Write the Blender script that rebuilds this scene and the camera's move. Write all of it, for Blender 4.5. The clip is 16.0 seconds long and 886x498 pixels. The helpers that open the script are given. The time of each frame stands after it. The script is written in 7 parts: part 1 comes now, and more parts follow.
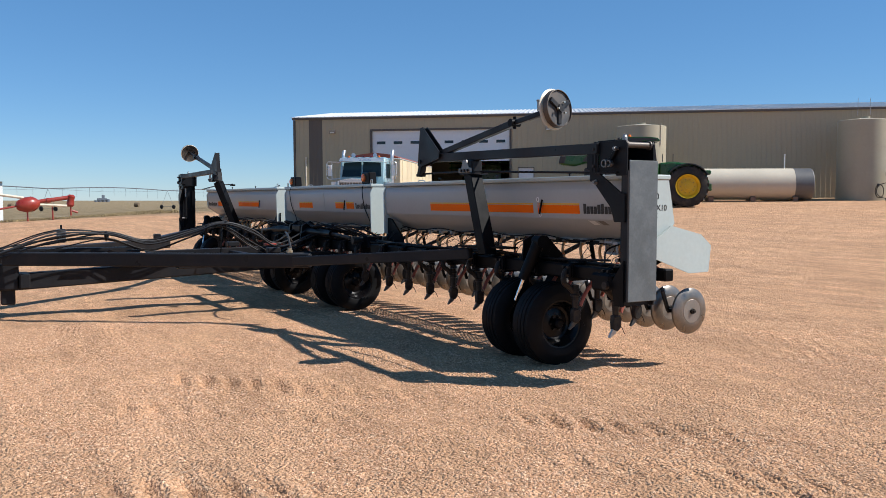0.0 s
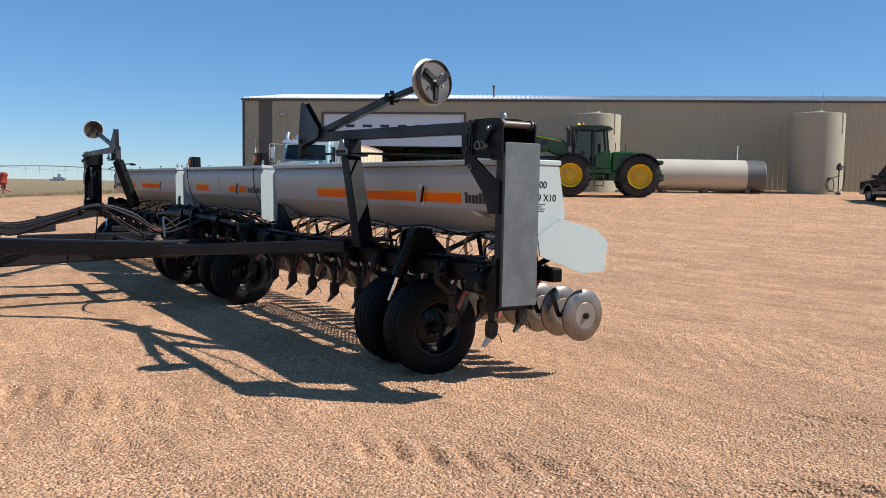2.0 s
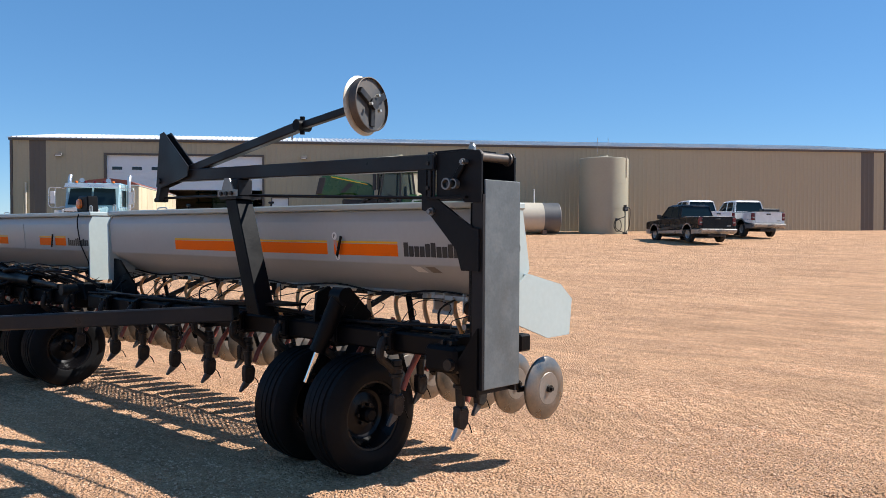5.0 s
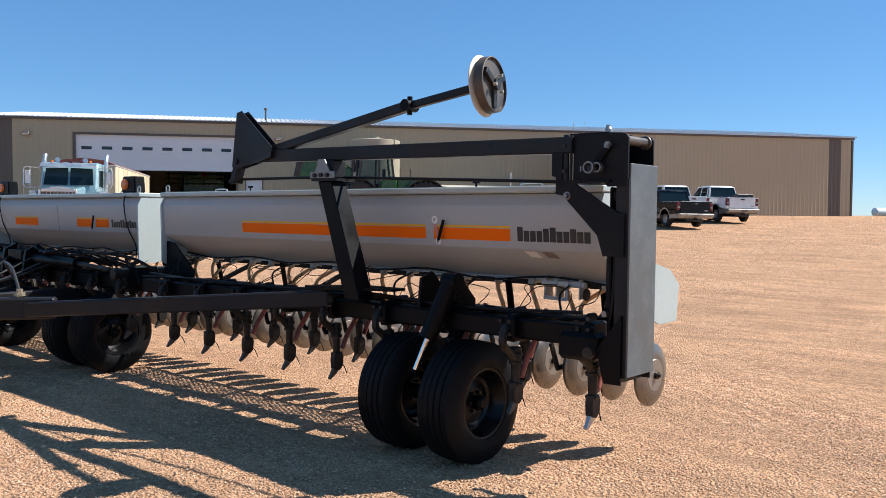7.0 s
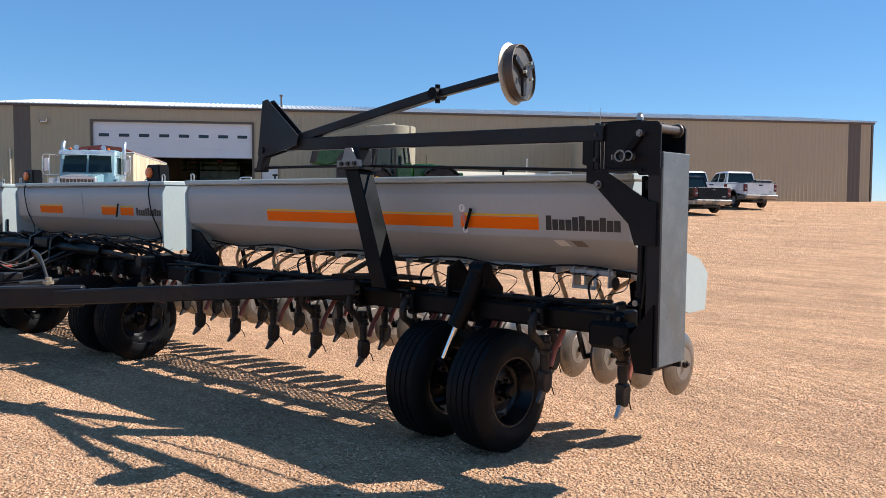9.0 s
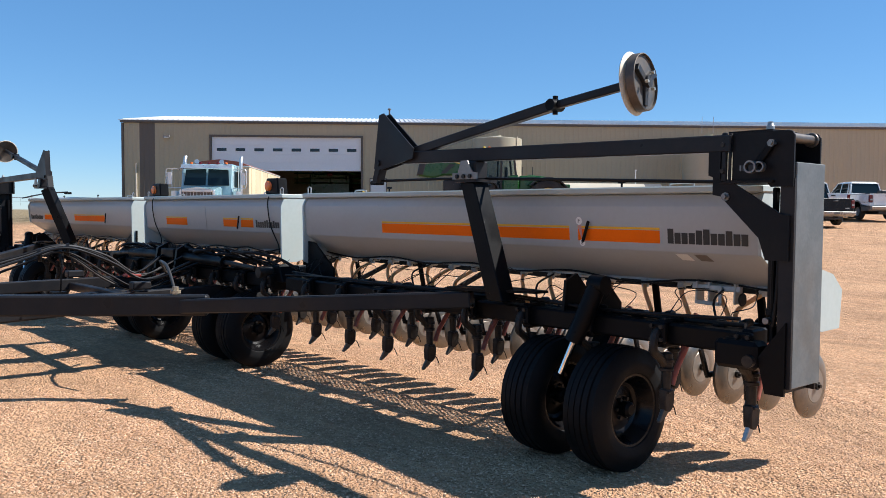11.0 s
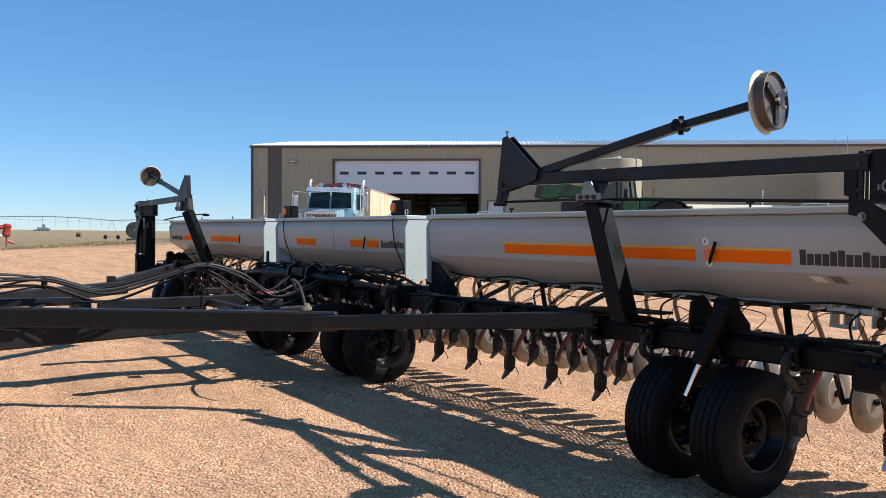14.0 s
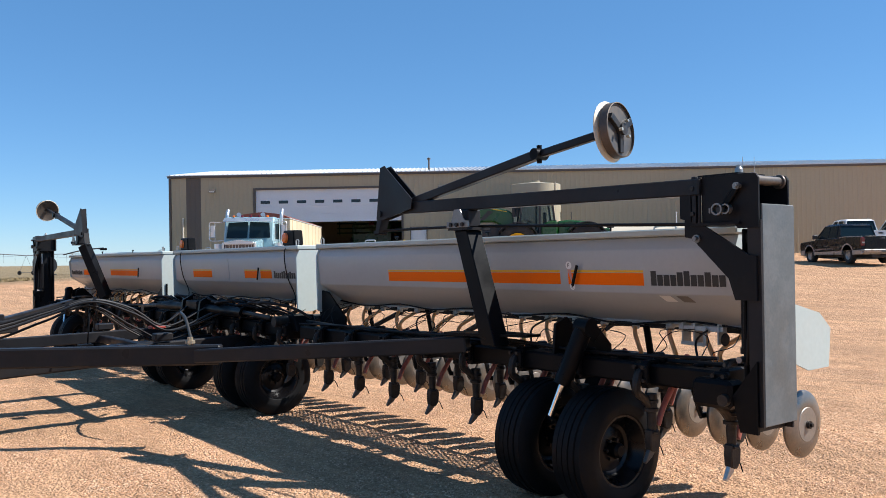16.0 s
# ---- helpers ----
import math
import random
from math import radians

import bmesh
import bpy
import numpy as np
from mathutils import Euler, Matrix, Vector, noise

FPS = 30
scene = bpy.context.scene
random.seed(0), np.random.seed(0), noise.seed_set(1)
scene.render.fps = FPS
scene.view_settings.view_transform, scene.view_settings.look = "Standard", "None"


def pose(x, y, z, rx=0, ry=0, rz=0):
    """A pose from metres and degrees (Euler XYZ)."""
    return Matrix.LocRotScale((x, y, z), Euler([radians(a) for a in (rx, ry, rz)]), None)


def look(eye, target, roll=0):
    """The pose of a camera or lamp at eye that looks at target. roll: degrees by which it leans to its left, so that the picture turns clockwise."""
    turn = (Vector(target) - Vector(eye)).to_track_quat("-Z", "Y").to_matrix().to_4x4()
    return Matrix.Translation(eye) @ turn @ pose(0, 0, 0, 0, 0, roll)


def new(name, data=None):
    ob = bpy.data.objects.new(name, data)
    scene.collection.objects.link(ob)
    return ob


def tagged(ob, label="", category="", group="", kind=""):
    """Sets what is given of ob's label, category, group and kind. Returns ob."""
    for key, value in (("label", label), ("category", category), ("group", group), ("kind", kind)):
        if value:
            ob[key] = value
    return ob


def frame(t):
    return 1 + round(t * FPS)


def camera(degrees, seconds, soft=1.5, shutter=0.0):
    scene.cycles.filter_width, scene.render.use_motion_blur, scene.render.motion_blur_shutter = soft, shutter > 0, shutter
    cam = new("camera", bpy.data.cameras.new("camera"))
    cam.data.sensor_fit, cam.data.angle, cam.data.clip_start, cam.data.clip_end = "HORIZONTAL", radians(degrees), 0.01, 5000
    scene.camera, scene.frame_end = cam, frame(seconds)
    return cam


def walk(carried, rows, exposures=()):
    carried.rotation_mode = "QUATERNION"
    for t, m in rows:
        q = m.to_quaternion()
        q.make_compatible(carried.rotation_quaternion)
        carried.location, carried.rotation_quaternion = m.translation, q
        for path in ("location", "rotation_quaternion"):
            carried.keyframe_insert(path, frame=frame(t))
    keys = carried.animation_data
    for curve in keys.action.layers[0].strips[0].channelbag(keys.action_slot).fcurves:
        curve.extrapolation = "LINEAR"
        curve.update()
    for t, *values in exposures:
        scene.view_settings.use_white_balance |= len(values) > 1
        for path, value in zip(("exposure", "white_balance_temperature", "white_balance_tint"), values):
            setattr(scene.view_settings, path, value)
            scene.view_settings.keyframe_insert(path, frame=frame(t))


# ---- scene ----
cam = camera(55.2, 16.0, soft=0.5)
PATH = [
    (0, (-1.364, -0.087, 1.43), (-3.09, 0.918, 1.316), 0.1),
    (0.5, (-1.439, 0.087, 1.436), (-3.151, 1.113, 1.299), 0.2),
    (1, (-1.495, 0.482, 1.426), (-3.19, 1.531, 1.27), 0.4),
    (1.5, (-1.61, 0.772, 1.431), (-3.295, 1.838, 1.274), 0.7),
    (2, (-1.764, 1.032, 1.438), (-3.442, 2.111, 1.292), 1.2),
    (2.5, (-1.895, 1.256, 1.463), (-3.563, 2.353, 1.346), 1.4),
    (3, (-2.14, 1.302, 1.463), (-3.781, 2.442, 1.379), 1.4),
    (3.5, (-2.408, 1.24, 1.46), (-3.998, 2.452, 1.4), 1.0),
    (4, (-2.742, 1.215, 1.448), (-4.256, 2.52, 1.399), 0.5),
    (4.2, (-2.898, 1.198, 1.462), (-4.375, 2.545, 1.418), 0.4),
    (6.3, (-3.925, 0.718, 1.454), (-5.229, 2.234, 1.403), 0.6),
    (6.5, (-4.007, 0.677, 1.453), (-5.311, 2.192, 1.395), 0.6),
    (7, (-4.137, 0.528, 1.459), (-5.434, 2.049, 1.383), 0.7),
    (7.5, (-4.176, 0.492, 1.473), (-5.465, 2.019, 1.386), 0.7),
    (8, (-4.191, 0.475, 1.499), (-5.482, 2.0, 1.403), 0.8),
    (10.5, (-4.25, 0.486, 1.425), (-5.687, 1.872, 1.324), 0.3),
    (11, (-4.279, 0.457, 1.478), (-5.775, 1.781, 1.394), 0.6),
    (11.5, (-4.265, 0.419, 1.468), (-5.826, 1.668, 1.394), 0.6),
    (12, (-4.226, 0.374, 1.476), (-5.842, 1.55, 1.411), 1.0),
    (12.5, (-4.256, 0.351, 1.46), (-5.912, 1.47, 1.401), 1.1),
    (13, (-4.264, 0.354, 1.457), (-5.941, 1.443, 1.403), 1.0),
    (13.5, (-4.253, 0.353, 1.463), (-5.931, 1.439, 1.418), 1.0),
    (14, (-4.225, 0.356, 1.466), (-5.889, 1.463, 1.431), 0.7),
    (14.5, (-4.19, 0.345, 1.486), (-5.829, 1.492, 1.465), 0.9),
    (15, (-4.121, 0.451, 1.473), (-5.732, 1.637, 1.462), 0.0),
    (15.5, (-4.033, 0.541, 1.476), (-5.616, 1.763, 1.483), -0.3),
    (16, (-3.931, 0.607, 1.481), (-5.499, 1.849, 1.508), -0.7),
]
walk(cam, [(t, look(eye, target, roll)) for t, eye, target, roll in PATH], [(0.0, 0.41), (2.5, 0.45), (4.0, 0.54), (6.5, 0.64), (16.0, 0.68)])

# ---- world and light ----
SUN_AZ = radians(39.8)
SUN_EL = radians(47.3)
world = bpy.data.worlds.new("sky")
world.use_nodes = True
scene.world = world
_sky = world.node_tree.nodes.new("ShaderNodeTexSky")
_sky.sky_type, _sky.sun_disc = "NISHITA", False
_sky.sun_elevation, _sky.sun_rotation = SUN_EL, SUN_AZ
_sky.altitude, _sky.air_density, _sky.dust_density, _sky.ozone_density = 1000, 0.92, 0.0, 6.5
_bg = world.node_tree.nodes["Background"]
_bg.inputs["Strength"].default_value = 0.09
_sat = world.node_tree.nodes.new("ShaderNodeHueSaturation")
_sat.inputs["Saturation"].default_value = 1.08
world.node_tree.links.new(_sky.outputs["Color"], _sat.inputs["Color"])
_tint = world.node_tree.nodes.new("ShaderNodeMix")
_tint.data_type, _tint.blend_type = "RGBA", "MULTIPLY"
_tint.inputs["Factor"].default_value = 1.0
_tint.inputs["B"].default_value = (0.955, 0.985, 1.0, 1)
world.node_tree.links.new(_sat.outputs["Color"], _tint.inputs["A"])
# the clear high plains air is evener from zenith to horizon than the model alone
_even = world.node_tree.nodes.new("ShaderNodeMix")
_even.data_type = "RGBA"
_even.inputs["Factor"].default_value = 0.32
_even.inputs["B"].default_value = (0.98, 2.95, 5.75, 1)
world.node_tree.links.new(_tint.outputs["Result"], _even.inputs["A"])
world.node_tree.links.new(_even.outputs["Result"], _bg.inputs["Color"])
sun = new("sun", bpy.data.lights.new("sun", "SUN"))
sun.data.energy, sun.data.angle, sun.data.color = 4.85, radians(0.53), (1.0, 0.975, 0.94)
sun.matrix_basis = look((0, 0, 30), (-math.sin(SUN_AZ), -math.cos(SUN_AZ), 30 - math.tan(SUN_EL)))



# ---- building blocks ----
def mesh_ob(name, bm, mat):
    me = bpy.data.meshes.new(name)
    bmesh.ops.recalc_face_normals(bm, faces=bm.faces)
    bm.to_mesh(me)
    bm.free()
    me.materials.append(mat)
    return new(name, me)


def shade(ob, angle=29):
    me = ob.data
    n = len(me.polygons)
    me.polygons.foreach_set("use_smooth", [True] * n)
    me.set_sharp_from_angle(angle=radians(angle))
    return ob


def part(name, bm, mat, parent, label="", m=None):
    ob = shade(mesh_ob(name, bm, mat), 75 if any(k in name for k in ("hose", "wire", "cable", "tube", "handle")) and "frame_tube" not in name else 29)
    ob.parent = parent
    if m is not None:
        ob.matrix_basis = m
    if label:
        tagged(ob, label)
    return ob


def again(ob, parent, m):
    """A repeat of a part with its sub-parts on the same meshes."""
    o = ob.copy()
    scene.collection.objects.link(o)
    o.parent, o.matrix_basis = parent, m
    for c in ob.children:
        k = c.copy()
        scene.collection.objects.link(k)
        k.parent = o
    return o


def thing(name, m, label, category, group="", kind=""):
    e = new(name)
    e.empty_display_size = 0.2
    e.matrix_basis = m
    return tagged(e, label, category, group, kind)


def BM():
    return bmesh.new()


def box(bm, x0, x1, y0, y1, z0, z1, bevel=0.0, m=None):
    vs = [bm.verts.new(v) for v in ((x0, y0, z0), (x1, y0, z0), (x1, y1, z0), (x0, y1, z0), (x0, y0, z1), (x1, y0, z1), (x1, y1, z1), (x0, y1, z1))]
    fs = [bm.faces.new([vs[i] for i in f]) for f in ((3, 2, 1, 0), (4, 5, 6, 7), (0, 1, 5, 4), (1, 2, 6, 5), (2, 3, 7, 6), (3, 0, 4, 7))]
    if bevel:
        es = list({e for f in fs for e in f.edges})
        r = bmesh.ops.bevel(bm, geom=es, offset=bevel, segments=1, affect="EDGES", clamp_overlap=True)
        vs = [v for v in vs if v.is_valid] + r["verts"]
    if m is not None:
        bmesh.ops.transform(bm, matrix=m, verts=list({v for v in vs if v.is_valid}))
    return bm


def bar(bm, p, q, w, h, bevel=0.006, up=(0, 0, 1)):
    """A square bar from p to q, w across and h high."""
    p, q = Vector(p), Vector(q)
    d = (q - p)
    L = d.length
    d.normalize()
    s = d.cross(Vector(up)).normalized()
    u = s.cross(d)
    m = Matrix((s, d, u)).transposed().to_4x4()
    m.translation = p
    return box(bm, -w / 2, w / 2, 0, L, -h / 2, h / 2, bevel, m)


def prism(bm, pts, axis, a, b, bevel=0.0):
    """A plate: the outline pts in the two other axes, between a and b along axis."""
    def at(p, c):
        return (c, p[0], p[1]) if axis == "x" else (p[0], c, p[1]) if axis == "y" else (p[0], p[1], c)
    va = [bm.verts.new(at(p, a)) for p in pts]
    vb = [bm.verts.new(at(p, b)) for p in pts]
    n = len(pts)
    fs = [bm.faces.new(va), bm.faces.new(vb[::-1])]
    fs += [bm.faces.new((va[i], vb[i], vb[(i + 1) % n], va[(i + 1) % n])) for i in range(n)]
    bmesh.ops.recalc_face_normals(bm, faces=fs)
    if bevel:
        bmesh.ops.bevel(bm, geom=list({e for f in fs for e in f.edges}), offset=bevel, segments=1, affect="EDGES", clamp_overlap=True)
    return bm


def lathe(bm, prof, origin, axis, seg=32):
    """A turned body: prof lists (radius, place along the axis)."""
    o, d = Vector(origin), Vector(axis).normalized()
    s = d.orthogonal().normalized()
    u = d.cross(s)
    rings = []
    for r, h in prof:
        c = o + d * h
        if r < 1e-5:
            rings.append([bm.verts.new(c)])
        else:
            rings.append([bm.verts.new(c + (s * math.cos(k * math.tau / seg) + u * math.sin(k * math.tau / seg)) * r) for k in range(seg)])
    for A, B in zip(rings, rings[1:]):
        for k in range(seg):
            j = (k + 1) % seg
            f = [A[k % len(A)], A[j % len(A)], B[j % len(B)], B[k % len(B)]]
            f = list(dict.fromkeys(f))
            if len(f) > 2:
                bm.faces.new(f)
    return bm


def rod(bm, p, q, r, seg=14):
    L = (Vector(q) - Vector(p)).length
    return lathe(bm, [(0, 0), (r, 0), (r, L), (0, L)], p, Vector(q) - Vector(p), seg)


def curve_pts(pts, n=6):
    P = [Vector(p) for p in pts]
    P = [2 * P[0] - P[1]] + P + [2 * P[-1] - P[-2]]
    out = []
    for i in range(1, len(P) - 2):
        a, b, c, d = P[i - 1:i + 3]
        for k in range(n):
            t = k / n
            out.append(0.5 * (2 * b + (c - a) * t + (2 * a - 5 * b + 4 * c - d) * t * t + (3 * b - a - 3 * c + d) * t ** 3))
    return out + [P[-2]]


def hose(bm, pts, r, seg=6, n=6):
    """A round hose along a smooth line through pts."""
    C = curve_pts(pts, n)
    rings, s = [], None
    for i, c in enumerate(C):
        d = (C[min(i + 1, len(C) - 1)] - C[max(i - 1, 0)]).normalized()
        s = d.orthogonal().normalized() if s is None else (s - d * s.dot(d)).normalized()
        u = d.cross(s)
        rings.append([bm.verts.new(c + (s * math.cos(k * math.tau / seg) + u * math.sin(k * math.tau / seg)) * r) for k in range(seg)])
    for A, B in zip(rings, rings[1:]):
        for k in range(seg):
            bm.faces.new((A[k], A[(k + 1) % seg], B[(k + 1) % seg], B[k]))
    bm.faces.new(rings[0][::-1])
    bm.faces.new(rings[-1])
    return bm


# ---- materials ----
def mat(name, col, rough=0.5, metal=0.0, vary=0.12, scale=3.0, fine=60.0, bump=0.0, spec=0.5, coat=0.0, dirt=None, dirt_amt=0.0, dirt_scale=2.0, rvary=0.15):
    """A surface with large and small variation, optional dirt patches and fine relief."""
    m = bpy.data.materials.new(name)
    m.use_nodes = True
    nt = m.node_tree
    N, Lk = nt.nodes, nt.links
    b = N["Principled BSDF"]
    tc = N.new("ShaderNodeTexCoord")
    n1, n2 = N.new("ShaderNodeTexNoise"), N.new("ShaderNodeTexNoise")
    n1.inputs["Scale"].default_value, n1.inputs["Detail"].default_value = scale, 5
    n2.inputs["Scale"].default_value, n2.inputs["Detail"].default_value = fine, 4
    for n in (n1, n2):
        Lk.new(tc.outputs["Object"], n.inputs["Vector"])
    add = N.new("ShaderNodeMath")
    add.operation = "ADD"
    Lk.new(n1.outputs["Fac"], add.inputs[0])
    Lk.new(n2.outputs["Fac"], add.inputs[1])
    mr = N.new("ShaderNodeMapRange")
    mr.inputs["From Min"].default_value, mr.inputs["From Max"].default_value = 0.6, 1.4
    mr.inputs["To Min"].default_value, mr.inputs["To Max"].default_value = 1 - vary, 1 + vary
    Lk.new(add.outputs[0], mr.inputs["Value"])
    hsv = N.new("ShaderNodeHueSaturation")
    hsv.inputs["Color"].default_value = (*col, 1)
    Lk.new(mr.outputs[0], hsv.inputs["Value"])
    out = hsv.outputs["Color"]
    if dirt:
        n3 = N.new("ShaderNodeTexNoise")
        n3.inputs["Scale"].default_value, n3.inputs["Detail"].default_value, n3.inputs["Roughness"].default_value = dirt_scale, 8, 0.7
        Lk.new(tc.outputs["Object"], n3.inputs["Vector"])
        r3 = N.new("ShaderNodeMapRange")
        r3.inputs["From Min"].default_value, r3.inputs["From Max"].default_value = 0.45, 0.75
        r3.inputs["To Max"].default_value = dirt_amt
        Lk.new(n3.outputs["Fac"], r3.inputs["Value"])
        mx = N.new("ShaderNodeMix")
        mx.data_type = "RGBA"
        mx.inputs["B"].default_value = (*dirt, 1)
        Lk.new(r3.outputs[0], mx.inputs["Factor"])
        Lk.new(out, mx.inputs["A"])
        out = mx.outputs["Result"]
    Lk.new(out, b.inputs["Base Color"])
    rr = N.new("ShaderNodeMapRange")
    rr.inputs["From Min"].default_value, rr.inputs["From Max"].default_value = 0.3, 0.7
    rr.inputs["To Min"].default_value, rr.inputs["To Max"].default_value = max(0.02, rough - rvary), min(1, rough + rvary)
    Lk.new(n1.outputs["Fac"], rr.inputs["Value"])
    Lk.new(rr.outputs[0], b.inputs["Roughness"])
    b.inputs["Metallic"].default_value = metal
    b.inputs["Specular IOR Level"].default_value = spec
    b.inputs["Coat Weight"].default_value = coat
    if bump:
        bp = N.new("ShaderNodeBump")
        bp.inputs["Strength"].default_value, bp.inputs["Distance"].default_value = 0.6, bump
        Lk.new(n2.outputs["Fac"], bp.inputs["Height"])
        Lk.new(bp.outputs["Normal"], b.inputs["Normal"])
    return m


DUST = (0.42, 0.27, 0.17)
M_BLACK = mat("black_paint", (0.0035, 0.0037, 0.0045), 0.42, 0, 0.2, 4, 50, 0.0008, spec=0.10, dirt=DUST, dirt_amt=0.006, dirt_scale=3)
M_SATIN = mat("satin_black_paint", (0.0075, 0.0078, 0.009), 0.42, 0, 0.2, 4, 50, 0.0006, spec=0.14, dirt=DUST, dirt_amt=0.015, dirt_scale=3)
M_TONGUE = mat("charcoal_paint", (0.013, 0.0135, 0.0155), 0.42, 0, 0.15, 3, 40, 0.0006, spec=0.18, dirt=DUST, dirt_amt=0.03, dirt_scale=2)
M_GREY = mat("grey_paint", (0.39, 0.403, 0.393), 0.36, 0, 0.04, 2, 30, 0.0, dirt=(0.30, 0.25, 0.20), dirt_amt=0.10, dirt_scale=2.5, rvary=0.05, spec=0.32)
M_LIDGREY = mat("light_grey_paint", (0.41, 0.46, 0.44), 0.42, 0, 0.05, 2, 30, 0.0003, dirt=DUST, dirt_amt=0.12, dirt_scale=3)
M_PLATE = mat("worn_steel_plate", (0.10, 0.111, 0.114), 0.45, 0.15, 0.16, 5, 60, 0.0004, dirt=(0.4, 0.41, 0.41), dirt_amt=0.18, dirt_scale=7)
M_ORANGE = mat("orange_decal", (0.95, 0.155, 0.004), 0.6, 0, 0.05, spec=0.08)
M_YELLOWDEC = mat("yellow_decal", (0.80, 0.42, 0.03), 0.5, 0, 0.05, spec=0.2)
M_DECBLACK = mat("black_decal", (0.012, 0.012, 0.012), 0.5, 0, 0.1)
M_DECWHITE = mat("white_decal", (0.75, 0.75, 0.72), 0.5, 0, 0.05)
M_PINKDEC = mat("faded_pink_decal", (0.55, 0.25, 0.22), 0.5, 0, 0.05)
M_DECDULL = mat("dull_brown_decal", (0.17, 0.15, 0.13), 0.5, 0, 0.1)
M_TYRE = mat("tyre_rubber", (0.0045, 0.0045, 0.005), 0.62, 0, 0.25, 6, 80, 0.001, spec=0.16, dirt=(0.12, 0.095, 0.075), dirt_amt=0.012, dirt_scale=5)
M_STEEL = mat("worn_steel", (0.50, 0.49, 0.47), 0.36, 0.85, 0.15, 6, 90, 0.0004, dirt=(0.32, 0.21, 0.13), dirt_amt=0.5, dirt_scale=9)
M_CAST = mat("dusty_cast_wheel", (0.22, 0.20, 0.175), 0.36, 0.85, 0.15, 6, 60, 0.0006, dirt=DUST, dirt_amt=0.45, dirt_scale=6)
M_CASTFACE = mat("dusty_wheel_face", (0.31, 0.29, 0.26), 0.40, 0.75, 0.12, 6, 60, 0.0005, dirt=DUST, dirt_amt=0.4, dirt_scale=7)
M_BOOT = mat("dark_boot_steel", (0.016, 0.015, 0.0145), 0.45, 0.3, 0.3, 8, 70, 0.0008, spec=0.3, dirt=(0.2, 0.14, 0.09), dirt_amt=0.25, dirt_scale=9)
M_CHROME = mat("chrome", (0.80, 0.79, 0.77), 0.16, 1.0, 0.05, rvary=0.05)
M_TUBE = mat("tan_seed_tube", (0.72, 0.50, 0.28), 0.45, 0, 0.2, 5, 50, dirt=(0.3, 0.2, 0.12), dirt_amt=0.3)
M_REDTUBE = mat("faded_red_tube", (0.30, 0.085, 0.06), 0.5, 0, 0.2, 5, 50, dirt=DUST, dirt_amt=0.5)
M_HOSE = mat("hydraulic_hose", (0.006, 0.006, 0.007), 0.45, 0, 0.2, spec=0.2, dirt=DUST, dirt_amt=0.012)
M_BAND = mat("dull_band_steel", (0.10, 0.078, 0.062), 0.6, 0.4, 0.25, 8, 60, 0.0006)
M_SPIDER = mat("dark_spider_steel", (0.028, 0.027, 0.027), 0.5, 0.4, 0.25, 8, 60)
M_BANDFACE = mat("dull_grey_disc_face", (0.085, 0.08, 0.075), 0.5, 0.2, 0.2, 8, 60, 0.0004, dirt=(0.18, 0.12, 0.08), dirt_amt=0.3, dirt_scale=8)
M_GALVS = mat("galvanised_plate", (0.36, 0.36, 0.35), 0.45, 0.6, 0.12, 6, 60)
M_BRUSHED = mat("brown_brushed_steel", (0.11, 0.094, 0.08), 0.42, 0.5, 0.25, 8, 60)
M_POINT = mat("worn_point_steel", (0.08, 0.077, 0.072), 0.4, 0.6, 0.3, 9, 70)
M_RIM = mat("glossy_black_rim", (0.0035, 0.0035, 0.0045), 0.26, 0, 0.1, spec=0.22, rvary=0.1, dirt=DUST, dirt_amt=0.012)
M_BRONZE = mat("weathered_bolt", (0.33, 0.27, 0.19), 0.5, 0.5, 0.2, 9, 60)
M_RUST = mat("rusty_steel", (0.24, 0.15, 0.10), 0.65, 0.4, 0.3, 8, 60, 0.0008)
M_CREAM = mat("cream_dish", (0.62, 0.55, 0.43), 0.5, 0, 0.12, 5, 50, dirt=(0.3, 0.2, 0.12), dirt_amt=0.5, dirt_scale=6)
M_AMBER = mat("amber_lens", (0.75, 0.16, 0.02), 0.2, 0, 0.08)
M_DULLZINC = mat("dull_zinc", (0.21, 0.20, 0.19), 0.42, 0.8, 0.15, 8, 60)
M_ZINC = mat("zinc_bolt", (0.62, 0.58, 0.48), 0.35, 0.8, 0.1)
M_RED = mat("red_paint", (0.27, 0.028, 0.018), 0.4, 0, 0.2, 2, 30, dirt=(0.25, 0.1, 0.06), dirt_amt=0.4)
M_DISCDARK = mat("shaded_disc_steel", (0.05, 0.043, 0.037), 0.45, 0.4, 0.3, 8, 60, 0.0005, dirt=(0.18, 0.12, 0.08), dirt_amt=0.4, dirt_scale=8)


def see_through(m, amount):
    """Thin plastic that lets part of the light behind it through."""
    N, Lk = m.node_tree.nodes, m.node_tree.links
    b, tr, mx = N["Principled BSDF"], N.new("ShaderNodeBsdfTranslucent"), N.new("ShaderNodeMixShader")
    tr.inputs["Color"].default_value = (0.85, 0.52, 0.22, 1)
    mx.inputs[0].default_value = amount
    Lk.new(b.outputs[0], mx.inputs[1])
    Lk.new(tr.outputs[0], mx.inputs[2])
    Lk.new(mx.outputs[0], N["Material Output"].inputs["Surface"])


see_through(M_TUBE, 0.55)



# ---- ground ----
B0 = Vector((-57.6, 20.75, 1.40))
BU, BN = Vector((0.6155, 0.788, 0)), Vector((-0.788, 0.6155, 0))


def smooth(a, b, x):
    t = np.clip((x - a) / (b - a), 0, 1)
    return t * t * (3 - 2 * t)


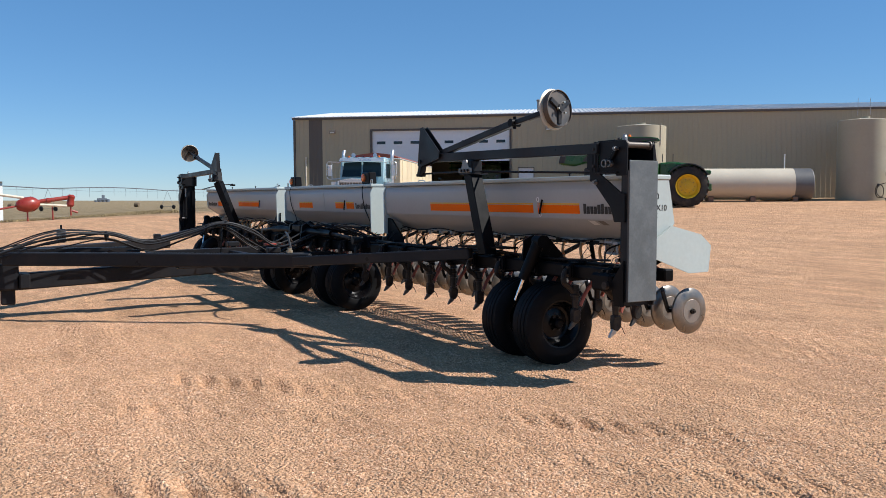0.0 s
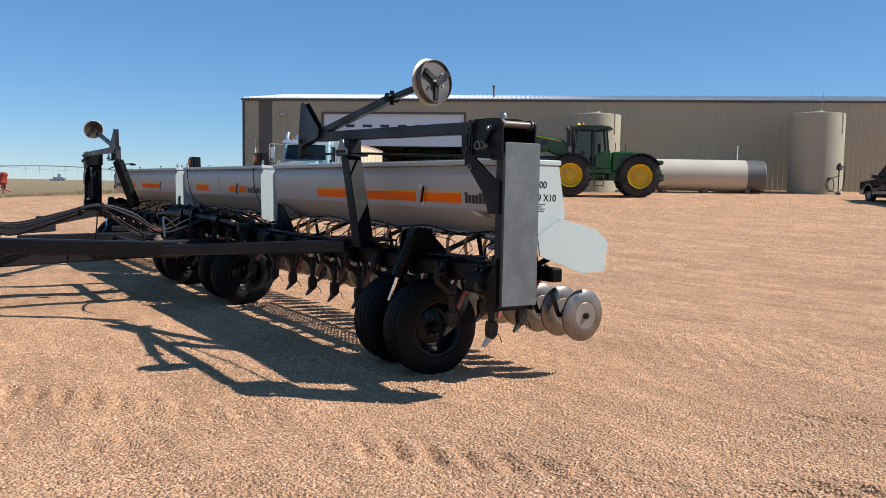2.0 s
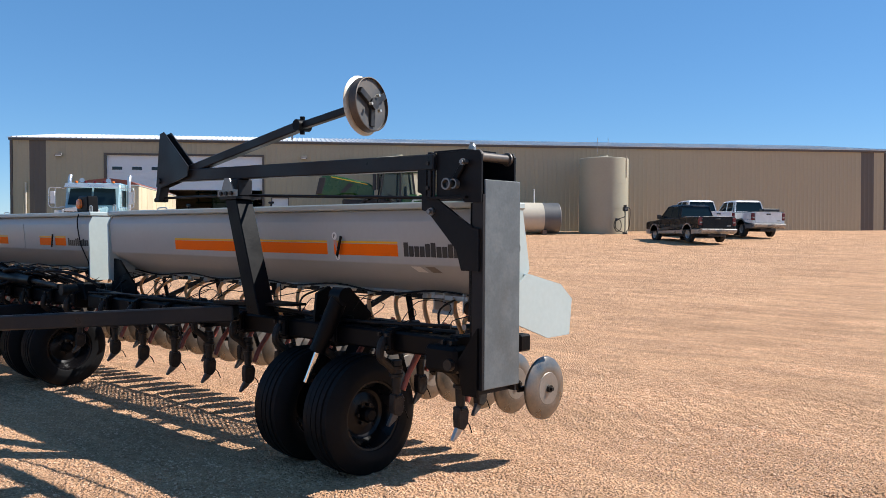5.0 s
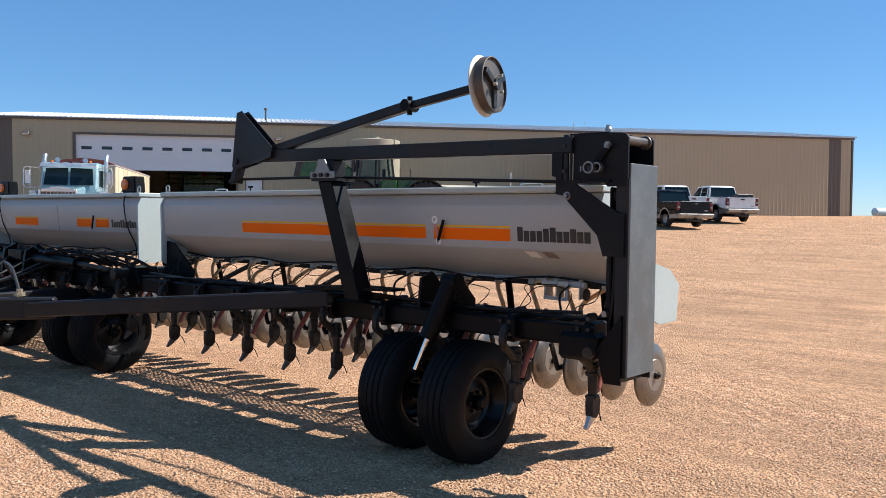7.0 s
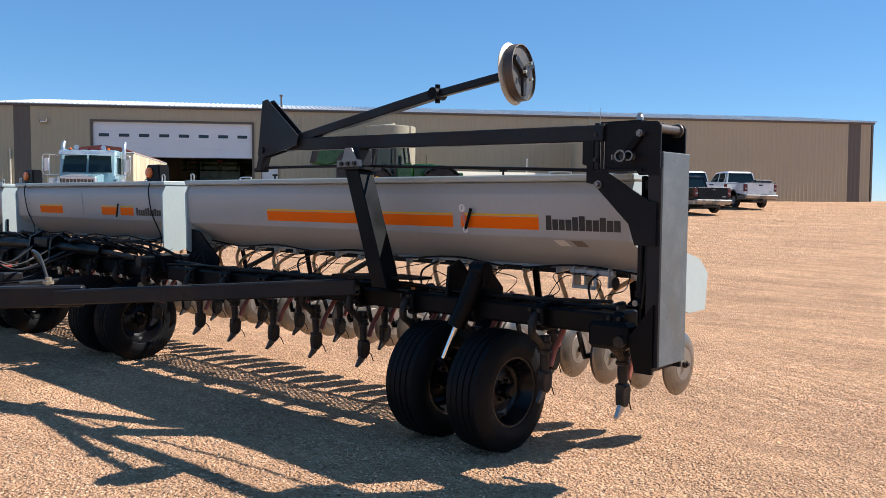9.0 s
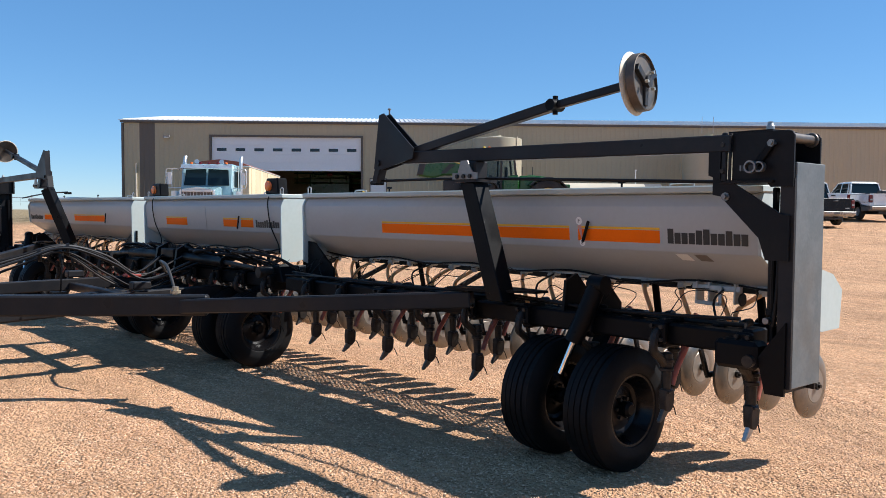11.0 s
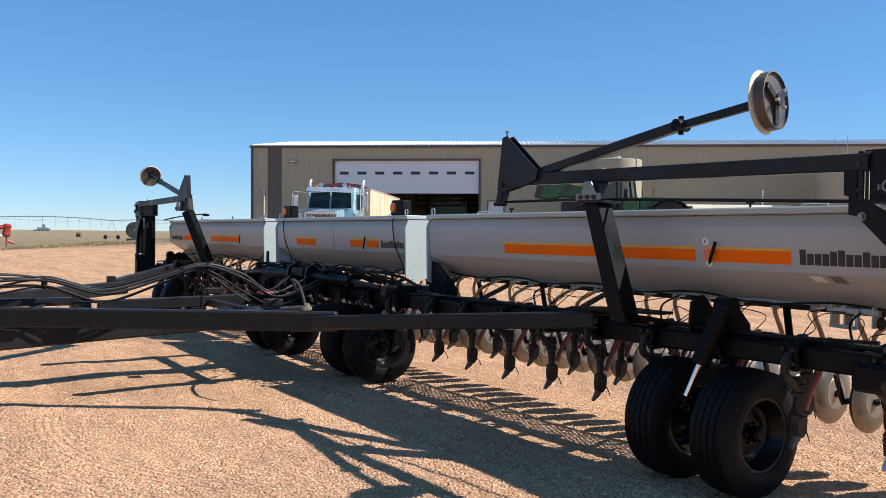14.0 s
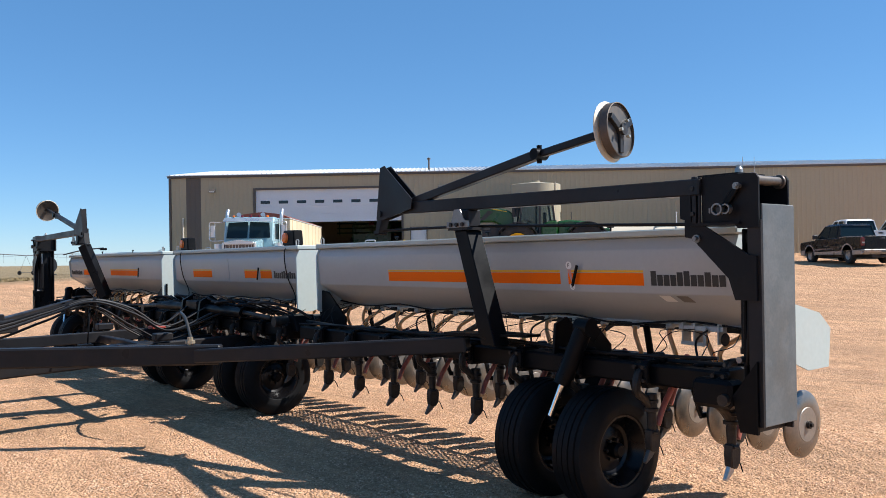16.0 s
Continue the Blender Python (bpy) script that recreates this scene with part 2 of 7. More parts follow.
def ground_z(x, y):
    """The yard is level round the drill and climbs to the building's pad; the land beyond tilts a little."""
    x, y = np.asarray(x, float), np.asarray(y, float)
    u = (x - B0.x) * BU.x + (y - B0.y) * BU.y
    n = (x - B0.x) * BN.x + (y - B0.y) * BN.y
    pad = 1.42 * np.clip((n + 42) / 42, 0, 1) ** 1.3 * smooth(-26, 2, u) * (1 - smooth(62, 110, u))
    r = np.hypot(x + 11, y - 4)
    far = smooth(14, 45, r)
    return pad + far * (0.0050 * (x + 11) + 0.0085 * (y - 4)) * np.clip(400 / np.maximum(r, 1), 0, 1)


# middle, heading, half width and half length of each row of prints
LUGS = ((-7.45, 2.17, 0.82, 0.18, 1.5), (-6.94, 1.53, 0.91, 0.16, 1.1), (-5.3, 3.67, 0.70, 0.17, 1.15), (-5.44, 1.04, 1.03, 0.2, 0.75), (-4.5, 3.2, 0.69, 0.2, 0.9),
        (-3.6, 5.4, 0.9, 0.2, 1.6), (-4.2, 6.9, 1.0, 0.22, 1.6))
GRID = []


def build_ground():
    def axis(c, near, step, lim):
        a = list(np.arange(-near, near + 1e-6, step))
        d, s = near, step
        while d < lim:
            s *= 1.14
            d += s
            a = [-d] + a + [d]
        return np.array(a) + c
    xs, ys = axis(-7.8, 7.2, 0.03, 4200), axis(3.3, 5.4, 0.03, 4200)
    X, Y = np.meshgrid(xs, ys)
    Z = ground_z(X, Y)
    rs = np.random.RandomState(4)
    near = 1 - smooth(9, 26, np.hypot(X + 9, Y - 3.5))
    bumps = np.zeros_like(X)
    for k in range(46):
        lam = 10 ** rs.uniform(-0.45, 0.75)
        a, ph = rs.uniform(0, math.tau), rs.uniform(0, math.tau)
        bumps += 0.0024 * lam ** 0.7 * np.sin((X * math.cos(a) + Y * math.sin(a)) * math.tau / lam + ph)
    Z = Z + bumps * near * 0.42 + rs.normal(0, 0.0022, X.shape) * near
    # rows of lug prints left by tractor tyres
    for (px, py, ang, w, half) in LUGS:
        c, s = math.cos(ang), math.sin(ang)
        along = (X - px) * c + (Y - py) * s
        across = -(X - px) * s + (Y - py) * c + 0.05 * np.sin(along * 1.1)
        inside = np.exp(-(across / w) ** 4) * np.clip(2.5 * (1 - np.abs(along) / half), 0, 1)
        lug = 0.5 + 0.5 * np.tanh(5 * (np.sin((along + 0.6 * across) * math.tau / 0.21) - 0.1))
        Z += inside * (0.014 - 0.048 * lug * (0.65 + 0.35 * np.sin(along * 2.3 + px * 3)))
    n, k = X.shape
    GRID.extend((n, k))
    idx = np.arange(n * k).reshape(n, k)
    quads = np.stack([idx[:-1, :-1], idx[:-1, 1:], idx[1:, 1:], idx[1:, :-1]], -1).reshape(-1, 4)
    me = bpy.data.meshes.new("ground")
    me.from_pydata(np.stack([X, Y, Z], -1).reshape(-1, 3).tolist(), [], quads.tolist())
    me.polygons.foreach_set("use_smooth", [True] * len(me.polygons))
    me.materials.append(ground_material())
    return tagged(new("ground", me), "reddish tan gravel yard with tyre marks, dry grass beyond", "ground", kind="structure")


def ground_material():
    m = bpy.data.materials.new("gravel_yard")
    m.use_nodes = True
    N, Lk = m.node_tree.nodes, m.node_tree.links
    b = N["Principled BSDF"]
    geo = N.new("ShaderNodeNewGeometry")

    def noise_at(scale, detail, rough=0.55, vec=None):
        n = N.new("ShaderNodeTexNoise")
        n.inputs["Scale"].default_value, n.inputs["Detail"].default_value, n.inputs["Roughness"].default_value = scale, detail, rough
        Lk.new(vec or geo.outputs["Position"], n.inputs["Vector"])
        return n.outputs["Fac"]

    def ramp(fac, stops):
        r = N.new("ShaderNodeValToRGB")
        while len(r.color_ramp.elements) < len(stops):
            r.color_ramp.elements.new(0.5)
        for e, (p, c) in zip(r.color_ramp.elements, stops):
            e.position, e.color = p, (*c, 1)
        Lk.new(fac, r.inputs["Fac"])
        return r.outputs["Color"]

    def mix(fac, a, c, mode="MIX"):
        x = N.new("ShaderNodeMix")
        x.data_type, x.blend_type = "RGBA", mode
        if isinstance(fac, float):
            x.inputs["Factor"].default_value = fac
        else:
            Lk.new(fac, x.inputs["Factor"])
        Lk.new(a, x.inputs["A"])
        Lk.new(c, x.inputs["B"])
        return x.outputs["Result"]

    def maprange(v, a, c, lo=0.0, hi=1.0):
        r = N.new("ShaderNodeMapRange")
        r.inputs["From Min"].default_value, r.inputs["From Max"].default_value = a, c
        r.inputs["To Min"].default_value, r.inputs["To Max"].default_value = lo, hi
        Lk.new(v, r.inputs["Value"])
        return r.outputs[0]

    # pebbles: two sizes of cells, each cell with its own colour
    v1, v2 = N.new("ShaderNodeTexVoronoi"), N.new("ShaderNodeTexVoronoi")
    v1.inputs["Scale"].default_value, v2.inputs["Scale"].default_value = 46, 110
    for v in (v1, v2):
        Lk.new(geo.outputs["Position"], v.inputs["Vector"])
    sand = ramp(noise_at(0.35, 7, 0.6), ((0.25, (0.470, 0.263, 0.139)), (0.5, (0.552, 0.320, 0.175)), (0.75, (0.630, 0.383, 0.221))))
    sep = N.new("ShaderNodeSeparateColor")
    Lk.new(v1.outputs["Color"], sep.inputs["Color"])
    peb = ramp(sep.outputs["Red"], ((0.0, (0.351, 0.181, 0.095)), (0.2, (0.526, 0.277, 0.148)), (0.7, (0.682, 0.383, 0.216)), (1.0, (0.868, 0.591, 0.391))))
    sep2 = N.new("ShaderNodeSeparateColor")
    Lk.new(v2.outputs["Color"], sep2.inputs["Color"])
    grit = ramp(sep2.outputs["Green"], ((0.0, (0.309, 0.158, 0.082)), (0.22, (0.475, 0.249, 0.133)), (0.75, (0.620, 0.348, 0.196)), (1.0, (0.846, 0.572, 0.373))))
    sand = mix(0.40, sand, grit)
    amount = maprange(noise_at(0.9, 5, 0.6), 0.38, 0.66, 0.06, 0.75)
    col = mix(amount, sand, peb)
    # dark dusty drag marks and paler tracks
    wave = N.new("ShaderNodeMapping")
    wave.inputs["Rotation"].default_value = (0, 0, radians(-58))
    wave.inputs["Scale"].default_value = (0.55, 1.3, 1)
    Lk.new(geo.outputs["Position"], wave.inputs["Vector"])
    drag = noise_at(0.9, 7, 0.66, wave.outputs["Vector"])
    drag.node.inputs["Distortion"].default_value = 1.2
    wave2 = N.new("ShaderNodeMapping")
    wave2.inputs["Rotation"].default_value = (0, 0, radians(24))
    wave2.inputs["Scale"].default_value = (0.34, 1.3, 1)
    Lk.new(geo.outputs["Position"], wave2.inputs["Vector"])
    cross = noise_at(0.8, 6, 0.62, wave2.outputs["Vector"])
    cross.node.inputs["Distortion"].default_value = 0.8
    both = N.new("ShaderNodeMath")
    both.operation = "MULTIPLY_ADD"
    both.inputs[1].default_value = 0.7
    Lk.new(cross, both.inputs[0])
    Lk.new(drag, both.inputs[2])
    tracks = maprange(both.outputs[0], 0.68, 1.02, 0.90, 1.12)
    wave3 = N.new("ShaderNodeMapping")
    wave3.inputs["Rotation"].default_value = (0, 0, radians(-42))
    wave3.inputs["Scale"].default_value = (0.3, 1.5, 1)
    Lk.new(geo.outputs["Position"], wave3.inputs["Vector"])
    ruts = noise_at(1.6, 8, 0.7, wave3.outputs["Vector"])
    ruts.node.inputs["Distortion"].default_value = 1.4
    for fac in (tracks, maprange(ruts, 0.40, 0.58, 0.86, 1.07), maprange(noise_at(17, 4, 0.6), 0.35, 0.62, 0.90, 1.13), maprange(noise_at(4.5, 6, 0.7), 0.35, 0.65, 0.93, 1.09)):
        tint = N.new("ShaderNodeHueSaturation")
        Lk.new(col, tint.inputs["Color"])
        Lk.new(fac, tint.inputs["Value"])
        col = tint.outputs["Color"]
    # the dry field beyond the yard
    xyz = N.new("ShaderNodeSeparateXYZ")
    Lk.new(geo.outputs["Position"], xyz.inputs["Vector"])
    line = N.new("ShaderNodeMath")
    line.operation = "MULTIPLY_ADD"
    line.inputs[1].default_value = -0.40
    Lk.new(xyz.outputs["Y"], line.inputs[0])
    Lk.new(xyz.outputs["X"], line.inputs[2])
    edge = N.new("ShaderNodeMath")
    edge.operation = "MULTIPLY_ADD"
    edge.inputs[1].default_value = 9.0
    Lk.new(noise_at(0.12, 5), edge.inputs[0])
    Lk.new(line.outputs[0], edge.inputs[2])
    field = maprange(edge.outputs[0], -46.0, -52.0)
    grass = ramp(noise_at(0.5, 8, 0.7), ((0.3, (0.10, 0.085, 0.045)), (0.5, (0.235, 0.175, 0.10)), (0.7, (0.38, 0.285, 0.17))))
    col = mix(field, col, grass)
    Lk.new(col, b.inputs["Base Color"])
    b.inputs["Roughness"].default_value = 0.95
    b.inputs["Specular IOR Level"].default_value = 0.15
    hsum = N.new("ShaderNodeMath")
    hsum.operation = "ADD"
    Lk.new(maprange(v1.outputs["Distance"], 0, 0.7, 3.2, 0.0), hsum.inputs[0])
    Lk.new(maprange(v2.outputs["Distance"], 0, 0.7, 0.9, 0.0), hsum.inputs[1])
    h2 = N.new("ShaderNodeMath")
    h2.operation = "ADD"
    Lk.new(hsum.outputs[0], h2.inputs[0])
    lumps = N.new("ShaderNodeMath")
    lumps.operation = "MULTIPLY_ADD"
    lumps.inputs[1].default_value = 3.5
    Lk.new(noise_at(2.6, 5, 0.6), lumps.inputs[0])
    Lk.new(maprange(noise_at(15, 9, 0.7), 0.3, 0.7, 0, 2.0), lumps.inputs[2])
    Lk.new(lumps.outputs[0], h2.inputs[1])
    # old ruts and lug prints along the front of the building
    height = h2.outputs[0]
    along = N.new("ShaderNodeMapping")
    along.inputs["Rotation"].default_value = (0, 0, -math.atan2(BU.y, BU.x))
    Lk.new(geo.outputs["Position"], along.inputs["Vector"])
    stretch = N.new("ShaderNodeMapping")
    stretch.inputs["Scale"].default_value = (0.07, 0.8, 1)
    Lk.new(along.outputs["Vector"], stretch.inputs["Vector"])
    band = noise_at(1.0, 4, 0.6, stretch.outputs["Vector"])
    band.node.inputs["Distortion"].default_value = 0.7
    lugs = N.new("ShaderNodeTexWave")
    lugs.inputs["Scale"].default_value, lugs.inputs["Distortion"].default_value = 1.9, 3.0
    lugs.inputs["Detail"].default_value, lugs.inputs["Detail Scale"].default_value = 3.0, 1.6
    Lk.new(along.outputs["Vector"], lugs.inputs["Vector"])
    for a, c, gain in ((lugs.outputs["Fac"], maprange(band, 0.54, 0.60), 2.2), (ruts, maprange(band, 0.35, 0.6, 0.3, 1.0), 5.5)):
        prod, big = N.new("ShaderNodeMath"), N.new("ShaderNodeMath")
        prod.operation, big.operation = "MULTIPLY", "MULTIPLY_ADD"
        Lk.new(a, prod.inputs[0])
        Lk.new(c, prod.inputs[1])
        Lk.new(prod.outputs[0], big.inputs[0])
        big.inputs[1].default_value = gain
        Lk.new(height, big.inputs[2])
        height = big.outputs[0]
    # ribbed tyre tracks that swing round before the tongue
    for cx, cy, R0 in ((-10.71, 4.04, 2.65), (-10.83, 4.17, 3.24)):
        flat = N.new("ShaderNodeVectorMath")
        flat.operation = "SUBTRACT"
        flat.inputs[1].default_value = (cx, cy, 0)
        Lk.new(geo.outputs["Position"], flat.inputs[0])
        size = N.new("ShaderNodeVectorMath")
        size.operation = "LENGTH"
        Lk.new(flat.outputs["Vector"], size.inputs[0])
        inner, outer = maprange(size.outputs["Value"], R0 - 0.15, R0 - 0.12), maprange(size.outputs["Value"], R0 + 0.12, R0 + 0.15, 1.0, 0.0)
        rings = N.new("ShaderNodeMath")
        rings.operation = "SINE"
        turns = maprange(size.outputs["Value"], 0, 1, 0, math.tau / 0.058)
        turns.node.clamp = False
        Lk.new(turns, rings.inputs[0])
        mask = rings.outputs[0]
        for gate in (inner, outer, maprange(xyz.outputs["Y"], 2.9, 3.4, 0.9, 0.0)):
            mul = N.new("ShaderNodeMath")
            mul.operation = "MULTIPLY"
            Lk.new(mask, mul.inputs[0])
            Lk.new(gate, mul.inputs[1])
            mask = mul.outputs[0]
        tot = N.new("ShaderNodeMath")
        tot.operation = "ADD"
        Lk.new(height, tot.inputs[0])
        Lk.new(mask, tot.inputs[1])
        height = tot.outputs[0]
    bp = N.new("ShaderNodeBump")
    bp.inputs["Strength"].default_value, bp.inputs["Distance"].default_value = 1.0, 0.007
    Lk.new(height, bp.inputs["Height"])
    Lk.new(bp.outputs["Normal"], b.inputs["Normal"])
    return m


ground = build_ground()


def scatter_gravel(n=190000):
    """Loose pebbles on the yard near the walk, thicker in patches, as one mesh."""
    rs = np.random.RandomState(11)
    x, y = rs.uniform(-11.8, -2.2, n), rs.uniform(0.2, 7.4, n)
    patch = np.zeros(n)
    for k in range(14):
        a, lam, ph = rs.uniform(0, math.tau), rs.uniform(0.5, 3.0), rs.uniform(0, math.tau)
        patch += np.sin((x * math.cos(a) + y * math.sin(a)) * math.tau / lam + ph)
    keep = rs.uniform(-6, 5, n) < patch
    x, y = x[keep], y[keep]
    n = len(x)
    r = 0.0035 + 0.0075 * rs.uniform(0, 1, n) ** 2.4
    base = np.array([(1, 0, 0), (-1, 0, 0), (0, 1, 0), (0, -1, 0), (0, 0, 1), (0, 0, -1)], float)
    tri = np.array([(0, 2, 4), (2, 1, 4), (1, 3, 4), (3, 0, 4), (2, 0, 5), (1, 2, 5), (3, 1, 5), (0, 3, 5)])
    ang = rs.uniform(0, math.tau, n)
    c, s = np.cos(ang), np.sin(ang)
    P = base[None] * r[:, None, None] * rs.uniform(0.6, 1.3, (n, 6, 1))
    P[..., 2] *= 0.62
    Q = np.stack([P[..., 0] * c[:, None] - P[..., 1] * s[:, None], P[..., 0] * s[:, None] + P[..., 1] * c[:, None], P[..., 2]], -1)
    co = np.zeros(len(ground.data.vertices) * 3)
    ground.data.vertices.foreach_get("co", co)
    G = co.reshape(GRID[0], GRID[1], 3)
    gx, gy = G[0, :, 0], G[:, 0, 1]
    i, j = np.searchsorted(gx, x) - 1, np.searchsorted(gy, y) - 1
    fx, fy = (x - gx[i]) / (gx[i + 1] - gx[i]), (y - gy[j]) / (gy[j + 1] - gy[j])
    Zg = G[..., 2]
    z = (Zg[j, i] * (1 - fx) + Zg[j, i + 1] * fx) * (1 - fy) + (Zg[j + 1, i] * (1 - fx) + Zg[j + 1, i + 1] * fx) * fy
    Q += np.stack([x, y, z + r * 0.3], -1)[:, None]
    F = (tri[None] + 6 * np.arange(n)[:, None, None]).reshape(-1, 3)
    me = bpy.data.meshes.new("loose_gravel")
    me.from_pydata(Q.reshape(-1, 3).tolist(), [], F.tolist())
    m = bpy.data.materials.new("pebble")
    m.use_nodes = True
    N, Lk = m.node_tree.nodes, m.node_tree.links
    geo, rp = N.new("ShaderNodeNewGeometry"), N.new("ShaderNodeValToRGB")
    rp.color_ramp.elements[0].color, rp.color_ramp.elements[1].color = (0.48, 0.262, 0.145, 1), (0.80, 0.51, 0.325, 1)
    Lk.new(geo.outputs["Random Per Island"], rp.inputs["Fac"])
    Lk.new(rp.outputs["Color"], N["Principled BSDF"].inputs["Base Color"])
    N["Principled BSDF"].inputs["Roughness"].default_value = 0.9
    me.materials.append(m)
    return tagged(new("loose_gravel", me), "loose reddish tan pebbles on the yard", "gravel", kind="stuff")


scatter_gravel()



# ---- metal building ----
M_WALL = mat("tan_metal_siding", (0.425, 0.35, 0.23), 0.5, 0, 0.05, 0.4, 8, 0.0)
M_WALLDARK = mat("dark_brown_siding", (0.12, 0.095, 0.075), 0.5, 0, 0.06, 0.5, 8)
M_TRIM = mat("dark_brown_trim", (0.10, 0.08, 0.065), 0.5, 0, 0.1)
M_ROOF = mat("galvalume_roof", (0.58, 0.585, 0.58), 0.5, 0.25, 0.08, 0.5, 10)
M_DOORW = mat("white_door", (0.74, 0.75, 0.77), 0.5, 0, 0.04, 0.6, 10)
M_DARKGLASS = mat("dark_glass", (0.02, 0.025, 0.03), 0.08, 0, 0.05, rvary=0.03)
M_BOLLARD = mat("yellow_paint", (0.75, 0.50, 0.02), 0.5, 0, 0.08)
M_INSIDE = mat("grey_concrete", (0.25, 0.24, 0.22), 0.8, 0, 0.1)
LEN, HT, DEP, RISE = 58.4, 5.72, 20.0, 1.27


def build_building():
    m = Matrix.Translation(B0) @ pose(0, 0, 0, 0, -0.42, math.degrees(math.atan2(BU.y, BU.x)))
    e = thing("metal_building", m, "long tan metal farm building with a dark trimmed low roof", "building")
    dx0, dx1, dh = 5.5, 14.9, 4.72
    wx0, wx1, wh = 15.5, 16.5, 2.16

    def wall(name, pts, mt):
        """Ribbed sheet along x from pts[0] to pts[1], z between; a rib each 0.3 m."""
        bm = BM()
        x0, x1, z0, z1 = pts
        prof, x = [], x0
        while x < x1 - 1e-6:
            for dx, dy in ((0, 0), (0.225, 0), (0.248, -0.012), (0.266, -0.012), (0.289, 0)):
                if x + dx < x1 - 1e-6:
                    prof.append((x + dx, dy))
            x += 0.305
        prof.append((x1, 0))
        lo = [bm.verts.new((px, py, z0)) for px, py in prof]
        hi = [bm.verts.new((px, py, z1)) for px, py in prof]
        for i in range(len(prof) - 1):
            bm.faces.new((lo[i], lo[i + 1], hi[i + 1], hi[i]))
        back = [bm.verts.new(v) for v in ((x0, 0.2, z0), (x1, 0.2, z0), (x1, 0.2, z1), (x0, 0.2, z1))]
        bm.faces.new(back[::-1])
        bm.faces.new((lo[0], hi[0], back[3], back[0]))
        bm.faces.new((lo[-1], back[1], back[2], hi[-1]))
        bm.faces.new([*lo, back[1], back[0]][::-1])
        bm.faces.new([*hi, back[2], back[3]])
        return part(name, bm, mt, e)
    wall("front_wall", (0.1, 1.05, -1.2, HT), M_WALL)
    wall("corner_panel", (1.05, 2.0, -1.2, HT), M_WALLDARK)
    wall("front_wall", (2.0, dx0, -1.2, HT), M_WALL)
    wall("front_wall", (dx0, dx1, dh, HT), M_WALL)
    wall("front_wall", (dx1, wx0, -1.2, HT), M_WALL)
    wall("front_wall", (wx0, wx1, wh, HT), M_WALL)
    wall("front_wall", (wx1, 56.5, -1.2, HT), M_WALL)
    wall("corner_panel", (56.5, 57.5, -1.2, HT), M_WALLDARK)
    wall("front_wall", (57.5, LEN - 0.1, -1.2, HT), M_WALL)
    for x0, x1 in ((0, 0.2), (LEN - 0.2, LEN)):
        bm = BM()
        prism(bm, [(0.2, -1.2), (DEP - 0.2, -1.2), (DEP - 0.2, HT), (DEP / 2, HT + RISE), (0.2, HT)], "x", x0, x1)
        part("end_wall", bm, M_WALL, e)
    bm = BM()
    box(bm, 0, LEN, DEP - 0.2, DEP, -1.2, HT)
    part("back_wall", bm, M_WALL, e)
    for s in (0, 1):
        bm = BM()
        y0, y1 = (-0.13, DEP / 2) if not s else (DEP + 0.13, DEP / 2)
        z0, z1 = HT + 0.02, HT + RISE + 0.05
        prof, x = [], -0.2
        while x < LEN + 0.2:
            prof += [(x, 0.0), (x + 0.22, 0.0), (x + 0.25, 0.05), (x + 0.28, 0.05)]
            x += 0.31
        lo = [bm.verts.new((px, y0, z0 + pz)) for px, pz in prof]
        hi = [bm.verts.new((px, y1, z1 + pz)) for px, pz in prof]
        lo2 = [bm.verts.new((px, y0, z0 - 0.04)) for px, pz in prof]
        hi2 = [bm.verts.new((px, y1, z1 - 0.04)) for px, pz in prof]
        for i in range(len(prof) - 1):
            bm.faces.new((lo[i], lo[i + 1], hi[i + 1], hi[i]))
            bm.faces.new((lo2[i + 1], lo2[i], hi2[i], hi2[i + 1]))
            bm.faces.new((lo2[i], lo2[i + 1], lo[i + 1], lo[i]))
        part("roof", bm, M_ROOF, e)
    bm = BM()
    box(bm, -0.12, LEN + 0.12, -0.115, -0.035, HT - 0.16, HT + 0.0, 0.01)
    part("gutter", bm, M_TRIM, e, "dark brown eave gutter")
    for x in (-0.06, LEN - 0.06):
        bm = BM()
        box(bm, x, x + 0.14, -0.05, 0.1, -1.2, HT - 0.17, 0.01)
        part("corner_trim", bm, M_TRIM, e)
    bm = BM()
    for x0, x1, z0, z1 in ((dx0 - 0.13, dx0, -1.0, dh + 0.13), (dx1, dx1 + 0.13, -1.0, dh + 0.13), (dx0, dx1, dh, dh + 0.13)):
        box(bm, x0, x1, -0.055, 0.22, z0, z1)
    part("door_frame", bm, M_TRIM, e)
    door = None
    for k in range(4):
        bm = BM()
        z1 = dh - k * 0.53
        box(bm, dx0 + 0.01, dx1 - 0.01, 0.08, 0.13, z1 - 0.527, z1)
        p = part("door_panel", bm, M_DOORW, e, "white overhead door section")
        if k == 1:
            for i in range(8):
                wx = dx0 + 0.62 + i * 1.17
                bm = BM()
                box(bm, wx - 0.30, wx + 0.30, 0.06, 0.10, z1 - 0.36, z1 - 0.17, 0.01)
                part("pane", bm, M_DARKGLASS, p, "narrow dark window pane")
    bm = BM()
    box(bm, wx0, wx1, 0.05, 0.11, -0.9, wh - 0.05, 0.01)
    walkdoor = part("walk_door", bm, M_DOORW, e, "white steel walk door")
    bm = BM()
    rod(bm, (wx0 + 0.09, -0.02, 0.95), (wx0 + 0.09, 0.06, 0.95), 0.035)
    part("knob", bm, M_CHROME, walkdoor)
    bm = BM()
    for x0, x1, z0, z1 in ((wx0 - 0.05, wx0, -0.9, wh), (wx1, wx1 + 0.05, -0.9, wh), (wx0, wx1, wh - 0.05, wh)):
        box(bm, x0, x1, -0.05, 0.2, z0, z1)
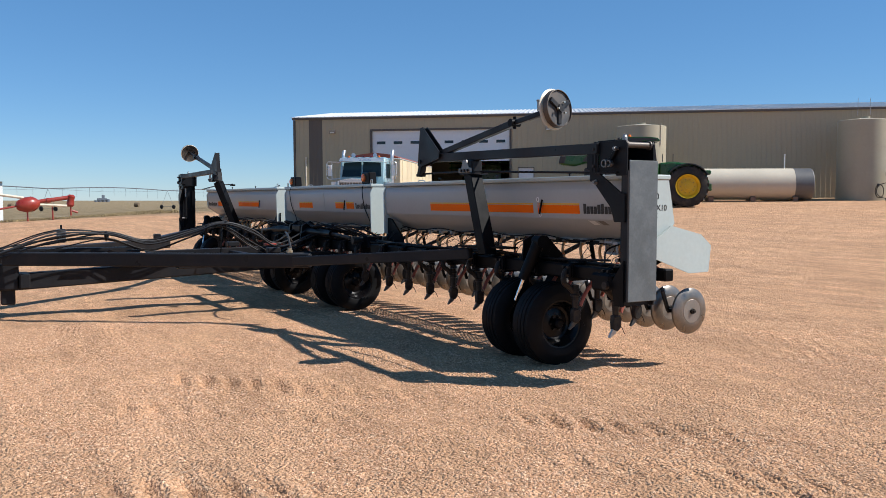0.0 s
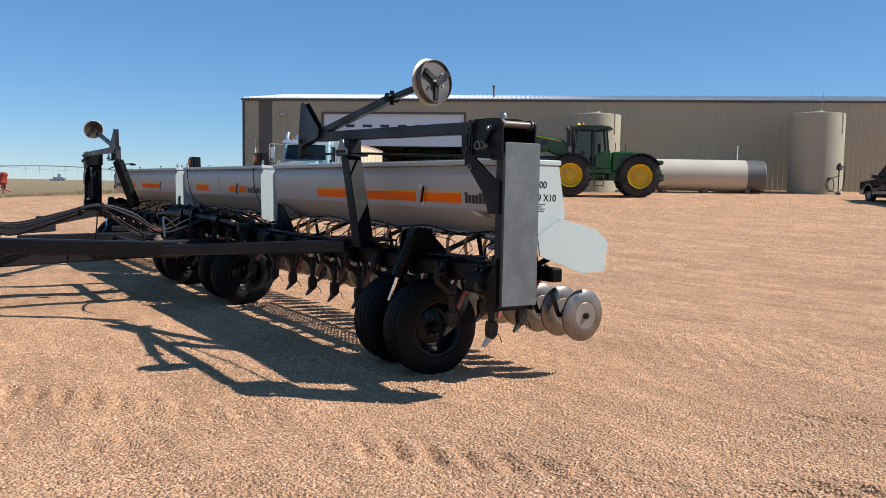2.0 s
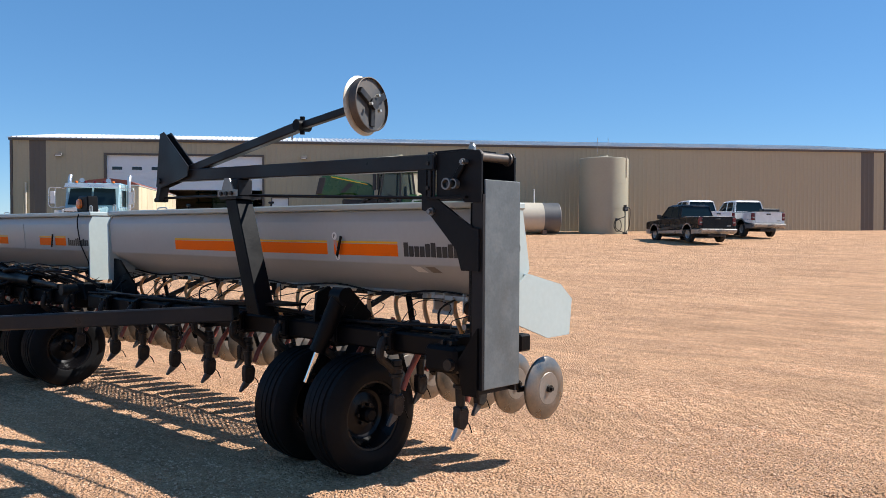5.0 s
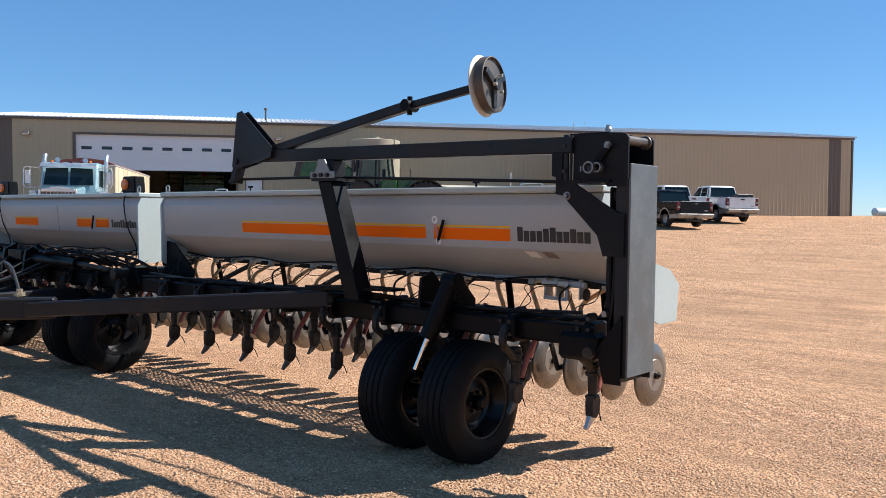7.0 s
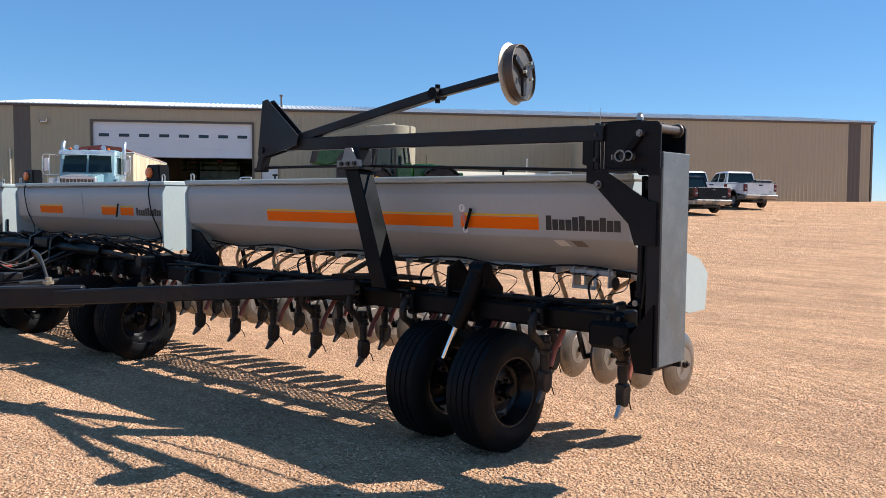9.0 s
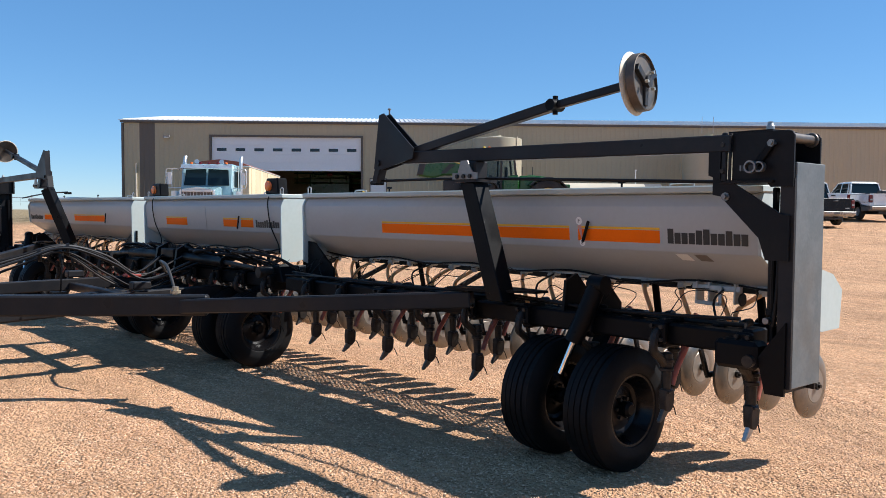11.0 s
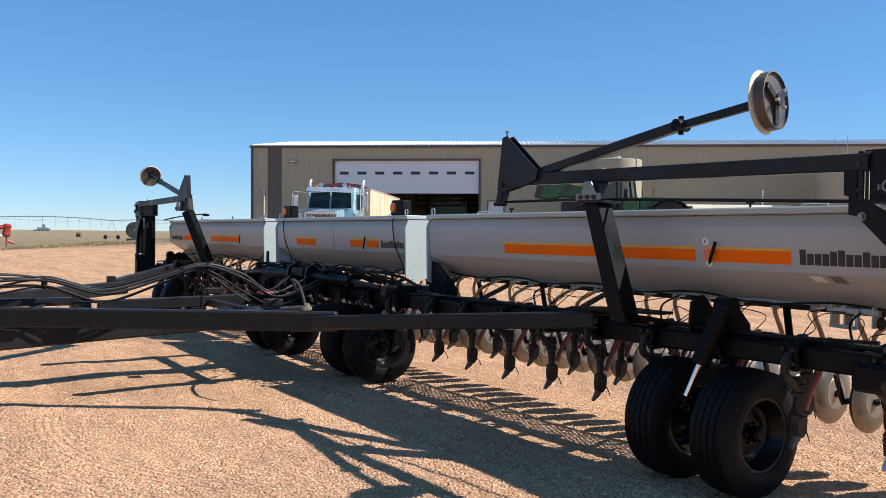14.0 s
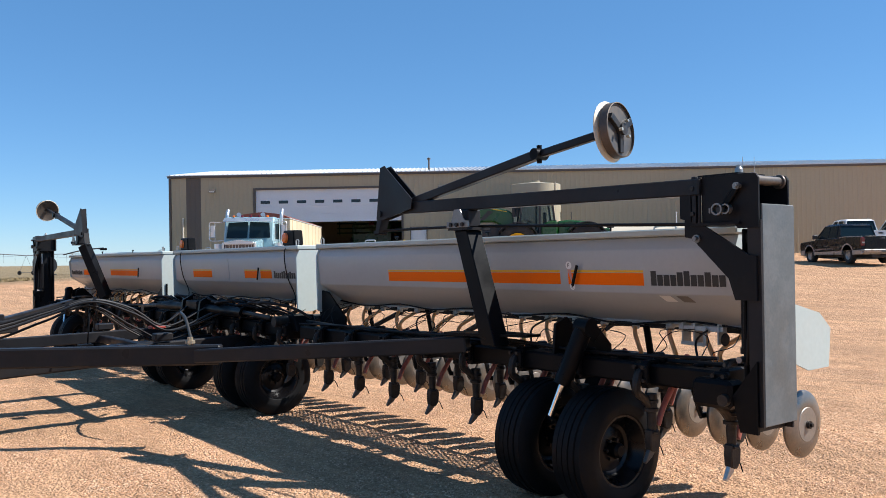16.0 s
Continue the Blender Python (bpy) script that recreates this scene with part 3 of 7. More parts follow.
    part("door_frame", bm, M_TRIM, e)
    for x, z in ((2.76, 4.72), (17.5, 4.72)):
        bm = BM()
        prism(bm, [(-0.05, z - 0.12), (-0.26, z - 0.12), (-0.26, z - 0.04), (-0.18, z + 0.09), (-0.05, z + 0.1)], "x", x - 0.2, x + 0.2, 0.01)
        w = part("wall_light", bm, M_TRIM, e, "small wall pack light")
        bm = BM()
        box(bm, x - 0.15, x + 0.15, -0.275, -0.262, z - 0.11, z - 0.05)
        part("lens", bm, M_DECWHITE, w)
    bm = BM()
    lathe(bm, [(0, 0), (0.06, 0), (0.06, 0.75), (0.12, 0.75), (0.12, 0.85), (0, 0.9)], (16.7, 4.0, HT + 0.5), (0, 0, 1), 12)
    part("roof_vent", bm, M_TRIM, e)
    bm = BM()
    hose(bm, [(0.85, -0.1, 3.0), (0.85, -0.1, 1.2), (0.85, -0.1, -0.05), (0.6, -0.35, -0.4)], 0.06, 8)
    part("downspout", bm, M_CREAM, e, "cream downspout")
    bm = BM()
    box(bm, 0.2, LEN - 0.2, 0.2, DEP - 0.2, -0.9, -0.06)
    part("floor_slab", bm, M_INSIDE, e)
    b = thing("bollard", m @ pose(15.05, -0.5, 0), "yellow steel bollard beside the overhead door", "bollard")
    bm = BM()
    lathe(bm, [(0, -1), (0.085, -1), (0.085, 1.25), (0.06, 1.31), (0, 1.33)], (0, 0, 0), (0, 0, 1), 16)
    part("post", bm, M_BOLLARD, b)
    return e, m


building, BM_POSE = build_building()



# ---- seed drill ----
DRILL = pose(-12.87, 4.6, 0)
drill = thing("seed_drill", DRILL, "wide grey and black grain drill with orange striped seed boxes", "seed drill")
BOX_PROF = [(0.034, 1.602), (0.0, 1.53), (0.025, 1.272), (0.32, 1.085), (0.39, 1.085), (0.50, 1.25), (0.43, 1.602)]


def face_y(z):
    return 0.028 * (1.53 - z) / 0.29


def seed_box(x0, x1, seam=None):
    bm = BM()
    prism(bm, BOX_PROF, "x", x0, x1, 0.006)
    b = part("seed_box", bm, M_GREY, drill, "grey painted steel seed box")
    bm = BM()
    box(bm, x0 - 0.012, x1 + 0.012, -0.01, 0.46, 1.604, 1.645, 0.008)
    part("lid", bm, M_LIDGREY, b, "light grey lid")
    for xa in (x0 + 0.6, x1 - 0.6):
        bm = BM()
        hose(bm, [(xa - 0.075, 0.2, 1.642), (xa - 0.068, 0.2, 1.668), (xa + 0.068, 0.2, 1.668), (xa + 0.075, 0.2, 1.642)], 0.006, 6)
        part("lid_handle", bm, M_STEEL, b)
    for xa in (x0 + 0.05, x1 - 0.05):
        bm = BM()
        hose(bm, [(xa - 0.022, 0.03, 1.642), (xa - 0.022, 0.03, 1.695), (xa + 0.022, 0.03, 1.695), (xa + 0.022, 0.03, 1.642)], 0.006, 6)
        part("lid_catch", bm, M_GALVS, b)
    for xa in (x0, x1 - 0.012):
        bm = BM()
        prof = [(y + (0.012 if y > 0.2 else -0.012), z + (-0.012 if z < 1.1 else 0)) for y, z in BOX_PROF]
        if abs(xa) < 3:
            prof = [(0.022, 1.602), (-0.012, 1.53), (0.0, 1.03), (0.07, 1.0), (0.16, 1.0), (0.40, 1.073), (0.512, 1.25), (0.442, 1.602)]
        prism(bm, prof, "x", xa - 0.004, xa + 0.016)
        part("end_panel", bm, M_LIDGREY, b, "light grey end panel")
    if seam:
        bm = BM()
        prism(bm, [(-0.004, 1.53), (face_y(1.272) - 0.004, 1.272), (0.04, 1.272), (0.05, 1.53)], "x", seam - 0.006, seam + 0.006)
        part("seam", bm, M_GREY, b)
    return b


def on_face(bm, x0, x1, z0, z1, proud=0.002, skew=0.0):
    """A thin sheet on the sloping front of a seed box."""
    pts = [(x0, z0), (x1, z0), (x1 + skew, z1), (x0 + skew, z1)]
    a = [bm.verts.new((x, face_y(z) - proud, z)) for x, z in pts]
    c = [bm.verts.new((x, face_y(z) + 0.004, z)) for x, z in pts]
    bm.faces.new(a)
    for i in range(4):
        bm.faces.new((a[i], c[i], c[(i + 1) % 4], a[(i + 1) % 4]))
    return bm


def decals(b, stripes, mark, lever=None):
    for x0, x1 in stripes:
        part("stripe", on_face(BM(), x0, x1, 1.318, 1.392), M_ORANGE, b, "orange stripe decal")
        part("stripe_edge", on_face(BM(), x0, x1, 1.396, 1.409), M_YELLOWDEC, b, "thin yellow stripe")
    if mark:
        x0, x1, z0, z1 = mark
        n, w, h = 11, (x1 - x0) / 11, z1 - z0
        for i in range(n):
            a, c = x0 + (i + 0.07) * w, x0 + (i + 0.93) * w
            top = z0 + h * (1.0 if i in (0, 5) else 0.92 if i in (4, 8) else 0.74)
            pts = [(a, z0), (c, z0), (c, top), (a, top)]
            bm = BM()
            bm.faces.new([bm.verts.new((x, face_y(z) - 0.002, z)) for x, z in pts])
            part("brand_mark", bm, M_DECBLACK, b, "bold black brand mark shown as plain blocks")
    if lever:
        x, z = lever
        bm = BM()
        bar(bm, (x - 0.03, face_y(z) - 0.02, z - 0.08), (x + 0.02, face_y(z) - 0.03, z + 0.05), 0.02, 0.012, 0.003, (0, 1, 0))
        part("lever", bm, M_BLACK, b, "black indicator lever")


XR = 6.39
near_box = seed_box(2.0, XR)
decals(near_box, ((3.15, 5.10), (5.17, 5.77)), (5.82, 6.32, 1.32, 1.405), (5.255, 1.39))
mid_box = seed_box(-1.60, 1.62, 0.02)
decals(mid_box, ((-1.0, -0.45), (0.42, 0.73), (0.80, 1.05)), (1.1, 1.55, 1.32, 1.395), (0.79, 1.38))
far_box = seed_box(-XR, -2.0)
decals(far_box, ((-5.6, -4.7), (-4.2, -3.0)), (-6.3, -5.7, 1.32, 1.395), (-2.9, 1.38))


def tyre_prof(R, w, rim):
    h = w / 2
    p = [(rim, -h * 0.72), (rim + 0.02, -h * 0.92), (rim + 0.07, -h), (R - 0.085, -h * 0.98), (R - 0.045, -h * 0.9), (R - 0.022, -h * 0.82)]
    rib = w * 0.8 / 5
    for i in range(5):
        a = -w * 0.4 + i * rib
        crown = R - 0.018 * (2 * abs(a + rib / 2) / w) ** 2
        p += [(crown, a + rib * 0.08), (crown, a + rib * 0.86)]
        if i < 4:
            p += [(crown - 0.011, a + rib * 0.92), (crown - 0.011, a + rib * 1.02)]
    p += [(R - 0.022, h * 0.82), (R - 0.045, h * 0.9), (R - 0.085, h * 0.98), (rim + 0.07, h), (rim + 0.02, h * 0.92), (rim, h * 0.72)]
    return p


def drill_wheel():
    bm = BM()
    lathe(bm, tyre_prof(0.365, 0.27, 0.195) + [(0.195, -0.0972)], (0, 0, 0), (1, 0, 0), 48)
    w = part("wheel", bm, M_TYRE, drill, "worn ribbed implement tyre")
    bm = BM()
    lathe(bm, [(0.197, -0.115), (0.215, -0.118), (0.215, -0.105), (0.185, -0.095), (0.165, -0.04), (0.16, 0.02), (0.17, 0.06), (0.188, 0.095), (0.215, 0.105), (0.215, 0.118), (0.197, 0.115), (0.18, 0.09), (0.15, 0.03), (0.13, 0.02), (0.075, 0.035), (0.07, 0.035), (0, 0.035), (0, -0.02), (0.12, -0.02), (0.15, -0.04), (0.175, -0.09), (0.197, -0.115)], (0, 0, 0), (1, 0, 0), 40)
    part("rim", bm, M_RIM, w, "glossy black steel rim")
    bm = BM()
    lathe(bm, [(0, 0.03), (0.045, 0.03), (0.045, 0.09), (0.03, 0.105), (0, 0.105)], (0, 0, 0), (1, 0, 0), 20)
    part("hub", bm, M_BLACK, w)
    for k in range(6):
        a = k * math.tau / 6
        bm = BM()
        lathe(bm, [(0, 0.03), (0.011, 0.03), (0.011, 0.055), (0, 0.055)], (0, 0.06 * math.cos(a), 0.06 * math.sin(a)), (1, 0, 0), 6)
        part("lug_nut", bm, M_BOOT, w)
    return w


WX = (5.60, 5.11, 1.35, 0.84, -0.84, -1.35, -5.11, -5.60)
wheel = drill_wheel()
wheel.matrix_basis = pose(WX[0], -0.13, 0.362)
for i, x in enumerate(WX[1:]):
    again(wheel, drill, pose(x, -0.13, 0.362, 37 * i))

# frame tubes
for x0, x1 in ((2.05, 6.45), (-1.7, 1.7), (-6.45, -2.05)):
    bm = BM()
    box(bm, x0, x1, -0.22, -0.10, 0.785, 0.90, 0.012)
    part("frame_tube", bm, M_BLACK, drill, "black square frame tube")
    bm = BM()
    box(bm, x0, x1, 0.36, 0.46, 0.77, 0.87, 0.01)
    part("rear_frame_tube", bm, M_BLACK, drill)


def wing(s):
    """What stands on one wing; s is +1 for one side, -1 for the mirrored one."""
    def X(x):
        return s * x
    made = []
    # leaning front post
    bm = BM()
    if s > 0:
        prism(bm, [(4.76, 0.93), (4.90, 0.93), (4.63, 1.68), (4.50, 1.68)], "y", -0.38, -0.25, 0.006)
    else:
        bar(bm, (-3.55, -0.05, 0.93), (-3.85, -0.26, 1.68), 0.13, 0.13, 0.006)
    made.append(part("front_post", bm, M_BLACK, drill, "leaning black steel post"))
    bm = BM()
    px = 4.56 if s > 0 else -3.87
    box(bm, px - 0.10, px + 0.10, -0.40, -0.20, 1.682, 1.70)
    box(bm, px - 0.06, px + 0.06, -0.36, -0.24, 1.70, 1.82, 0.01)
    rest = part("arm_rest", bm, M_TONGUE, drill)
    bm = BM()
    prism(bm, [(px - 0.10, 1.70), (px + 0.13, 1.70), (px + 0.13, 1.74), (px + 0.09, 1.745), (px + 0.04, 1.82), (px - 0.02, 1.82), (px - 0.05, 1.74), (px - 0.10, 1.74)], "y", -0.412, -0.404)
    saddle = part("saddle", bm, M_DULLZINC, rest, "galvanised bolted saddle plate")
    for k in range(3):
        part("bolt", lathe(BM(), [(0, 0), (0.014, 0), (0.014, 0.012), (0, 0.012)], (px - 0.05 + 0.06 * k, -0.412, 1.718), (0, -1, 0), 8), M_BOOT, saddle)
    made.append(rest)
    # marker arm, folded
    bm = BM()
    bar(bm, (X(3.62), -0.30, 1.875), (X(6.40), -0.30, 1.835), 0.075, 0.085)
    arm = part("marker_arm", bm, M_TONGUE, drill, "charcoal folded row marker arm")
    bm = BM()
    prism(bm, [(X(3.60), 2.19), (X(3.655), 2.20), (X(4.0), 1.93), (X(3.99), 1.86), (X(3.62), 1.79), (X(3.545), 1.80)], "y", -0.366, -0.358)
    prism(bm, [(X(3.60), 2.19), (X(3.655), 2.20), (X(4.0), 1.93), (X(3.99), 1.86), (X(3.62), 1.79), (X(3.545), 1.80)], "y", -0.308, -0.30)
    prism(bm, [(X(3.60), 2.185), (X(3.612), 2.19), (X(3.56), 1.81), (X(3.548), 1.80)], "y", -0.358, -0.308)
    prism(bm, [(X(3.55), 1.85), (X(3.61), 1.85), (X(3.55), 1.70), (X(3.50), 1.70)], "y", -0.35, -0.28)
    rod(bm, (X(3.60), -0.38, 1.84), (X(3.60), -0.28, 1.84), 0.022, 12)
    part("fold_bracket", bm, M_TONGUE, arm, "triangular folding bracket")
    lift = 0.0 if s > 0 else 0.10
    PAN, PAX = Vector((X(5.83), -0.29, 2.195 + lift)), Vector((X(1), 0.2 if s > 0 else 0.0, 0.08 if s > 0 else 0.3)).normalized()
    bm = BM()
    bar(bm, (X(3.9), -0.30, 1.905), (X(5.24), -0.30, 2.125 + lift * 0.6), 0.06, 0.06)
    bar(bm, (X(5.2), -0.30, 2.118 + lift * 0.6), (X(5.82), -0.29, 2.20 + lift), 0.045, 0.045)
    part("upper_arm", bm, M_TONGUE, arm)
    bm = BM()
    lathe(bm, [(0, -0.05), (0.036, -0.05), (0.036, 0.05), (0, 0.05)], (X(5.24), -0.30, 2.125 + lift * 0.6), (0, 1, 0), 14)
    rod(bm, (X(5.24), -0.30, 2.07 + lift * 0.6), (X(5.24), -0.30, 2.18 + lift * 0.6), 0.016, 10)
    part("knuckle", bm, M_BLACK, arm)
    bm = BM()
    lathe(bm, [(0, -0.004), (0.10, -0.014), (0.170, -0.042), (0.174, -0.036), (0.10, -0.004), (0, 0.004)], PAN, PAX, 40)
    dish = part("marker_disc", bm, M_CREAM, arm, "dished cream marker disc with a rusty edge")
    bm = BM()
    lathe(bm, [(0.158, -0.012), (0.156, 0.036), (0.151, 0.038), (0.150, 0.02), (0, 0.02), (0, 0.0), (0.158, -0.012)], PAN, PAX, 40)
    part("depth_band", bm, M_BAND, dish, "dull brown steel depth band")
    bm = lathe(BM(), [(0, 0.0215), (0.1495, 0.0215), (0.1495, 0.0235), (0, 0.0235)], PAN, PAX, 40)
    part("band_face", bm, M_BANDFACE, dish, "dull grey inner face")
    # the dish's shade is put into the colour of this hollow face
    bm = lathe(BM(), [(0, -0.002), (0.10, -0.0155), (0.160, -0.040), (0.160, -0.042), (0.10, -0.018), (0, -0.008)], PAN, PAX, 40)
    part("hollow_face", bm, M_DISCDARK, dish, "hollow face coloured dark for shade, with grimy patches")
    bm = BM()
    for k in range(3):
        a = k * math.tau / 3 + 0.5
        bar(bm, PAN + PAX * 0.03, PAN + PAX * 0.03 + Vector((-X(0.2) * 0.13 * math.cos(a), 0.13 * math.cos(a), 0.13 * math.sin(a))), 0.04, 0.03, 0.003, PAX)
    lathe(bm, [(0, 0.02), (0.034, 0.02), (0.034, 0.06), (0.02, 0.06), (0, 0.065)], PAN, PAX, 16)
    part("disc_hub", bm, M_SPIDER, dish, "dark three armed hub")
    for k in range(3):
        a = k * math.tau / 3 + 1.2
        o = PAN + PAX * 0.055 + Vector((-X(0.2) * 0.05 * math.cos(a), 0.05 * math.cos(a), 0.05 * math.sin(a)))
        part("hub_bolt", lathe(BM(), [(0, 0), (0.009, 0), (0.009, 0.02), (0, 0.02)], o, PAX, 6), M_ZINC, dish)
    # hinge housing at the top of the end post
    bm = BM()
    outline = [(X(6.40), 1.655), (X(6.40), 1.885), (X(6.66), 1.885), (X(6.70), 1.88), (X(6.712), 1.86), (X(6.712), 1.62), (X(6.60), 1.62), (X(6.57), 1.655)]
    for y in (-0.31, -0.045):
        prism(bm, outline, "y", y, y + 0.012)
    box(bm, *sorted((X(6.40), X(6.412))), -0.298, -0.046, 1.655, 1.885)
    box(bm, *sorted((X(6.34), X(6.62))), -0.33, -0.03, 1.640, 1.653)
    box(bm, *sorted((X(6.37), X(6.60))), -0.30, -0.06, 1.887, 1.895)
    house = part("hinge_housing", bm, M_SATIN, drill, "black hinge housing plates")
    for y in (-0.318, -0.032):
        bm = BM()
        box(bm, *sorted((X(6.350), X(6.375))), y - 0.012, y + 0.012, 1.645, 1.89, 0.004)
        box(bm, *sorted((X(6.385), X(6.398))), y - 0.008, y + 0.008, 1.65, 1.885, 0.003)
        part("flange", bm, M_TONGUE, house)
    for z in (1.70, 1.83):
        part("flange_bolt", lathe(BM(), [(0, 0), (0.012, 0), (0.012, 0.014), (0, 0.014)], (X(6.362), -0.33, z), (0, -1, 0), 6), M_BOOT, house)
    # the arm's root plate below the flange
    bm = BM()
    prism(bm, [(X(6.285), 1.80), (X(6.35), 1.80), (X(6.35), 1.66), (X(6.285), 1.68)], "y", -0.335, -0.27)
    part("root_plate", bm, M_SATIN, house)
    bm = BM()
    rod(bm, (X(6.672), -0.297, 1.852), (X(6.672), -0.047, 1.852), 0.024, 20)
    part("hinge_pin", bm, M_BRUSHED, house, "brown steel hinge shaft")
    for y in (-0.304, -0.068):
        bm = lathe(BM(), [(0, 0), (0.034, 0), (0.036, 0.004), (0.036, 0.012), (0.034, 0.016), (0, 0.016)], (X(6.672), y + 0.006, 1.852), (0, 1, 0), 20)
        part("collar", bm, M_BRUSHED, house, "scuffed steel collar")
    bm = BM()
    rod(bm, (X(6.615), -0.36, 1.825), (X(6.615), -0.31, 1.825), 0.011, 8)
    lathe(bm, [(0, 0), (0.019, 0), (0.019, 0.014), (0, 0.014)], (X(6.615), -0.335, 1.825), (0, -1, 0), 6)
    part("link_bolt", bm, M_DULLZINC, house, "zinc link bolt")
    bm = BM()
    bar(bm, (X(6.605), -0.325, 1.815), (X(6.535), -0.325, 1.725), 0.032, 0.02, 0.004, (0, 1, 0))
    part("link", bm, M_BLACK, house)
    # black patch and pale strip paint the slot's dark inside and light crescent
    part("slot", box(BM(), *sorted((X(6.448), X(6.52))), -0.3125, -0.3105, 1.700, 1.726), M_DECBLACK, house, "flat black patch for the slot's dark inside")
    part("slot_edge", box(BM(), *sorted((X(6.441), X(6.448))), -0.3135, -0.3105, 1.700, 1.726), M_DULLZINC, house)
    for xr, y0, r in ((6.525, -0.345, 0.032), (6.565, -0.335, 0.027)):
        bm = lathe(BM(), [(r * 0.7, 0), (r * 0.95, 0), (r * 0.95, 0.03), (r * 0.7, 0.03), (r * 0.7, 0)], (X(xr), y0, 1.715), (0, -1, 0), 20)
        part("pin_ring", bm, M_DULLZINC, house, "zinc ring at the pin")
    bm = BM()
    lathe(bm, [(0, 0), (0.020, 0), (0.020, 0.03), (0.013, 0.042), (0.013, 0.052), (0, 0.054)], (X(6.51), -0.15, 1.895), (0, 0, 1), 14)
    part("cap", bm, M_GALVS, house)
    # end post: a channel with a steel cover on its outer side
    bm = BM()
    box(bm, *sorted((X(6.645), X(6.716))), -0.30, -0.286, 0.665, 1.66)
    box(bm, *sorted((X(6.58), X(6.700))), -0.015, 0.0, 0.63, 1.72)
    box(bm, *sorted((X(6.648), X(6.66))), -0.284, -0.016, 0.63, 1.64)
    post = part("end_post", bm, M_TONGUE, drill, "black channel post at the end of the wing")
    bm = BM()
    box(bm, *sorted((X(6.704), X(6.716))), -0.284, 0.004, 0.665, 1.735, 0.003)
    part("cover_plate", bm, M_PLATE, post, "scuffed bare steel cover plate")
    bm = BM()
    prism(bm, [(X(6.30), 1.70), (X(6.30), 1.585), (X(6.345), 1.575), (X(6.55), 1.375), (X(6.585), 1.27), (X(6.70), 1.27), (X(6.70), 1.485), (X(6.66), 1.49), (X(6.42), 1.635)], "y", -0.318, -0.302)
    gus = part("gusset", bm, M_SATIN, post, "bent black gusset plate")
    bm = lathe(BM(), [(0, 0), (0.022, 0), (0.022, 0.01), (0.013, 0.01), (0.013, 0.03), (0, 0.03)], (X(6.375), -0.318, 1.575), (0, -1, 0), 8)
    part("gusset_bolt", bm, M_DULLZINC, gus)
    bm = BM()
    prism(bm, [(X(6.56), 0.80), (X(6.695), 0.98), (X(6.695), 0.63), (X(6.60), 0.63)], "y", -0.318, -0.302)
    part("lower_gusset", bm, M_BLACK, post)
    bm = BM()
    rod(bm, (X(6.575), -0.20, 1.00), (X(6.575), -0.20, 1.42), 0.030, 16)
    for z in (1.00, 1.39):
        lathe(bm, [(0, 0), (0.036, 0), (0.036, 0.03), (0, 0.03)], (X(6.575), -0.20, z), (0, 0, 1), 16)
    cyl = part("cylinder", bm, M_SATIN, post, "upright black hydraulic cylinder")
    part("piston_rod", rod(BM(), (X(6.575), -0.20, 1.42), (X(6.575), -0.20, 1.60), 0.014, 10), M_STEEL, cyl)
    part("cylinder_pin", lathe(BM(), [(0, -0.05), (0.016, -0.05), (0.016, 0.05), (0, 0.05)], (X(6.575), -0.23, 0.975), (0, 1, 0), 12), M_DULLZINC, cyl)
    part("hose_line", hose(BM(), [(X(6.60), -0.24, 1.36), (X(6.625), -0.26, 1.30), (X(6.62), -0.26, 1.10), (X(6.60), -0.25, 0.95)], 0.011, 6), M_HOSE, cyl)
    made += [arm, house, post]
    if s < 0:
        for o in made:
            o.matrix_basis = pose(0, -0.20, 0.08)
    # gear case
    bm = BM()
    box(bm, *sorted((X(6.33), X(6.56))), -0.33, -0.2, 0.73, 0.87, 0.02)
    gear = part("gear_case", bm, M_BLACK, drill)
    bm = BM()
    rod(bm, (X(6.53), -0.36, 0.78), (X(6.53), -0.33, 0.78), 0.03, 12)
    part("shaft_end", bm, M_BOOT, gear)
    # rear walkway end cap
    bm = BM()
    prism(bm, [(0.24, 1.10), (0.455, 1.225), (0.79, 1.15), (0.912, 1.055), (0.886, 0.83), (0.66, 0.825), (0.265, 0.96)], "x", *sorted((X(6.414), X(6.426))))
    prism(bm, [(0.455, 1.222), (0.79, 1.147), (0.909, 1.053), (0.884, 0.835), (0.872, 0.835), (0.895, 1.045), (0.784, 1.134), (0.455, 1.208)], "x", *sorted((X(6.2), X(6.413))))
    part("walkway_end", bm, M_LIDGREY, drill, "light grey sheet metal end shield")
    # wheel carriers
    for x in (5.355,):
        bm = BM()
        rod(bm, (X(x) - 0.30, -0.13, 0.362), (X(x) + 0.30, -0.13, 0.362), 0.03, 12)
        bar(bm, (X(x), -0.13, 0.36), (X(x), 0.12, 0.80), 0.12, 0.10)
        prism(bm, [(-0.22, 0.9), (-0.2, 1.08), (-0.1, 1.12), (0.08, 0.95), (0.08, 0.86)], "x", X(x) - 0.11, X(x) - 0.09)
        prism(bm, [(-0.22, 0.9), (-0.2, 1.08), (-0.1, 1.12), (0.08, 0.95), (0.08, 0.86)], "x", X(x) + 0.09, X(x) + 0.11)
        part("wheel_carrier", bm, M_BLACK, drill)
        bm = BM()
        rod(bm, (X(x + 0.17), -0.24, 1.06), (X(x + 0.07), -0.32, 0.74), 0.055, 16)
        rod(bm, (X(x + 0.13), -0.235, 1.075), (X(x + 0.23), -0.235, 1.075), 0.055, 14)
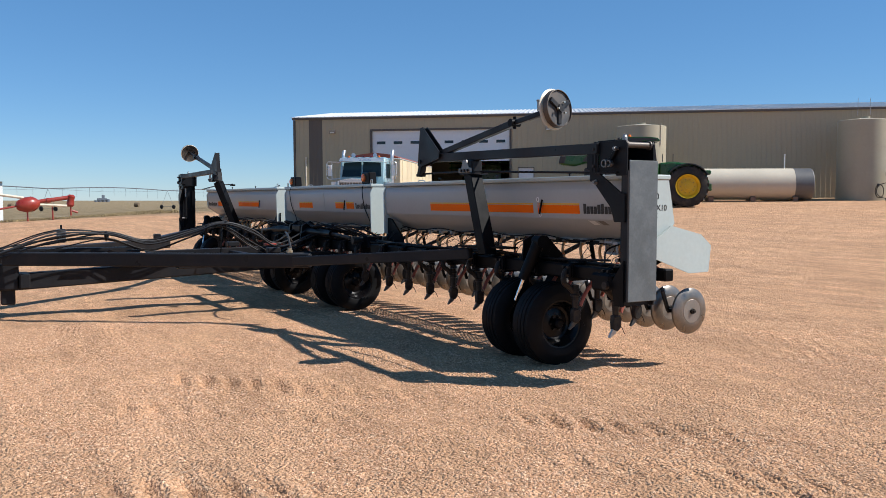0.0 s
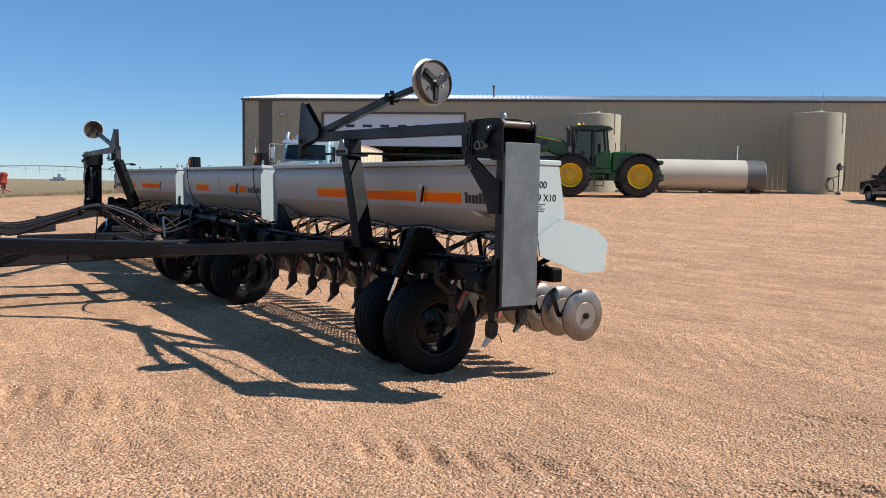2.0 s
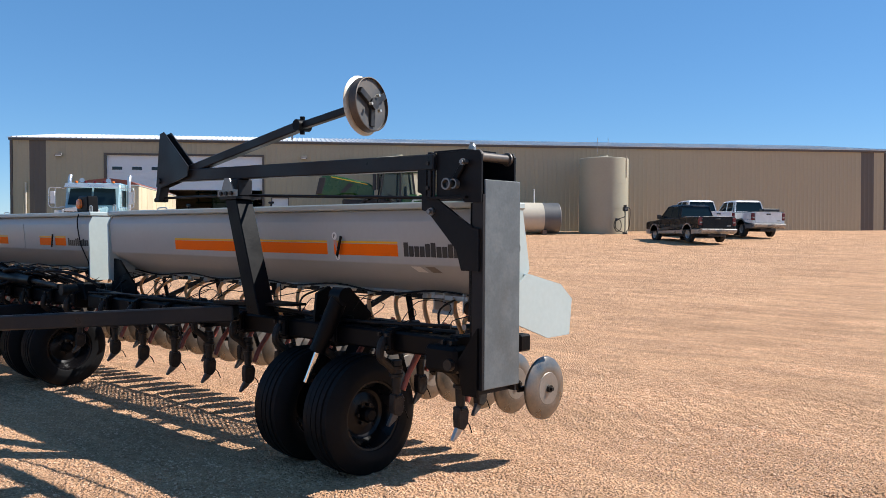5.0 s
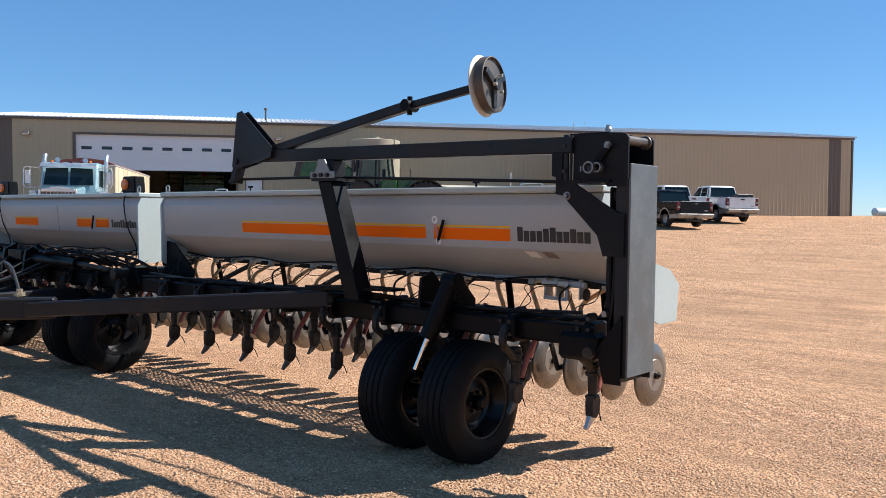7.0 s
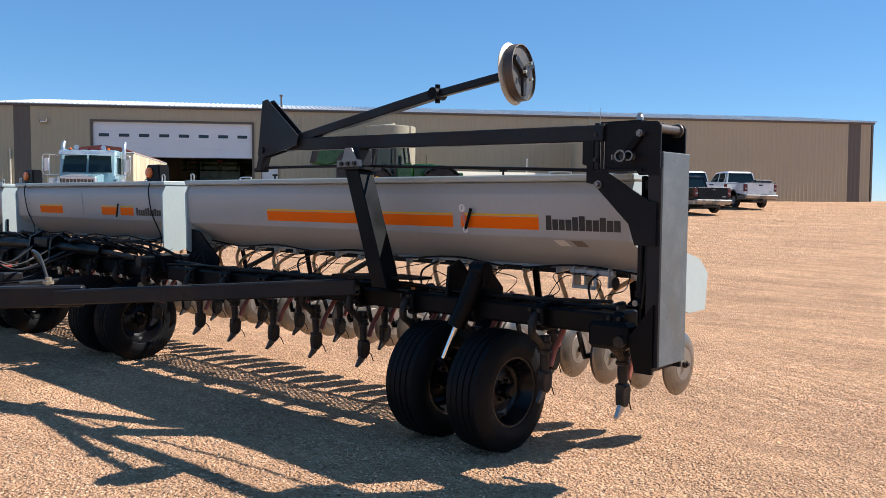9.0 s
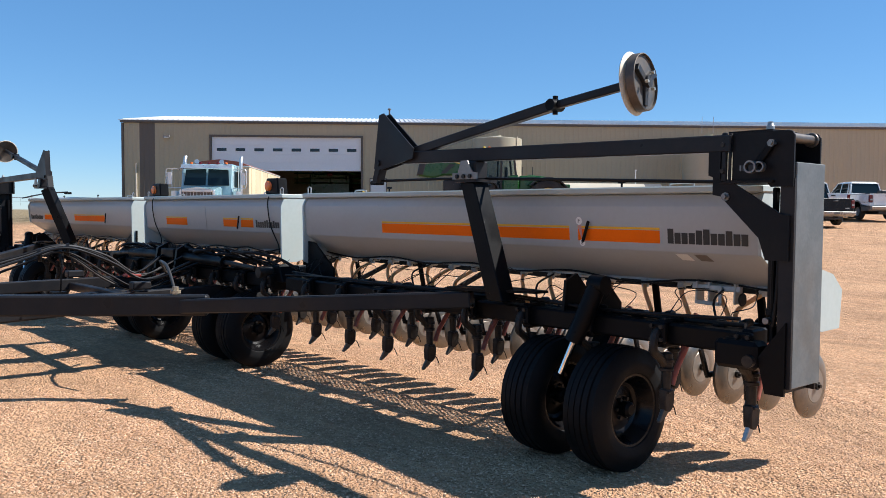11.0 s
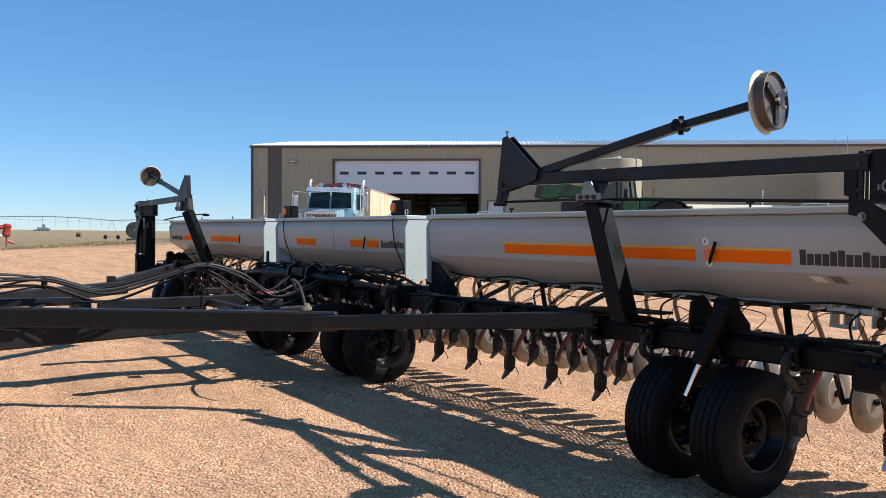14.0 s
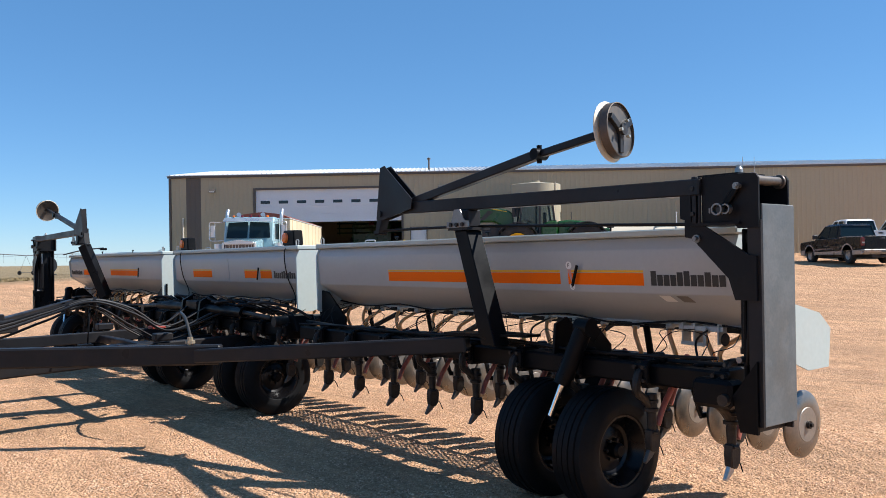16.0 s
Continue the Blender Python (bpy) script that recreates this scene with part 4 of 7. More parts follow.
        cyl = part("lift_cylinder", bm, M_BLACK, drill)
        bm = BM()
        rod(bm, (X(x + 0.07), -0.32, 0.74), (X(x + 0.01), -0.36, 0.55), 0.02, 12)
        part("piston_rod", bm, M_CHROME, cyl, "bright chrome piston rod")


wing(1)
wing(-1)


# row units
def front_shank():
    bm = BM()
    hose(bm, [(0, -0.02, 0.86), (0, -0.10, 0.85), (0, -0.12, 0.76), (0, -0.06, 0.71), (0, -0.01, 0.66)], 0.024, 8)
    lathe(bm, [(0, 0), (0.034, 0), (0.034, 0.03), (0.040, 0.034), (0.040, 0.05), (0.033, 0.054), (0.033, 0.075), (0.040, 0.08), (0.040, 0.095), (0.028, 0.10), (0.023, 0.22), (0, 0.22)], (0, 0.0, 0.73), (0, 0.02, -1), 14)
    s = part("opener", bm, M_BOOT, drill, "dark steel opener shank with a pointed boot")
    bm = BM()
    prism(bm, [(-0.030, 0.535), (0.034, 0.535), (0.052, 0.505), (0.046, 0.435), (0.015, 0.405), (-0.030, 0.42), (-0.036, 0.48)], "x", -0.024, 0.024, 0.006)
    box(bm, -0.034, 0.034, -0.022, 0.022, 0.512, 0.528, 0.004)
    part("boot", bm, M_BOOT, s, "dark cast boot")
    bm = BM()
    prism(bm, [(-0.030, 0.425), (0.018, 0.41), (-0.005, 0.385), (-0.058, 0.352), (-0.066, 0.362)], "x", -0.012, 0.012, 0.003)
    part("point", bm, M_POINT, s, "worn steel point")
    bm = BM()
    hose(bm, [(0.0, 0.045, 0.45), (0, 0.075, 0.425), (0, 0.10, 0.375)], 0.0035, 5, 3)
    part("spring_wire", bm, M_BLACK, s)
    bm = BM()
    hose(bm, [(0, 0.24, 0.84), (0, 0.17, 0.73), (0, 0.10, 0.64), (0, 0.055, 0.55)], 0.017, 8, 4)
    part("seed_tube", bm, M_REDTUBE, s, "dusty red rubber seed tube")
    return s


def press_wheel():
    bm = BM()
    lathe(bm, [(0, -0.034), (0.105, -0.034), (0.12, -0.036), (0.188, -0.017), (0.198, -0.008), (0.2, 0.0), (0.198, 0.008), (0.188, 0.017), (0.12, 0.036), (0.105, 0.034), (0, 0.034)], (0, 0, 0), (1, 0, 0), 32)
    w = part("press_wheel", bm, M_CAST, drill, "dusty cast metal press wheel")
    bm = BM()
    lathe(bm, [(0, 0.03), (0.024, 0.03), (0.024, 0.055), (0.012, 0.055), (0.012, 0.07), (0, 0.07)], (0, 0, 0), (1, 0, 0), 8)
    lathe(bm, [(0, -0.06), (0.03, -0.06), (0.03, -0.03), (0, -0.03)], (0, 0, 0), (1, 0, 0), 12)
    bar(bm, (-0.055, 0, 0), (-0.055, -0.20, 0.02), 0.02, 0.035, 0.004)
    bar(bm, (-0.055, -0.19, 0.02), (-0.055, -0.25, 0.20), 0.02, 0.035, 0.004)
    part("axle_arm", bm, M_BOOT, w)
    for side in (1, -1):
        part("disc_face", lathe(BM(), [(0, 0.0375), (0.100, 0.0365), (0.103, 0.033), (0, 0.033)], (0, 0, 0), (side, 0, 0), 28), M_CASTFACE, w)
    return w


first_shank, first_wheel = front_shank(), press_wheel()
rng = random.Random(5)
used_s = used_w = False
for row in range(49):
    x = 6.305 - 0.252 * row if row < 17 else 6.27 - 0.254 * row - (0.04 if row > 32 else 0)
    xs = 6.36 - 0.2485 * row if row < 17 else x
    a = rng.uniform(-1.5, 1.5)
    back = row % 2
    m = pose(xs + 0.1, -0.18 if not back else 0.27, 0.0 if not back else 0.03, 0, 0, a)
    if not used_s:
        first_shank.matrix_basis, used_s = m, True
    else:
        again(first_shank, drill, m)
    m = pose(x, 0.79, 0.482 + rng.uniform(-0.012, 0.012), 0, 0, a) @ pose(0, 0, 0, rng.uniform(-6, 6))
    if not used_w:
        first_wheel.matrix_basis, used_w = m, True
    else:
        again(first_wheel, drill, m)
# the outermost opener has a brighter, bare steel point
for c in first_shank.children:
    if c.name.startswith("point"):
        c.data = c.data.copy()
        c.data.materials[0] = M_STEEL

# tongue
PIV = {1: -1.36, -1: -1.86}
for s in (1, -1):
    bm = BM()
    bar(bm, (s * 2.48, PIV[s] + 0.20, 0.748), (s * 0.22, -4.15, 0.732), 0.11, 0.16, 0.014)
    beam = part("tongue_beam", bm, M_TONGUE, drill, "long charcoal painted steel tongue beam")
    bm = BM()
    bar(bm, (s * 2.33, PIV[s] + 0.02, 0.735 if s > 0 else 0.80), (s * 4.62, -0.37, 0.922), 0.09, 0.11, 0.01)
    draft = part("draft_bar", bm, M_TONGUE, drill, "charcoal steel draft bar to the wing")
    bm = BM()
    prism(bm, [(s * 4.45, -0.44), (s * 4.62, -0.44), (s * 5.05, -0.24), (s * 5.05, -0.12), (s * 4.72, -0.12), (s * 4.45, -0.34)], "z", 0.984, 1.0)
    part("end_plate", bm, M_BLACK, draft, "flat black plate at the bar's end")
    bm = BM()
    lathe(bm, [(0, 0.0), (0.025, 0.0), (0.025, 0.09), (0.042, 0.09), (0.042, 0.112), (0.025, 0.112), (0.025, 0.14), (0, 0.14)], (s * 2.33, PIV[s], 0.75), (0, 0, 1), 8)
    part("pivot_bolt", bm, M_BRONZE, beam, "large weathered pivot bolt")
bm = BM()
bar(bm, (0, -0.2, 0.60), (0, -4.1, 0.43), 0.18, 0.20, 0.016)
part("centre_beam", bm, M_TONGUE, drill, "heavy charcoal centre beam below the tongue")



# ---- drill: row tubes, clamps, wiring, walkway ----
def seed_cup():
    bm = BM()
    box(bm, -0.022, 0.022, 0.28, 0.38, 1.055, 1.085, 0.008)
    lathe(bm, [(0, 0), (0.028, 0), (0.022, -0.03), (0, -0.03)], (0, 0.30, 1.065), (0, 0, 1), 10)
    c = part("seed_cup", bm, M_GALVD, drill, "grey seed metering cup")
    bm = BM()
    hose(bm, [(0, 0.30, 1.05), (0.03, 0.25, 1.02), (0.085, 0.20, 0.97), (0.11, 0.20, 0.91), (0.10, 0.26, 0.80)], 0.0135, 8, 4)
    part("seed_tube", bm, M_TUBE, c, "curved tan seed tube")
    return c


M_GALVD = mat("dull_galvanised", (0.46, 0.45, 0.42), 0.5, 0.5, 0.15, dirt=DUST, dirt_amt=0.3)
cup = seed_cup()
first = True
for x0, x1, n in ((2.0, XR, 17), (-1.60, 1.62, 13), (-XR, -2.0, 17)):
    for i in range(n):
        x = x0 + (i + 0.5) * (x1 - x0) / n
        m = pose(x, 0, 0, 0, 0, rng.uniform(-2, 2)) @ Matrix.Diagonal((-1 if rng.random() < 0.3 else 1, 1, 1, 1))
        if first:
            cup.matrix_basis, first = m, False
        else:
            again(cup, drill, m)
    bm = BM()
    box(bm, x0 + 0.02, x1 - 0.02, 0.31, 0.41, 1.076, 1.089)
    part("meter_rail", bm, M_GALVD, drill)
    # sagging cable along the box
    k = 9
    pts = [(x0 + (x1 - x0) * i / k, 0.24 + rng.uniform(-0.01, 0.01), 1.105 - (0.03 if i % 2 else 0.0) + rng.uniform(-0.01, 0.01)) for i in range(k + 1)]
    part("cable", hose(BM(), pts, 0.007, 6, 4), M_HOSE, drill, "sagging black cable under the seed box")
    pts = [(x0 + (x1 - x0) * i / k, -0.12 + rng.uniform(-0.03, 0.03), 0.915 + rng.uniform(-0.005, 0.035)) for i in range(k + 1)]
    part("frame_hose", hose(BM(), pts, 0.014, 6, 4), M_HOSE, drill)
    pts = [(x0 + (x1 - x0) * i / k, -0.18 + rng.uniform(-0.03, 0.03), 0.912 + rng.uniform(-0.005, 0.05)) for i in range(k + 1)]
    part("frame_hose", hose(BM(), pts, 0.010, 6, 4), M_HOSE, drill)
    # loose sensor wires from the cups
    for i in range(n):
        x = x0 + (i + 0.5) * (x1 - x0) / n
        xb = x + rng.uniform(-0.35, 0.35)
        xb = min(max(xb, x0), x1)
        mid = ((x + xb) / 2 + rng.uniform(-0.12, 0.12), rng.uniform(-0.06, 0.16), rng.uniform(0.99, 1.11))
        mid2 = ((x + 2 * xb) / 3 + rng.uniform(-0.05, 0.05), rng.uniform(-0.05, 0.15), rng.uniform(0.96, 1.06))
        part("wire", hose(BM(), [(x, 0.24, 1.06), mid, mid2, (xb, -0.1, 0.92)], 0.0032, 5, 4), M_HOSE, drill)
        xc, w = x + rng.uniform(-0.1, 0.1), rng.uniform(0.08, 0.2)
        top = rng.uniform(1.0, 1.075)
        if i % 3 == 0:
            part("wire", hose(BM(), [(xc - w, -0.12, 0.91), (xc - w * 0.5, rng.uniform(-0.12, 0.1), top), (xc + w * 0.6, rng.uniform(-0.12, 0.1), top - 0.02), (xc + w, -0.12, 0.91)], 0.003, 5, 5), M_HOSE, drill)
        bm = BM()
        box(bm, x - 0.055, x + 0.02, -0.14, -0.10, 0.895, rng.uniform(0.915, 0.96), 0.008)
        part("hose_bracket", bm, M_BLACK, drill)
        if i % 5 == 0:
            bm = hose(BM(), [(x + 0.05, 0.26, 1.07), (x + 0.12, 0.02, 1.02), (x + 0.10 + rng.uniform(-0.1, 0.2), -0.05, 0.92)], 0.007, 6, 4)
            part("control_cable", bm, M_HOSE, drill)


def clamp():
    bm = BM()
    box(bm, -0.03, 0.03, -0.24, -0.08, 0.765, 0.918, 0.01)
    box(bm, -0.045, 0.045, -0.275, -0.238, 0.79, 0.905, 0.01)
    c = part("clamp", bm, M_BLACK, drill, "black clamp on the frame tube")
    for x in (-0.03, 0.03):
        for z in (0.815, 0.885):
            part("bolt", lathe(BM(), [(0, 0), (0.012, 0), (0.012, 0.018), (0, 0.018)], (x, -0.275, z), (0, -1, 0), 6), M_BOOT, c)
    return c


first_clamp, first = clamp(), True
for row in range(0, 49, 2):
    x = 6.46 - 0.2485 * row if row < 17 else 6.41 - 0.254 * row - (0.04 if row > 32 else 0)
    m = pose(x, 0, 0)
    if first:
        first_clamp.matrix_basis, first = m, False
    else:
        again(first_clamp, drill, m)

# cross arms between the two frame tubes
for x in (6.2, 5.5, 4.8, 4.0, 3.2, 2.3, 1.4, 0.7, -0.7, -1.4, -2.3, -3.2, -4.0, -4.8, -5.5, -6.2):
    part("cross_arm", bar(BM(), (x, -0.1, 0.85), (x, 0.40, 0.82), 0.06, 0.07), M_BLACK, drill)
    part("box_strut", bar(BM(), (x, 0.42, 0.85), (x, 0.37, 1.08), 0.05, 0.02), M_BLACK, drill)

# meter drive levers at the outer end of each wing
for s in (1, -1):
    bm = BM()
    for x in (5.90, 5.98, 6.14):
        box(bm, s * x - 0.006, s * x + 0.006, 0.20, 0.28, 0.985, 1.10, 0.002)
    box(bm, s * 6.02 - 0.15, s * 6.02 + 0.15, 0.205, 0.222, 1.055, 1.085, 0.003)
    drive = part("meter_drive", bm, M_GALVD, drill, "grey meter drive bracket")
    bm = BM()
    bar(bm, (s * 6.06, 0.19, 1.08), (s * 6.06, 0.19, 0.975), 0.022, 0.012, 0.002, (0, 1, 0))
    bar(bm, (s * 6.06, 0.19, 0.98), (s * 5.90, 0.19, 0.985), 0.022, 0.012, 0.002, (0, 1, 0))
    part("lever", bm, M_GALVD, drive)
    part("sprocket", lathe(BM(), [(0, 0), (0.035, 0), (0.038, 0.006), (0.035, 0.012), (0, 0.012)], (s * 6.20, 0.17, 1.02), (1, 0, 0), 16), M_BOOT, drive)

# walkway grating behind the boxes
for x0, x1 in ((2.0, 6.40), (-1.6, 1.6), (-6.40, -2.0)):
    bm = BM()
    for y in (0.56, 0.92):
        box(bm, x0, x1, y - 0.012, y + 0.012, 1.02, 1.065)
    w = part("walkway", bm, M_TONGUE, drill, "steel grating walkway")
    bm = BM()
    step, x = 0.08, x0
    while x < x1 - 0.09:
        for k in range(9):
            y = 0.56 + 0.04 * k
            bar(bm, (x, y, 1.052), (x + 0.08, y + 0.04, 1.052), 0.009, 0.010, 0.0)
            bar(bm, (x + 0.08, y, 1.052), (x, y + 0.04, 1.052), 0.009, 0.010, 0.0)
        x += step
    part("grating", bm, M_TONGUE, w)
    for x in np.linspace(x0 + 0.25, x1 - 0.25, 4):
        part("walkway_bracket", bar(BM(), (float(x), 0.44, 0.86), (float(x), 0.88, 1.03), 0.03, 0.04), M_BLACK, w)

# plates where the wings meet the middle
for s in (1, -1):
    bm = BM()
    prism(bm, [(s * 1.98, 1.22), (s * 2.12, 1.20), (s * 2.42, 0.98), (s * 2.42, 0.84), (s * 1.98, 0.84)], "y", 0.04, 0.06)
    part("wing_plate", bm, M_BLACK, drill, "black triangular wing plate")
    bm = BM()
    prism(bm, [(s * 1.70, 0.99), (s * 1.90, 0.99), (s * 1.98, 0.84), (s * 1.62, 0.84)], "y", -0.20, 0.02, 0.01)
    part("hinge_block", bm, M_BLACK, drill)
    bm = BM()
    rod(bm, (s * 1.78, -0.34, 0.93), (s * 1.78, 0.3, 0.93), 0.05, 14)
    part("hinge_pin", bm, M_BOOT, drill)
    bm = BM()
    rod(bm, (s * 0.25, -0.34, 1.0), (s * 1.15, -0.34, 0.99), 0.05, 16)
    c = part("fold_cylinder", bm, M_BLACK, drill, "black hydraulic fold cylinder")
    part("piston_rod", rod(BM(), (s * 1.15, -0.34, 0.99), (s * 1.72, -0.33, 0.96), 0.022, 12), M_BOOT, c)
    bm = BM()
    prism(bm, [(-0.45, 0.86), (-0.42, 1.08), (-0.30, 1.14), (-0.1, 1.0), (-0.1, 0.86)], "x", s * 0.24 - 0.02, s * 0.24 + 0.02)
    part("cylinder_lug", bm, M_BLACK, drill)
    for x in (1.095,):
        bm = BM()
        rod(bm, (s * x - 0.30, -0.13, 0.362), (s * x + 0.30, -0.13, 0.362), 0.03, 12)
        bar(bm, (s * x, -0.13, 0.36), (s * x, 0.12, 0.80), 0.14, 0.10)
        part("wheel_carrier", bm, M_BLACK, drill)
    # lamp
    x = s * 1.36 if s > 0 else -1.36
    bm = BM()
    prism(bm, [(x - 0.125, 1.648), (x + 0.125, 1.648), (x + 0.105, 1.80), (x - 0.105, 1.80)], "y", 0.04, 0.15, 0.012)
    lamp = part("warning_lamp", bm, M_BLACK, drill, "black warning lamp with an amber lens")
    bm = BM()
    lathe(bm, [(0, 0.0), (0.052, 0.0), (0.045, 0.02), (0, 0.028)], (x - 0.05, 0.04, 1.725), (0, -1, 0), 20)
    part("lens", bm, M_AMBER, lamp, "amber lens")
    bm = BM()
    hose(bm, [(x + 0.03, 0.1, 1.66), (x + 0.04, -0.02, 1.6), (x + 0.05, 0.0, 1.35), (x + 0.12, 0.05, 1.15), (x + 0.2, 0.0, 1.0)], 0.006, 5)
    part("lamp_wire", bm, M_HOSE, lamp)
# clutter on the middle frame: valve bodies, hose loops
bm = BM()
box(bm, -0.16, 0.16, -0.42, -0.24, 0.98, 1.08, 0.012)
vb = part("valve_block", bm, M_BLACK, drill)
for k in range(5):
    part("port", rod(BM(), (-0.12 + 0.06 * k, -0.33, 1.08), (-0.12 + 0.06 * k, -0.33, 1.12), 0.016, 8), M_BOOT, vb)
for k in range(34):
    x = -1.6 + 0.095 * k + rng.uniform(-0.05, 0.05)
    pts = [(x, -0.15, 1.0), (x + rng.uniform(0.0, 0.2), -0.32 + rng.uniform(-0.10, 0.12), 1.05 + rng.uniform(-0.08, 0.09)), (x + rng.uniform(0.2, 0.45), -0.25, 1.05 + rng.uniform(-0.03, 0.05)), (x + rng.uniform(0.35, 0.6), -0.12, 0.97)]
    part("hose_loop", hose(BM(), pts, rng.choice((0.009, 0.012, 0.014)), 6, 5), M_HOSE, drill)

# end lettering and small decals
def lettering(body, size, m, mt, parent):
    cu = bpy.data.curves.new("lettering", "FONT")
    cu.body, cu.size, cu.extrude, cu.offset = body, size, 0.0008, 0.012 * size
    ob = new("lettering", cu)
    dg = bpy.context.evaluated_depsgraph_get()
    me = bpy.data.meshes.new_from_object(ob.evaluated_get(dg))
    bpy.data.objects.remove(ob)
    me.materials.append(mt)
    o = new("lettering", me)
    o.parent, o.matrix_basis = parent, m
    return tagged(o, "black model number lettering")


FACE_X = Matrix(((0, 0, 1), (1, 0, 0), (0, 1, 0))).to_4x4()
lettering("200", 0.070, Matrix.Translation((6.3952, 0.228, 1.445)) @ FACE_X, M_DECBLACK, near_box)
lettering("49 X10", 0.069, Matrix.Translation((6.3952, 0.215, 1.352)) @ FACE_X, M_DECBLACK, near_box)
for k, w in enumerate((0.10, 0.07, 0.10, 0.09)):
    part("small_print", box(BM(), 6.3935, 6.3955, 0.22, 0.22 + w, 1.325 - 0.016 * k, 1.331 - 0.016 * k), M_DECBLACK, near_box)


def face_patch(points, off):
    """A thin decal on the sloping front of the seed box, its outline given in x and z."""
    bm = BM()
    bm.faces.new([bm.verts.new((x, face_y(z) - off, z)) for x, z in points])
    return bm


def round_outline(x, z, r):
    return [(x + r * math.cos(k * math.tau / 20), z + r * math.sin(k * math.tau / 20)) for k in range(20)]


ON_FRONT = Matrix(((1, 0, 0), (0, 0, -1), (0, 1, 0))).to_4x4()
part("gauge_full", face_patch(round_outline(5.183, 1.440, 0.025), 0.004), M_DECWHITE, near_box, "round white full mark")
part("gauge_empty", face_patch(round_outline(5.205, 1.305, 0.022), 0.004), M_DECWHITE, near_box, "round white empty mark")
part("gauge_wedge", face_patch([(5.170, 1.413), (5.200, 1.413), (5.207, 1.33), (5.199, 1.33)], 0.004), M_PINKDEC, near_box, "faded pink level wedge")
lettering("F", 0.036, Matrix.Translation((5.173, face_y(1.428) - 0.0055, 1.428)) @ ON_FRONT, M_DECBLACK, near_box)
lettering("E", 0.030, Matrix.Translation((5.196, face_y(1.294) - 0.0055, 1.294)) @ ON_FRONT, M_DECBLACK, near_box)
for x, mt in ((5.86, M_DECWHITE), (5.98, M_DECDULL)):
    bm = BM()
    vs = [bm.verts.new((xx, 0.025 + (1.272 - z) * 1.578 - 0.004, z)) for xx, z in ((x, 1.262), (x + 0.08, 1.262), (x + 0.095, 1.225), (x + 0.015, 1.225))]
    bm.faces.new(vs)
    part("small_decal", bm, mt, near_box)
for b, xs in ((near_box, (2.9, 4.1, 5.3)), (far_box, (-5.5, -4.0, -2.7))):
    for x in xs:
        bm = BM()
        rod(bm, (x, 0.28, 1.645), (x, 0.28, 1.685), 0.007, 8)
        rod(bm, (x - 0.025, 0.28, 1.688), (x + 0.025, 0.28, 1.688), 0.009, 8)
        part("lid_latch", bm, M_BLACK, b)

# thin rod from the folding bracket along the lid
for s in (1, -1):
    bm = BM()
    hose(bm, [(s * 3.50, -0.30, 1.715), (s * 4.4, -0.27, 1.712), (s * 5.2, -0.22, 1.69), (s * 6.3, -0.12, 1.655)], 0.010, 6)
    part("marker_hose", bm, M_HOSE, drill)
    bm = BM()
    box(bm, s * 3.50 - 0.04, s * 3.50 + 0.04, -0.34, -0.26, 1.685, 1.715, 0.006)
    part("foot", bm, M_BLACK, drill)
    bm = BM()
    for y in (-0.22, -0.05):
        y2 = y if s > 0 else y - 0.2
        bar(bm, (s * 6.585, y2, 0.86), (s * 6.585, y2, 1.62), 0.02, 0.04, 0.005, (0, 1, 0))
    part("post_strut", bm, M_BLACK, drill)

# ---- tongue hoses ----
bm = BM()
bar(bm, (0.36, -1.60, 0.70), (0.29, -1.55, 1.14), 0.016, 0.016)
bar(bm, (0.22, -1.55, 1.13), (0.36, -1.55, 1.13), 0.012, 0.012)
box(bm, 0.30, 0.42, -1.68, -1.56, 0.70, 0.715)
part("hose_stand", bm, M_BLACK, drill)
part("cross_bar", bar(BM(), (-1.0, -1.1, 0.655), (1.0, -1.1, 0.655), 0.08, 0.08), M_TONGUE, drill)
part("top_link", bar(BM(), (-0.02, -4.1, 0.80), (0.19, -2.68, 0.80), 0.13, 0.07, 0.01), M_TONGUE, drill)
part("link_lug", box(BM(), 0.09, 0.29, -2.76, -2.60, 0.60, 0.80, 0.01), M_TONGUE, drill)
bm = BM()
bar(bm, (0.27, -3.0, 0.78), (0.27, -3.0, 1.06), 0.012, 0.012)
part("hose_stand", bm, M_BLACK, drill)
M_HOSEGREY = mat("grey_sleeved_hose", (0.035, 0.035, 0.036), 0.5, 0, 0.15, spec=0.3, dirt=DUST, dirt_amt=0.08)
for k in range(9):
    dx, dz = rng.uniform(-0.10, 0.10), rng.uniform(-0.065, 0.065)
    low = rng.uniform(-0.12, 0.03) if k % 2 else rng.uniform(-0.02, 0.03)
    pts = [(0.22 + dx * 3, -4.2, 0.78 + dz), (0.25 + dx * 2, -3.6, 0.97 + low + dz), (0.27 + dx, -3.0, 0.985 + dz * 0.8), (0.27 + dx * 1.4, -2.5, 0.845 + dz * 1.2), (0.27 + dx, -1.95, 0.99 + dz * 0.8), (0.27 + dx, -1.55, 1.105 + dz * 0.6), (0.27 + dx * 1.4, -1.15, 0.93 + dz * 2.0), (0.27 + dx * 2, -0.81, 0.76 + dz * 1.5), (0.2 + dx * 5, -0.35, 0.92 + dz * 2)]
    part("hydraulic_hose", hose(BM(), pts, rng.choice((0.008, 0.0095, 0.011)), 8, 6), M_HOSE if k % 4 else M_HOSEGREY, drill, "black hydraulic hose on the tongue")
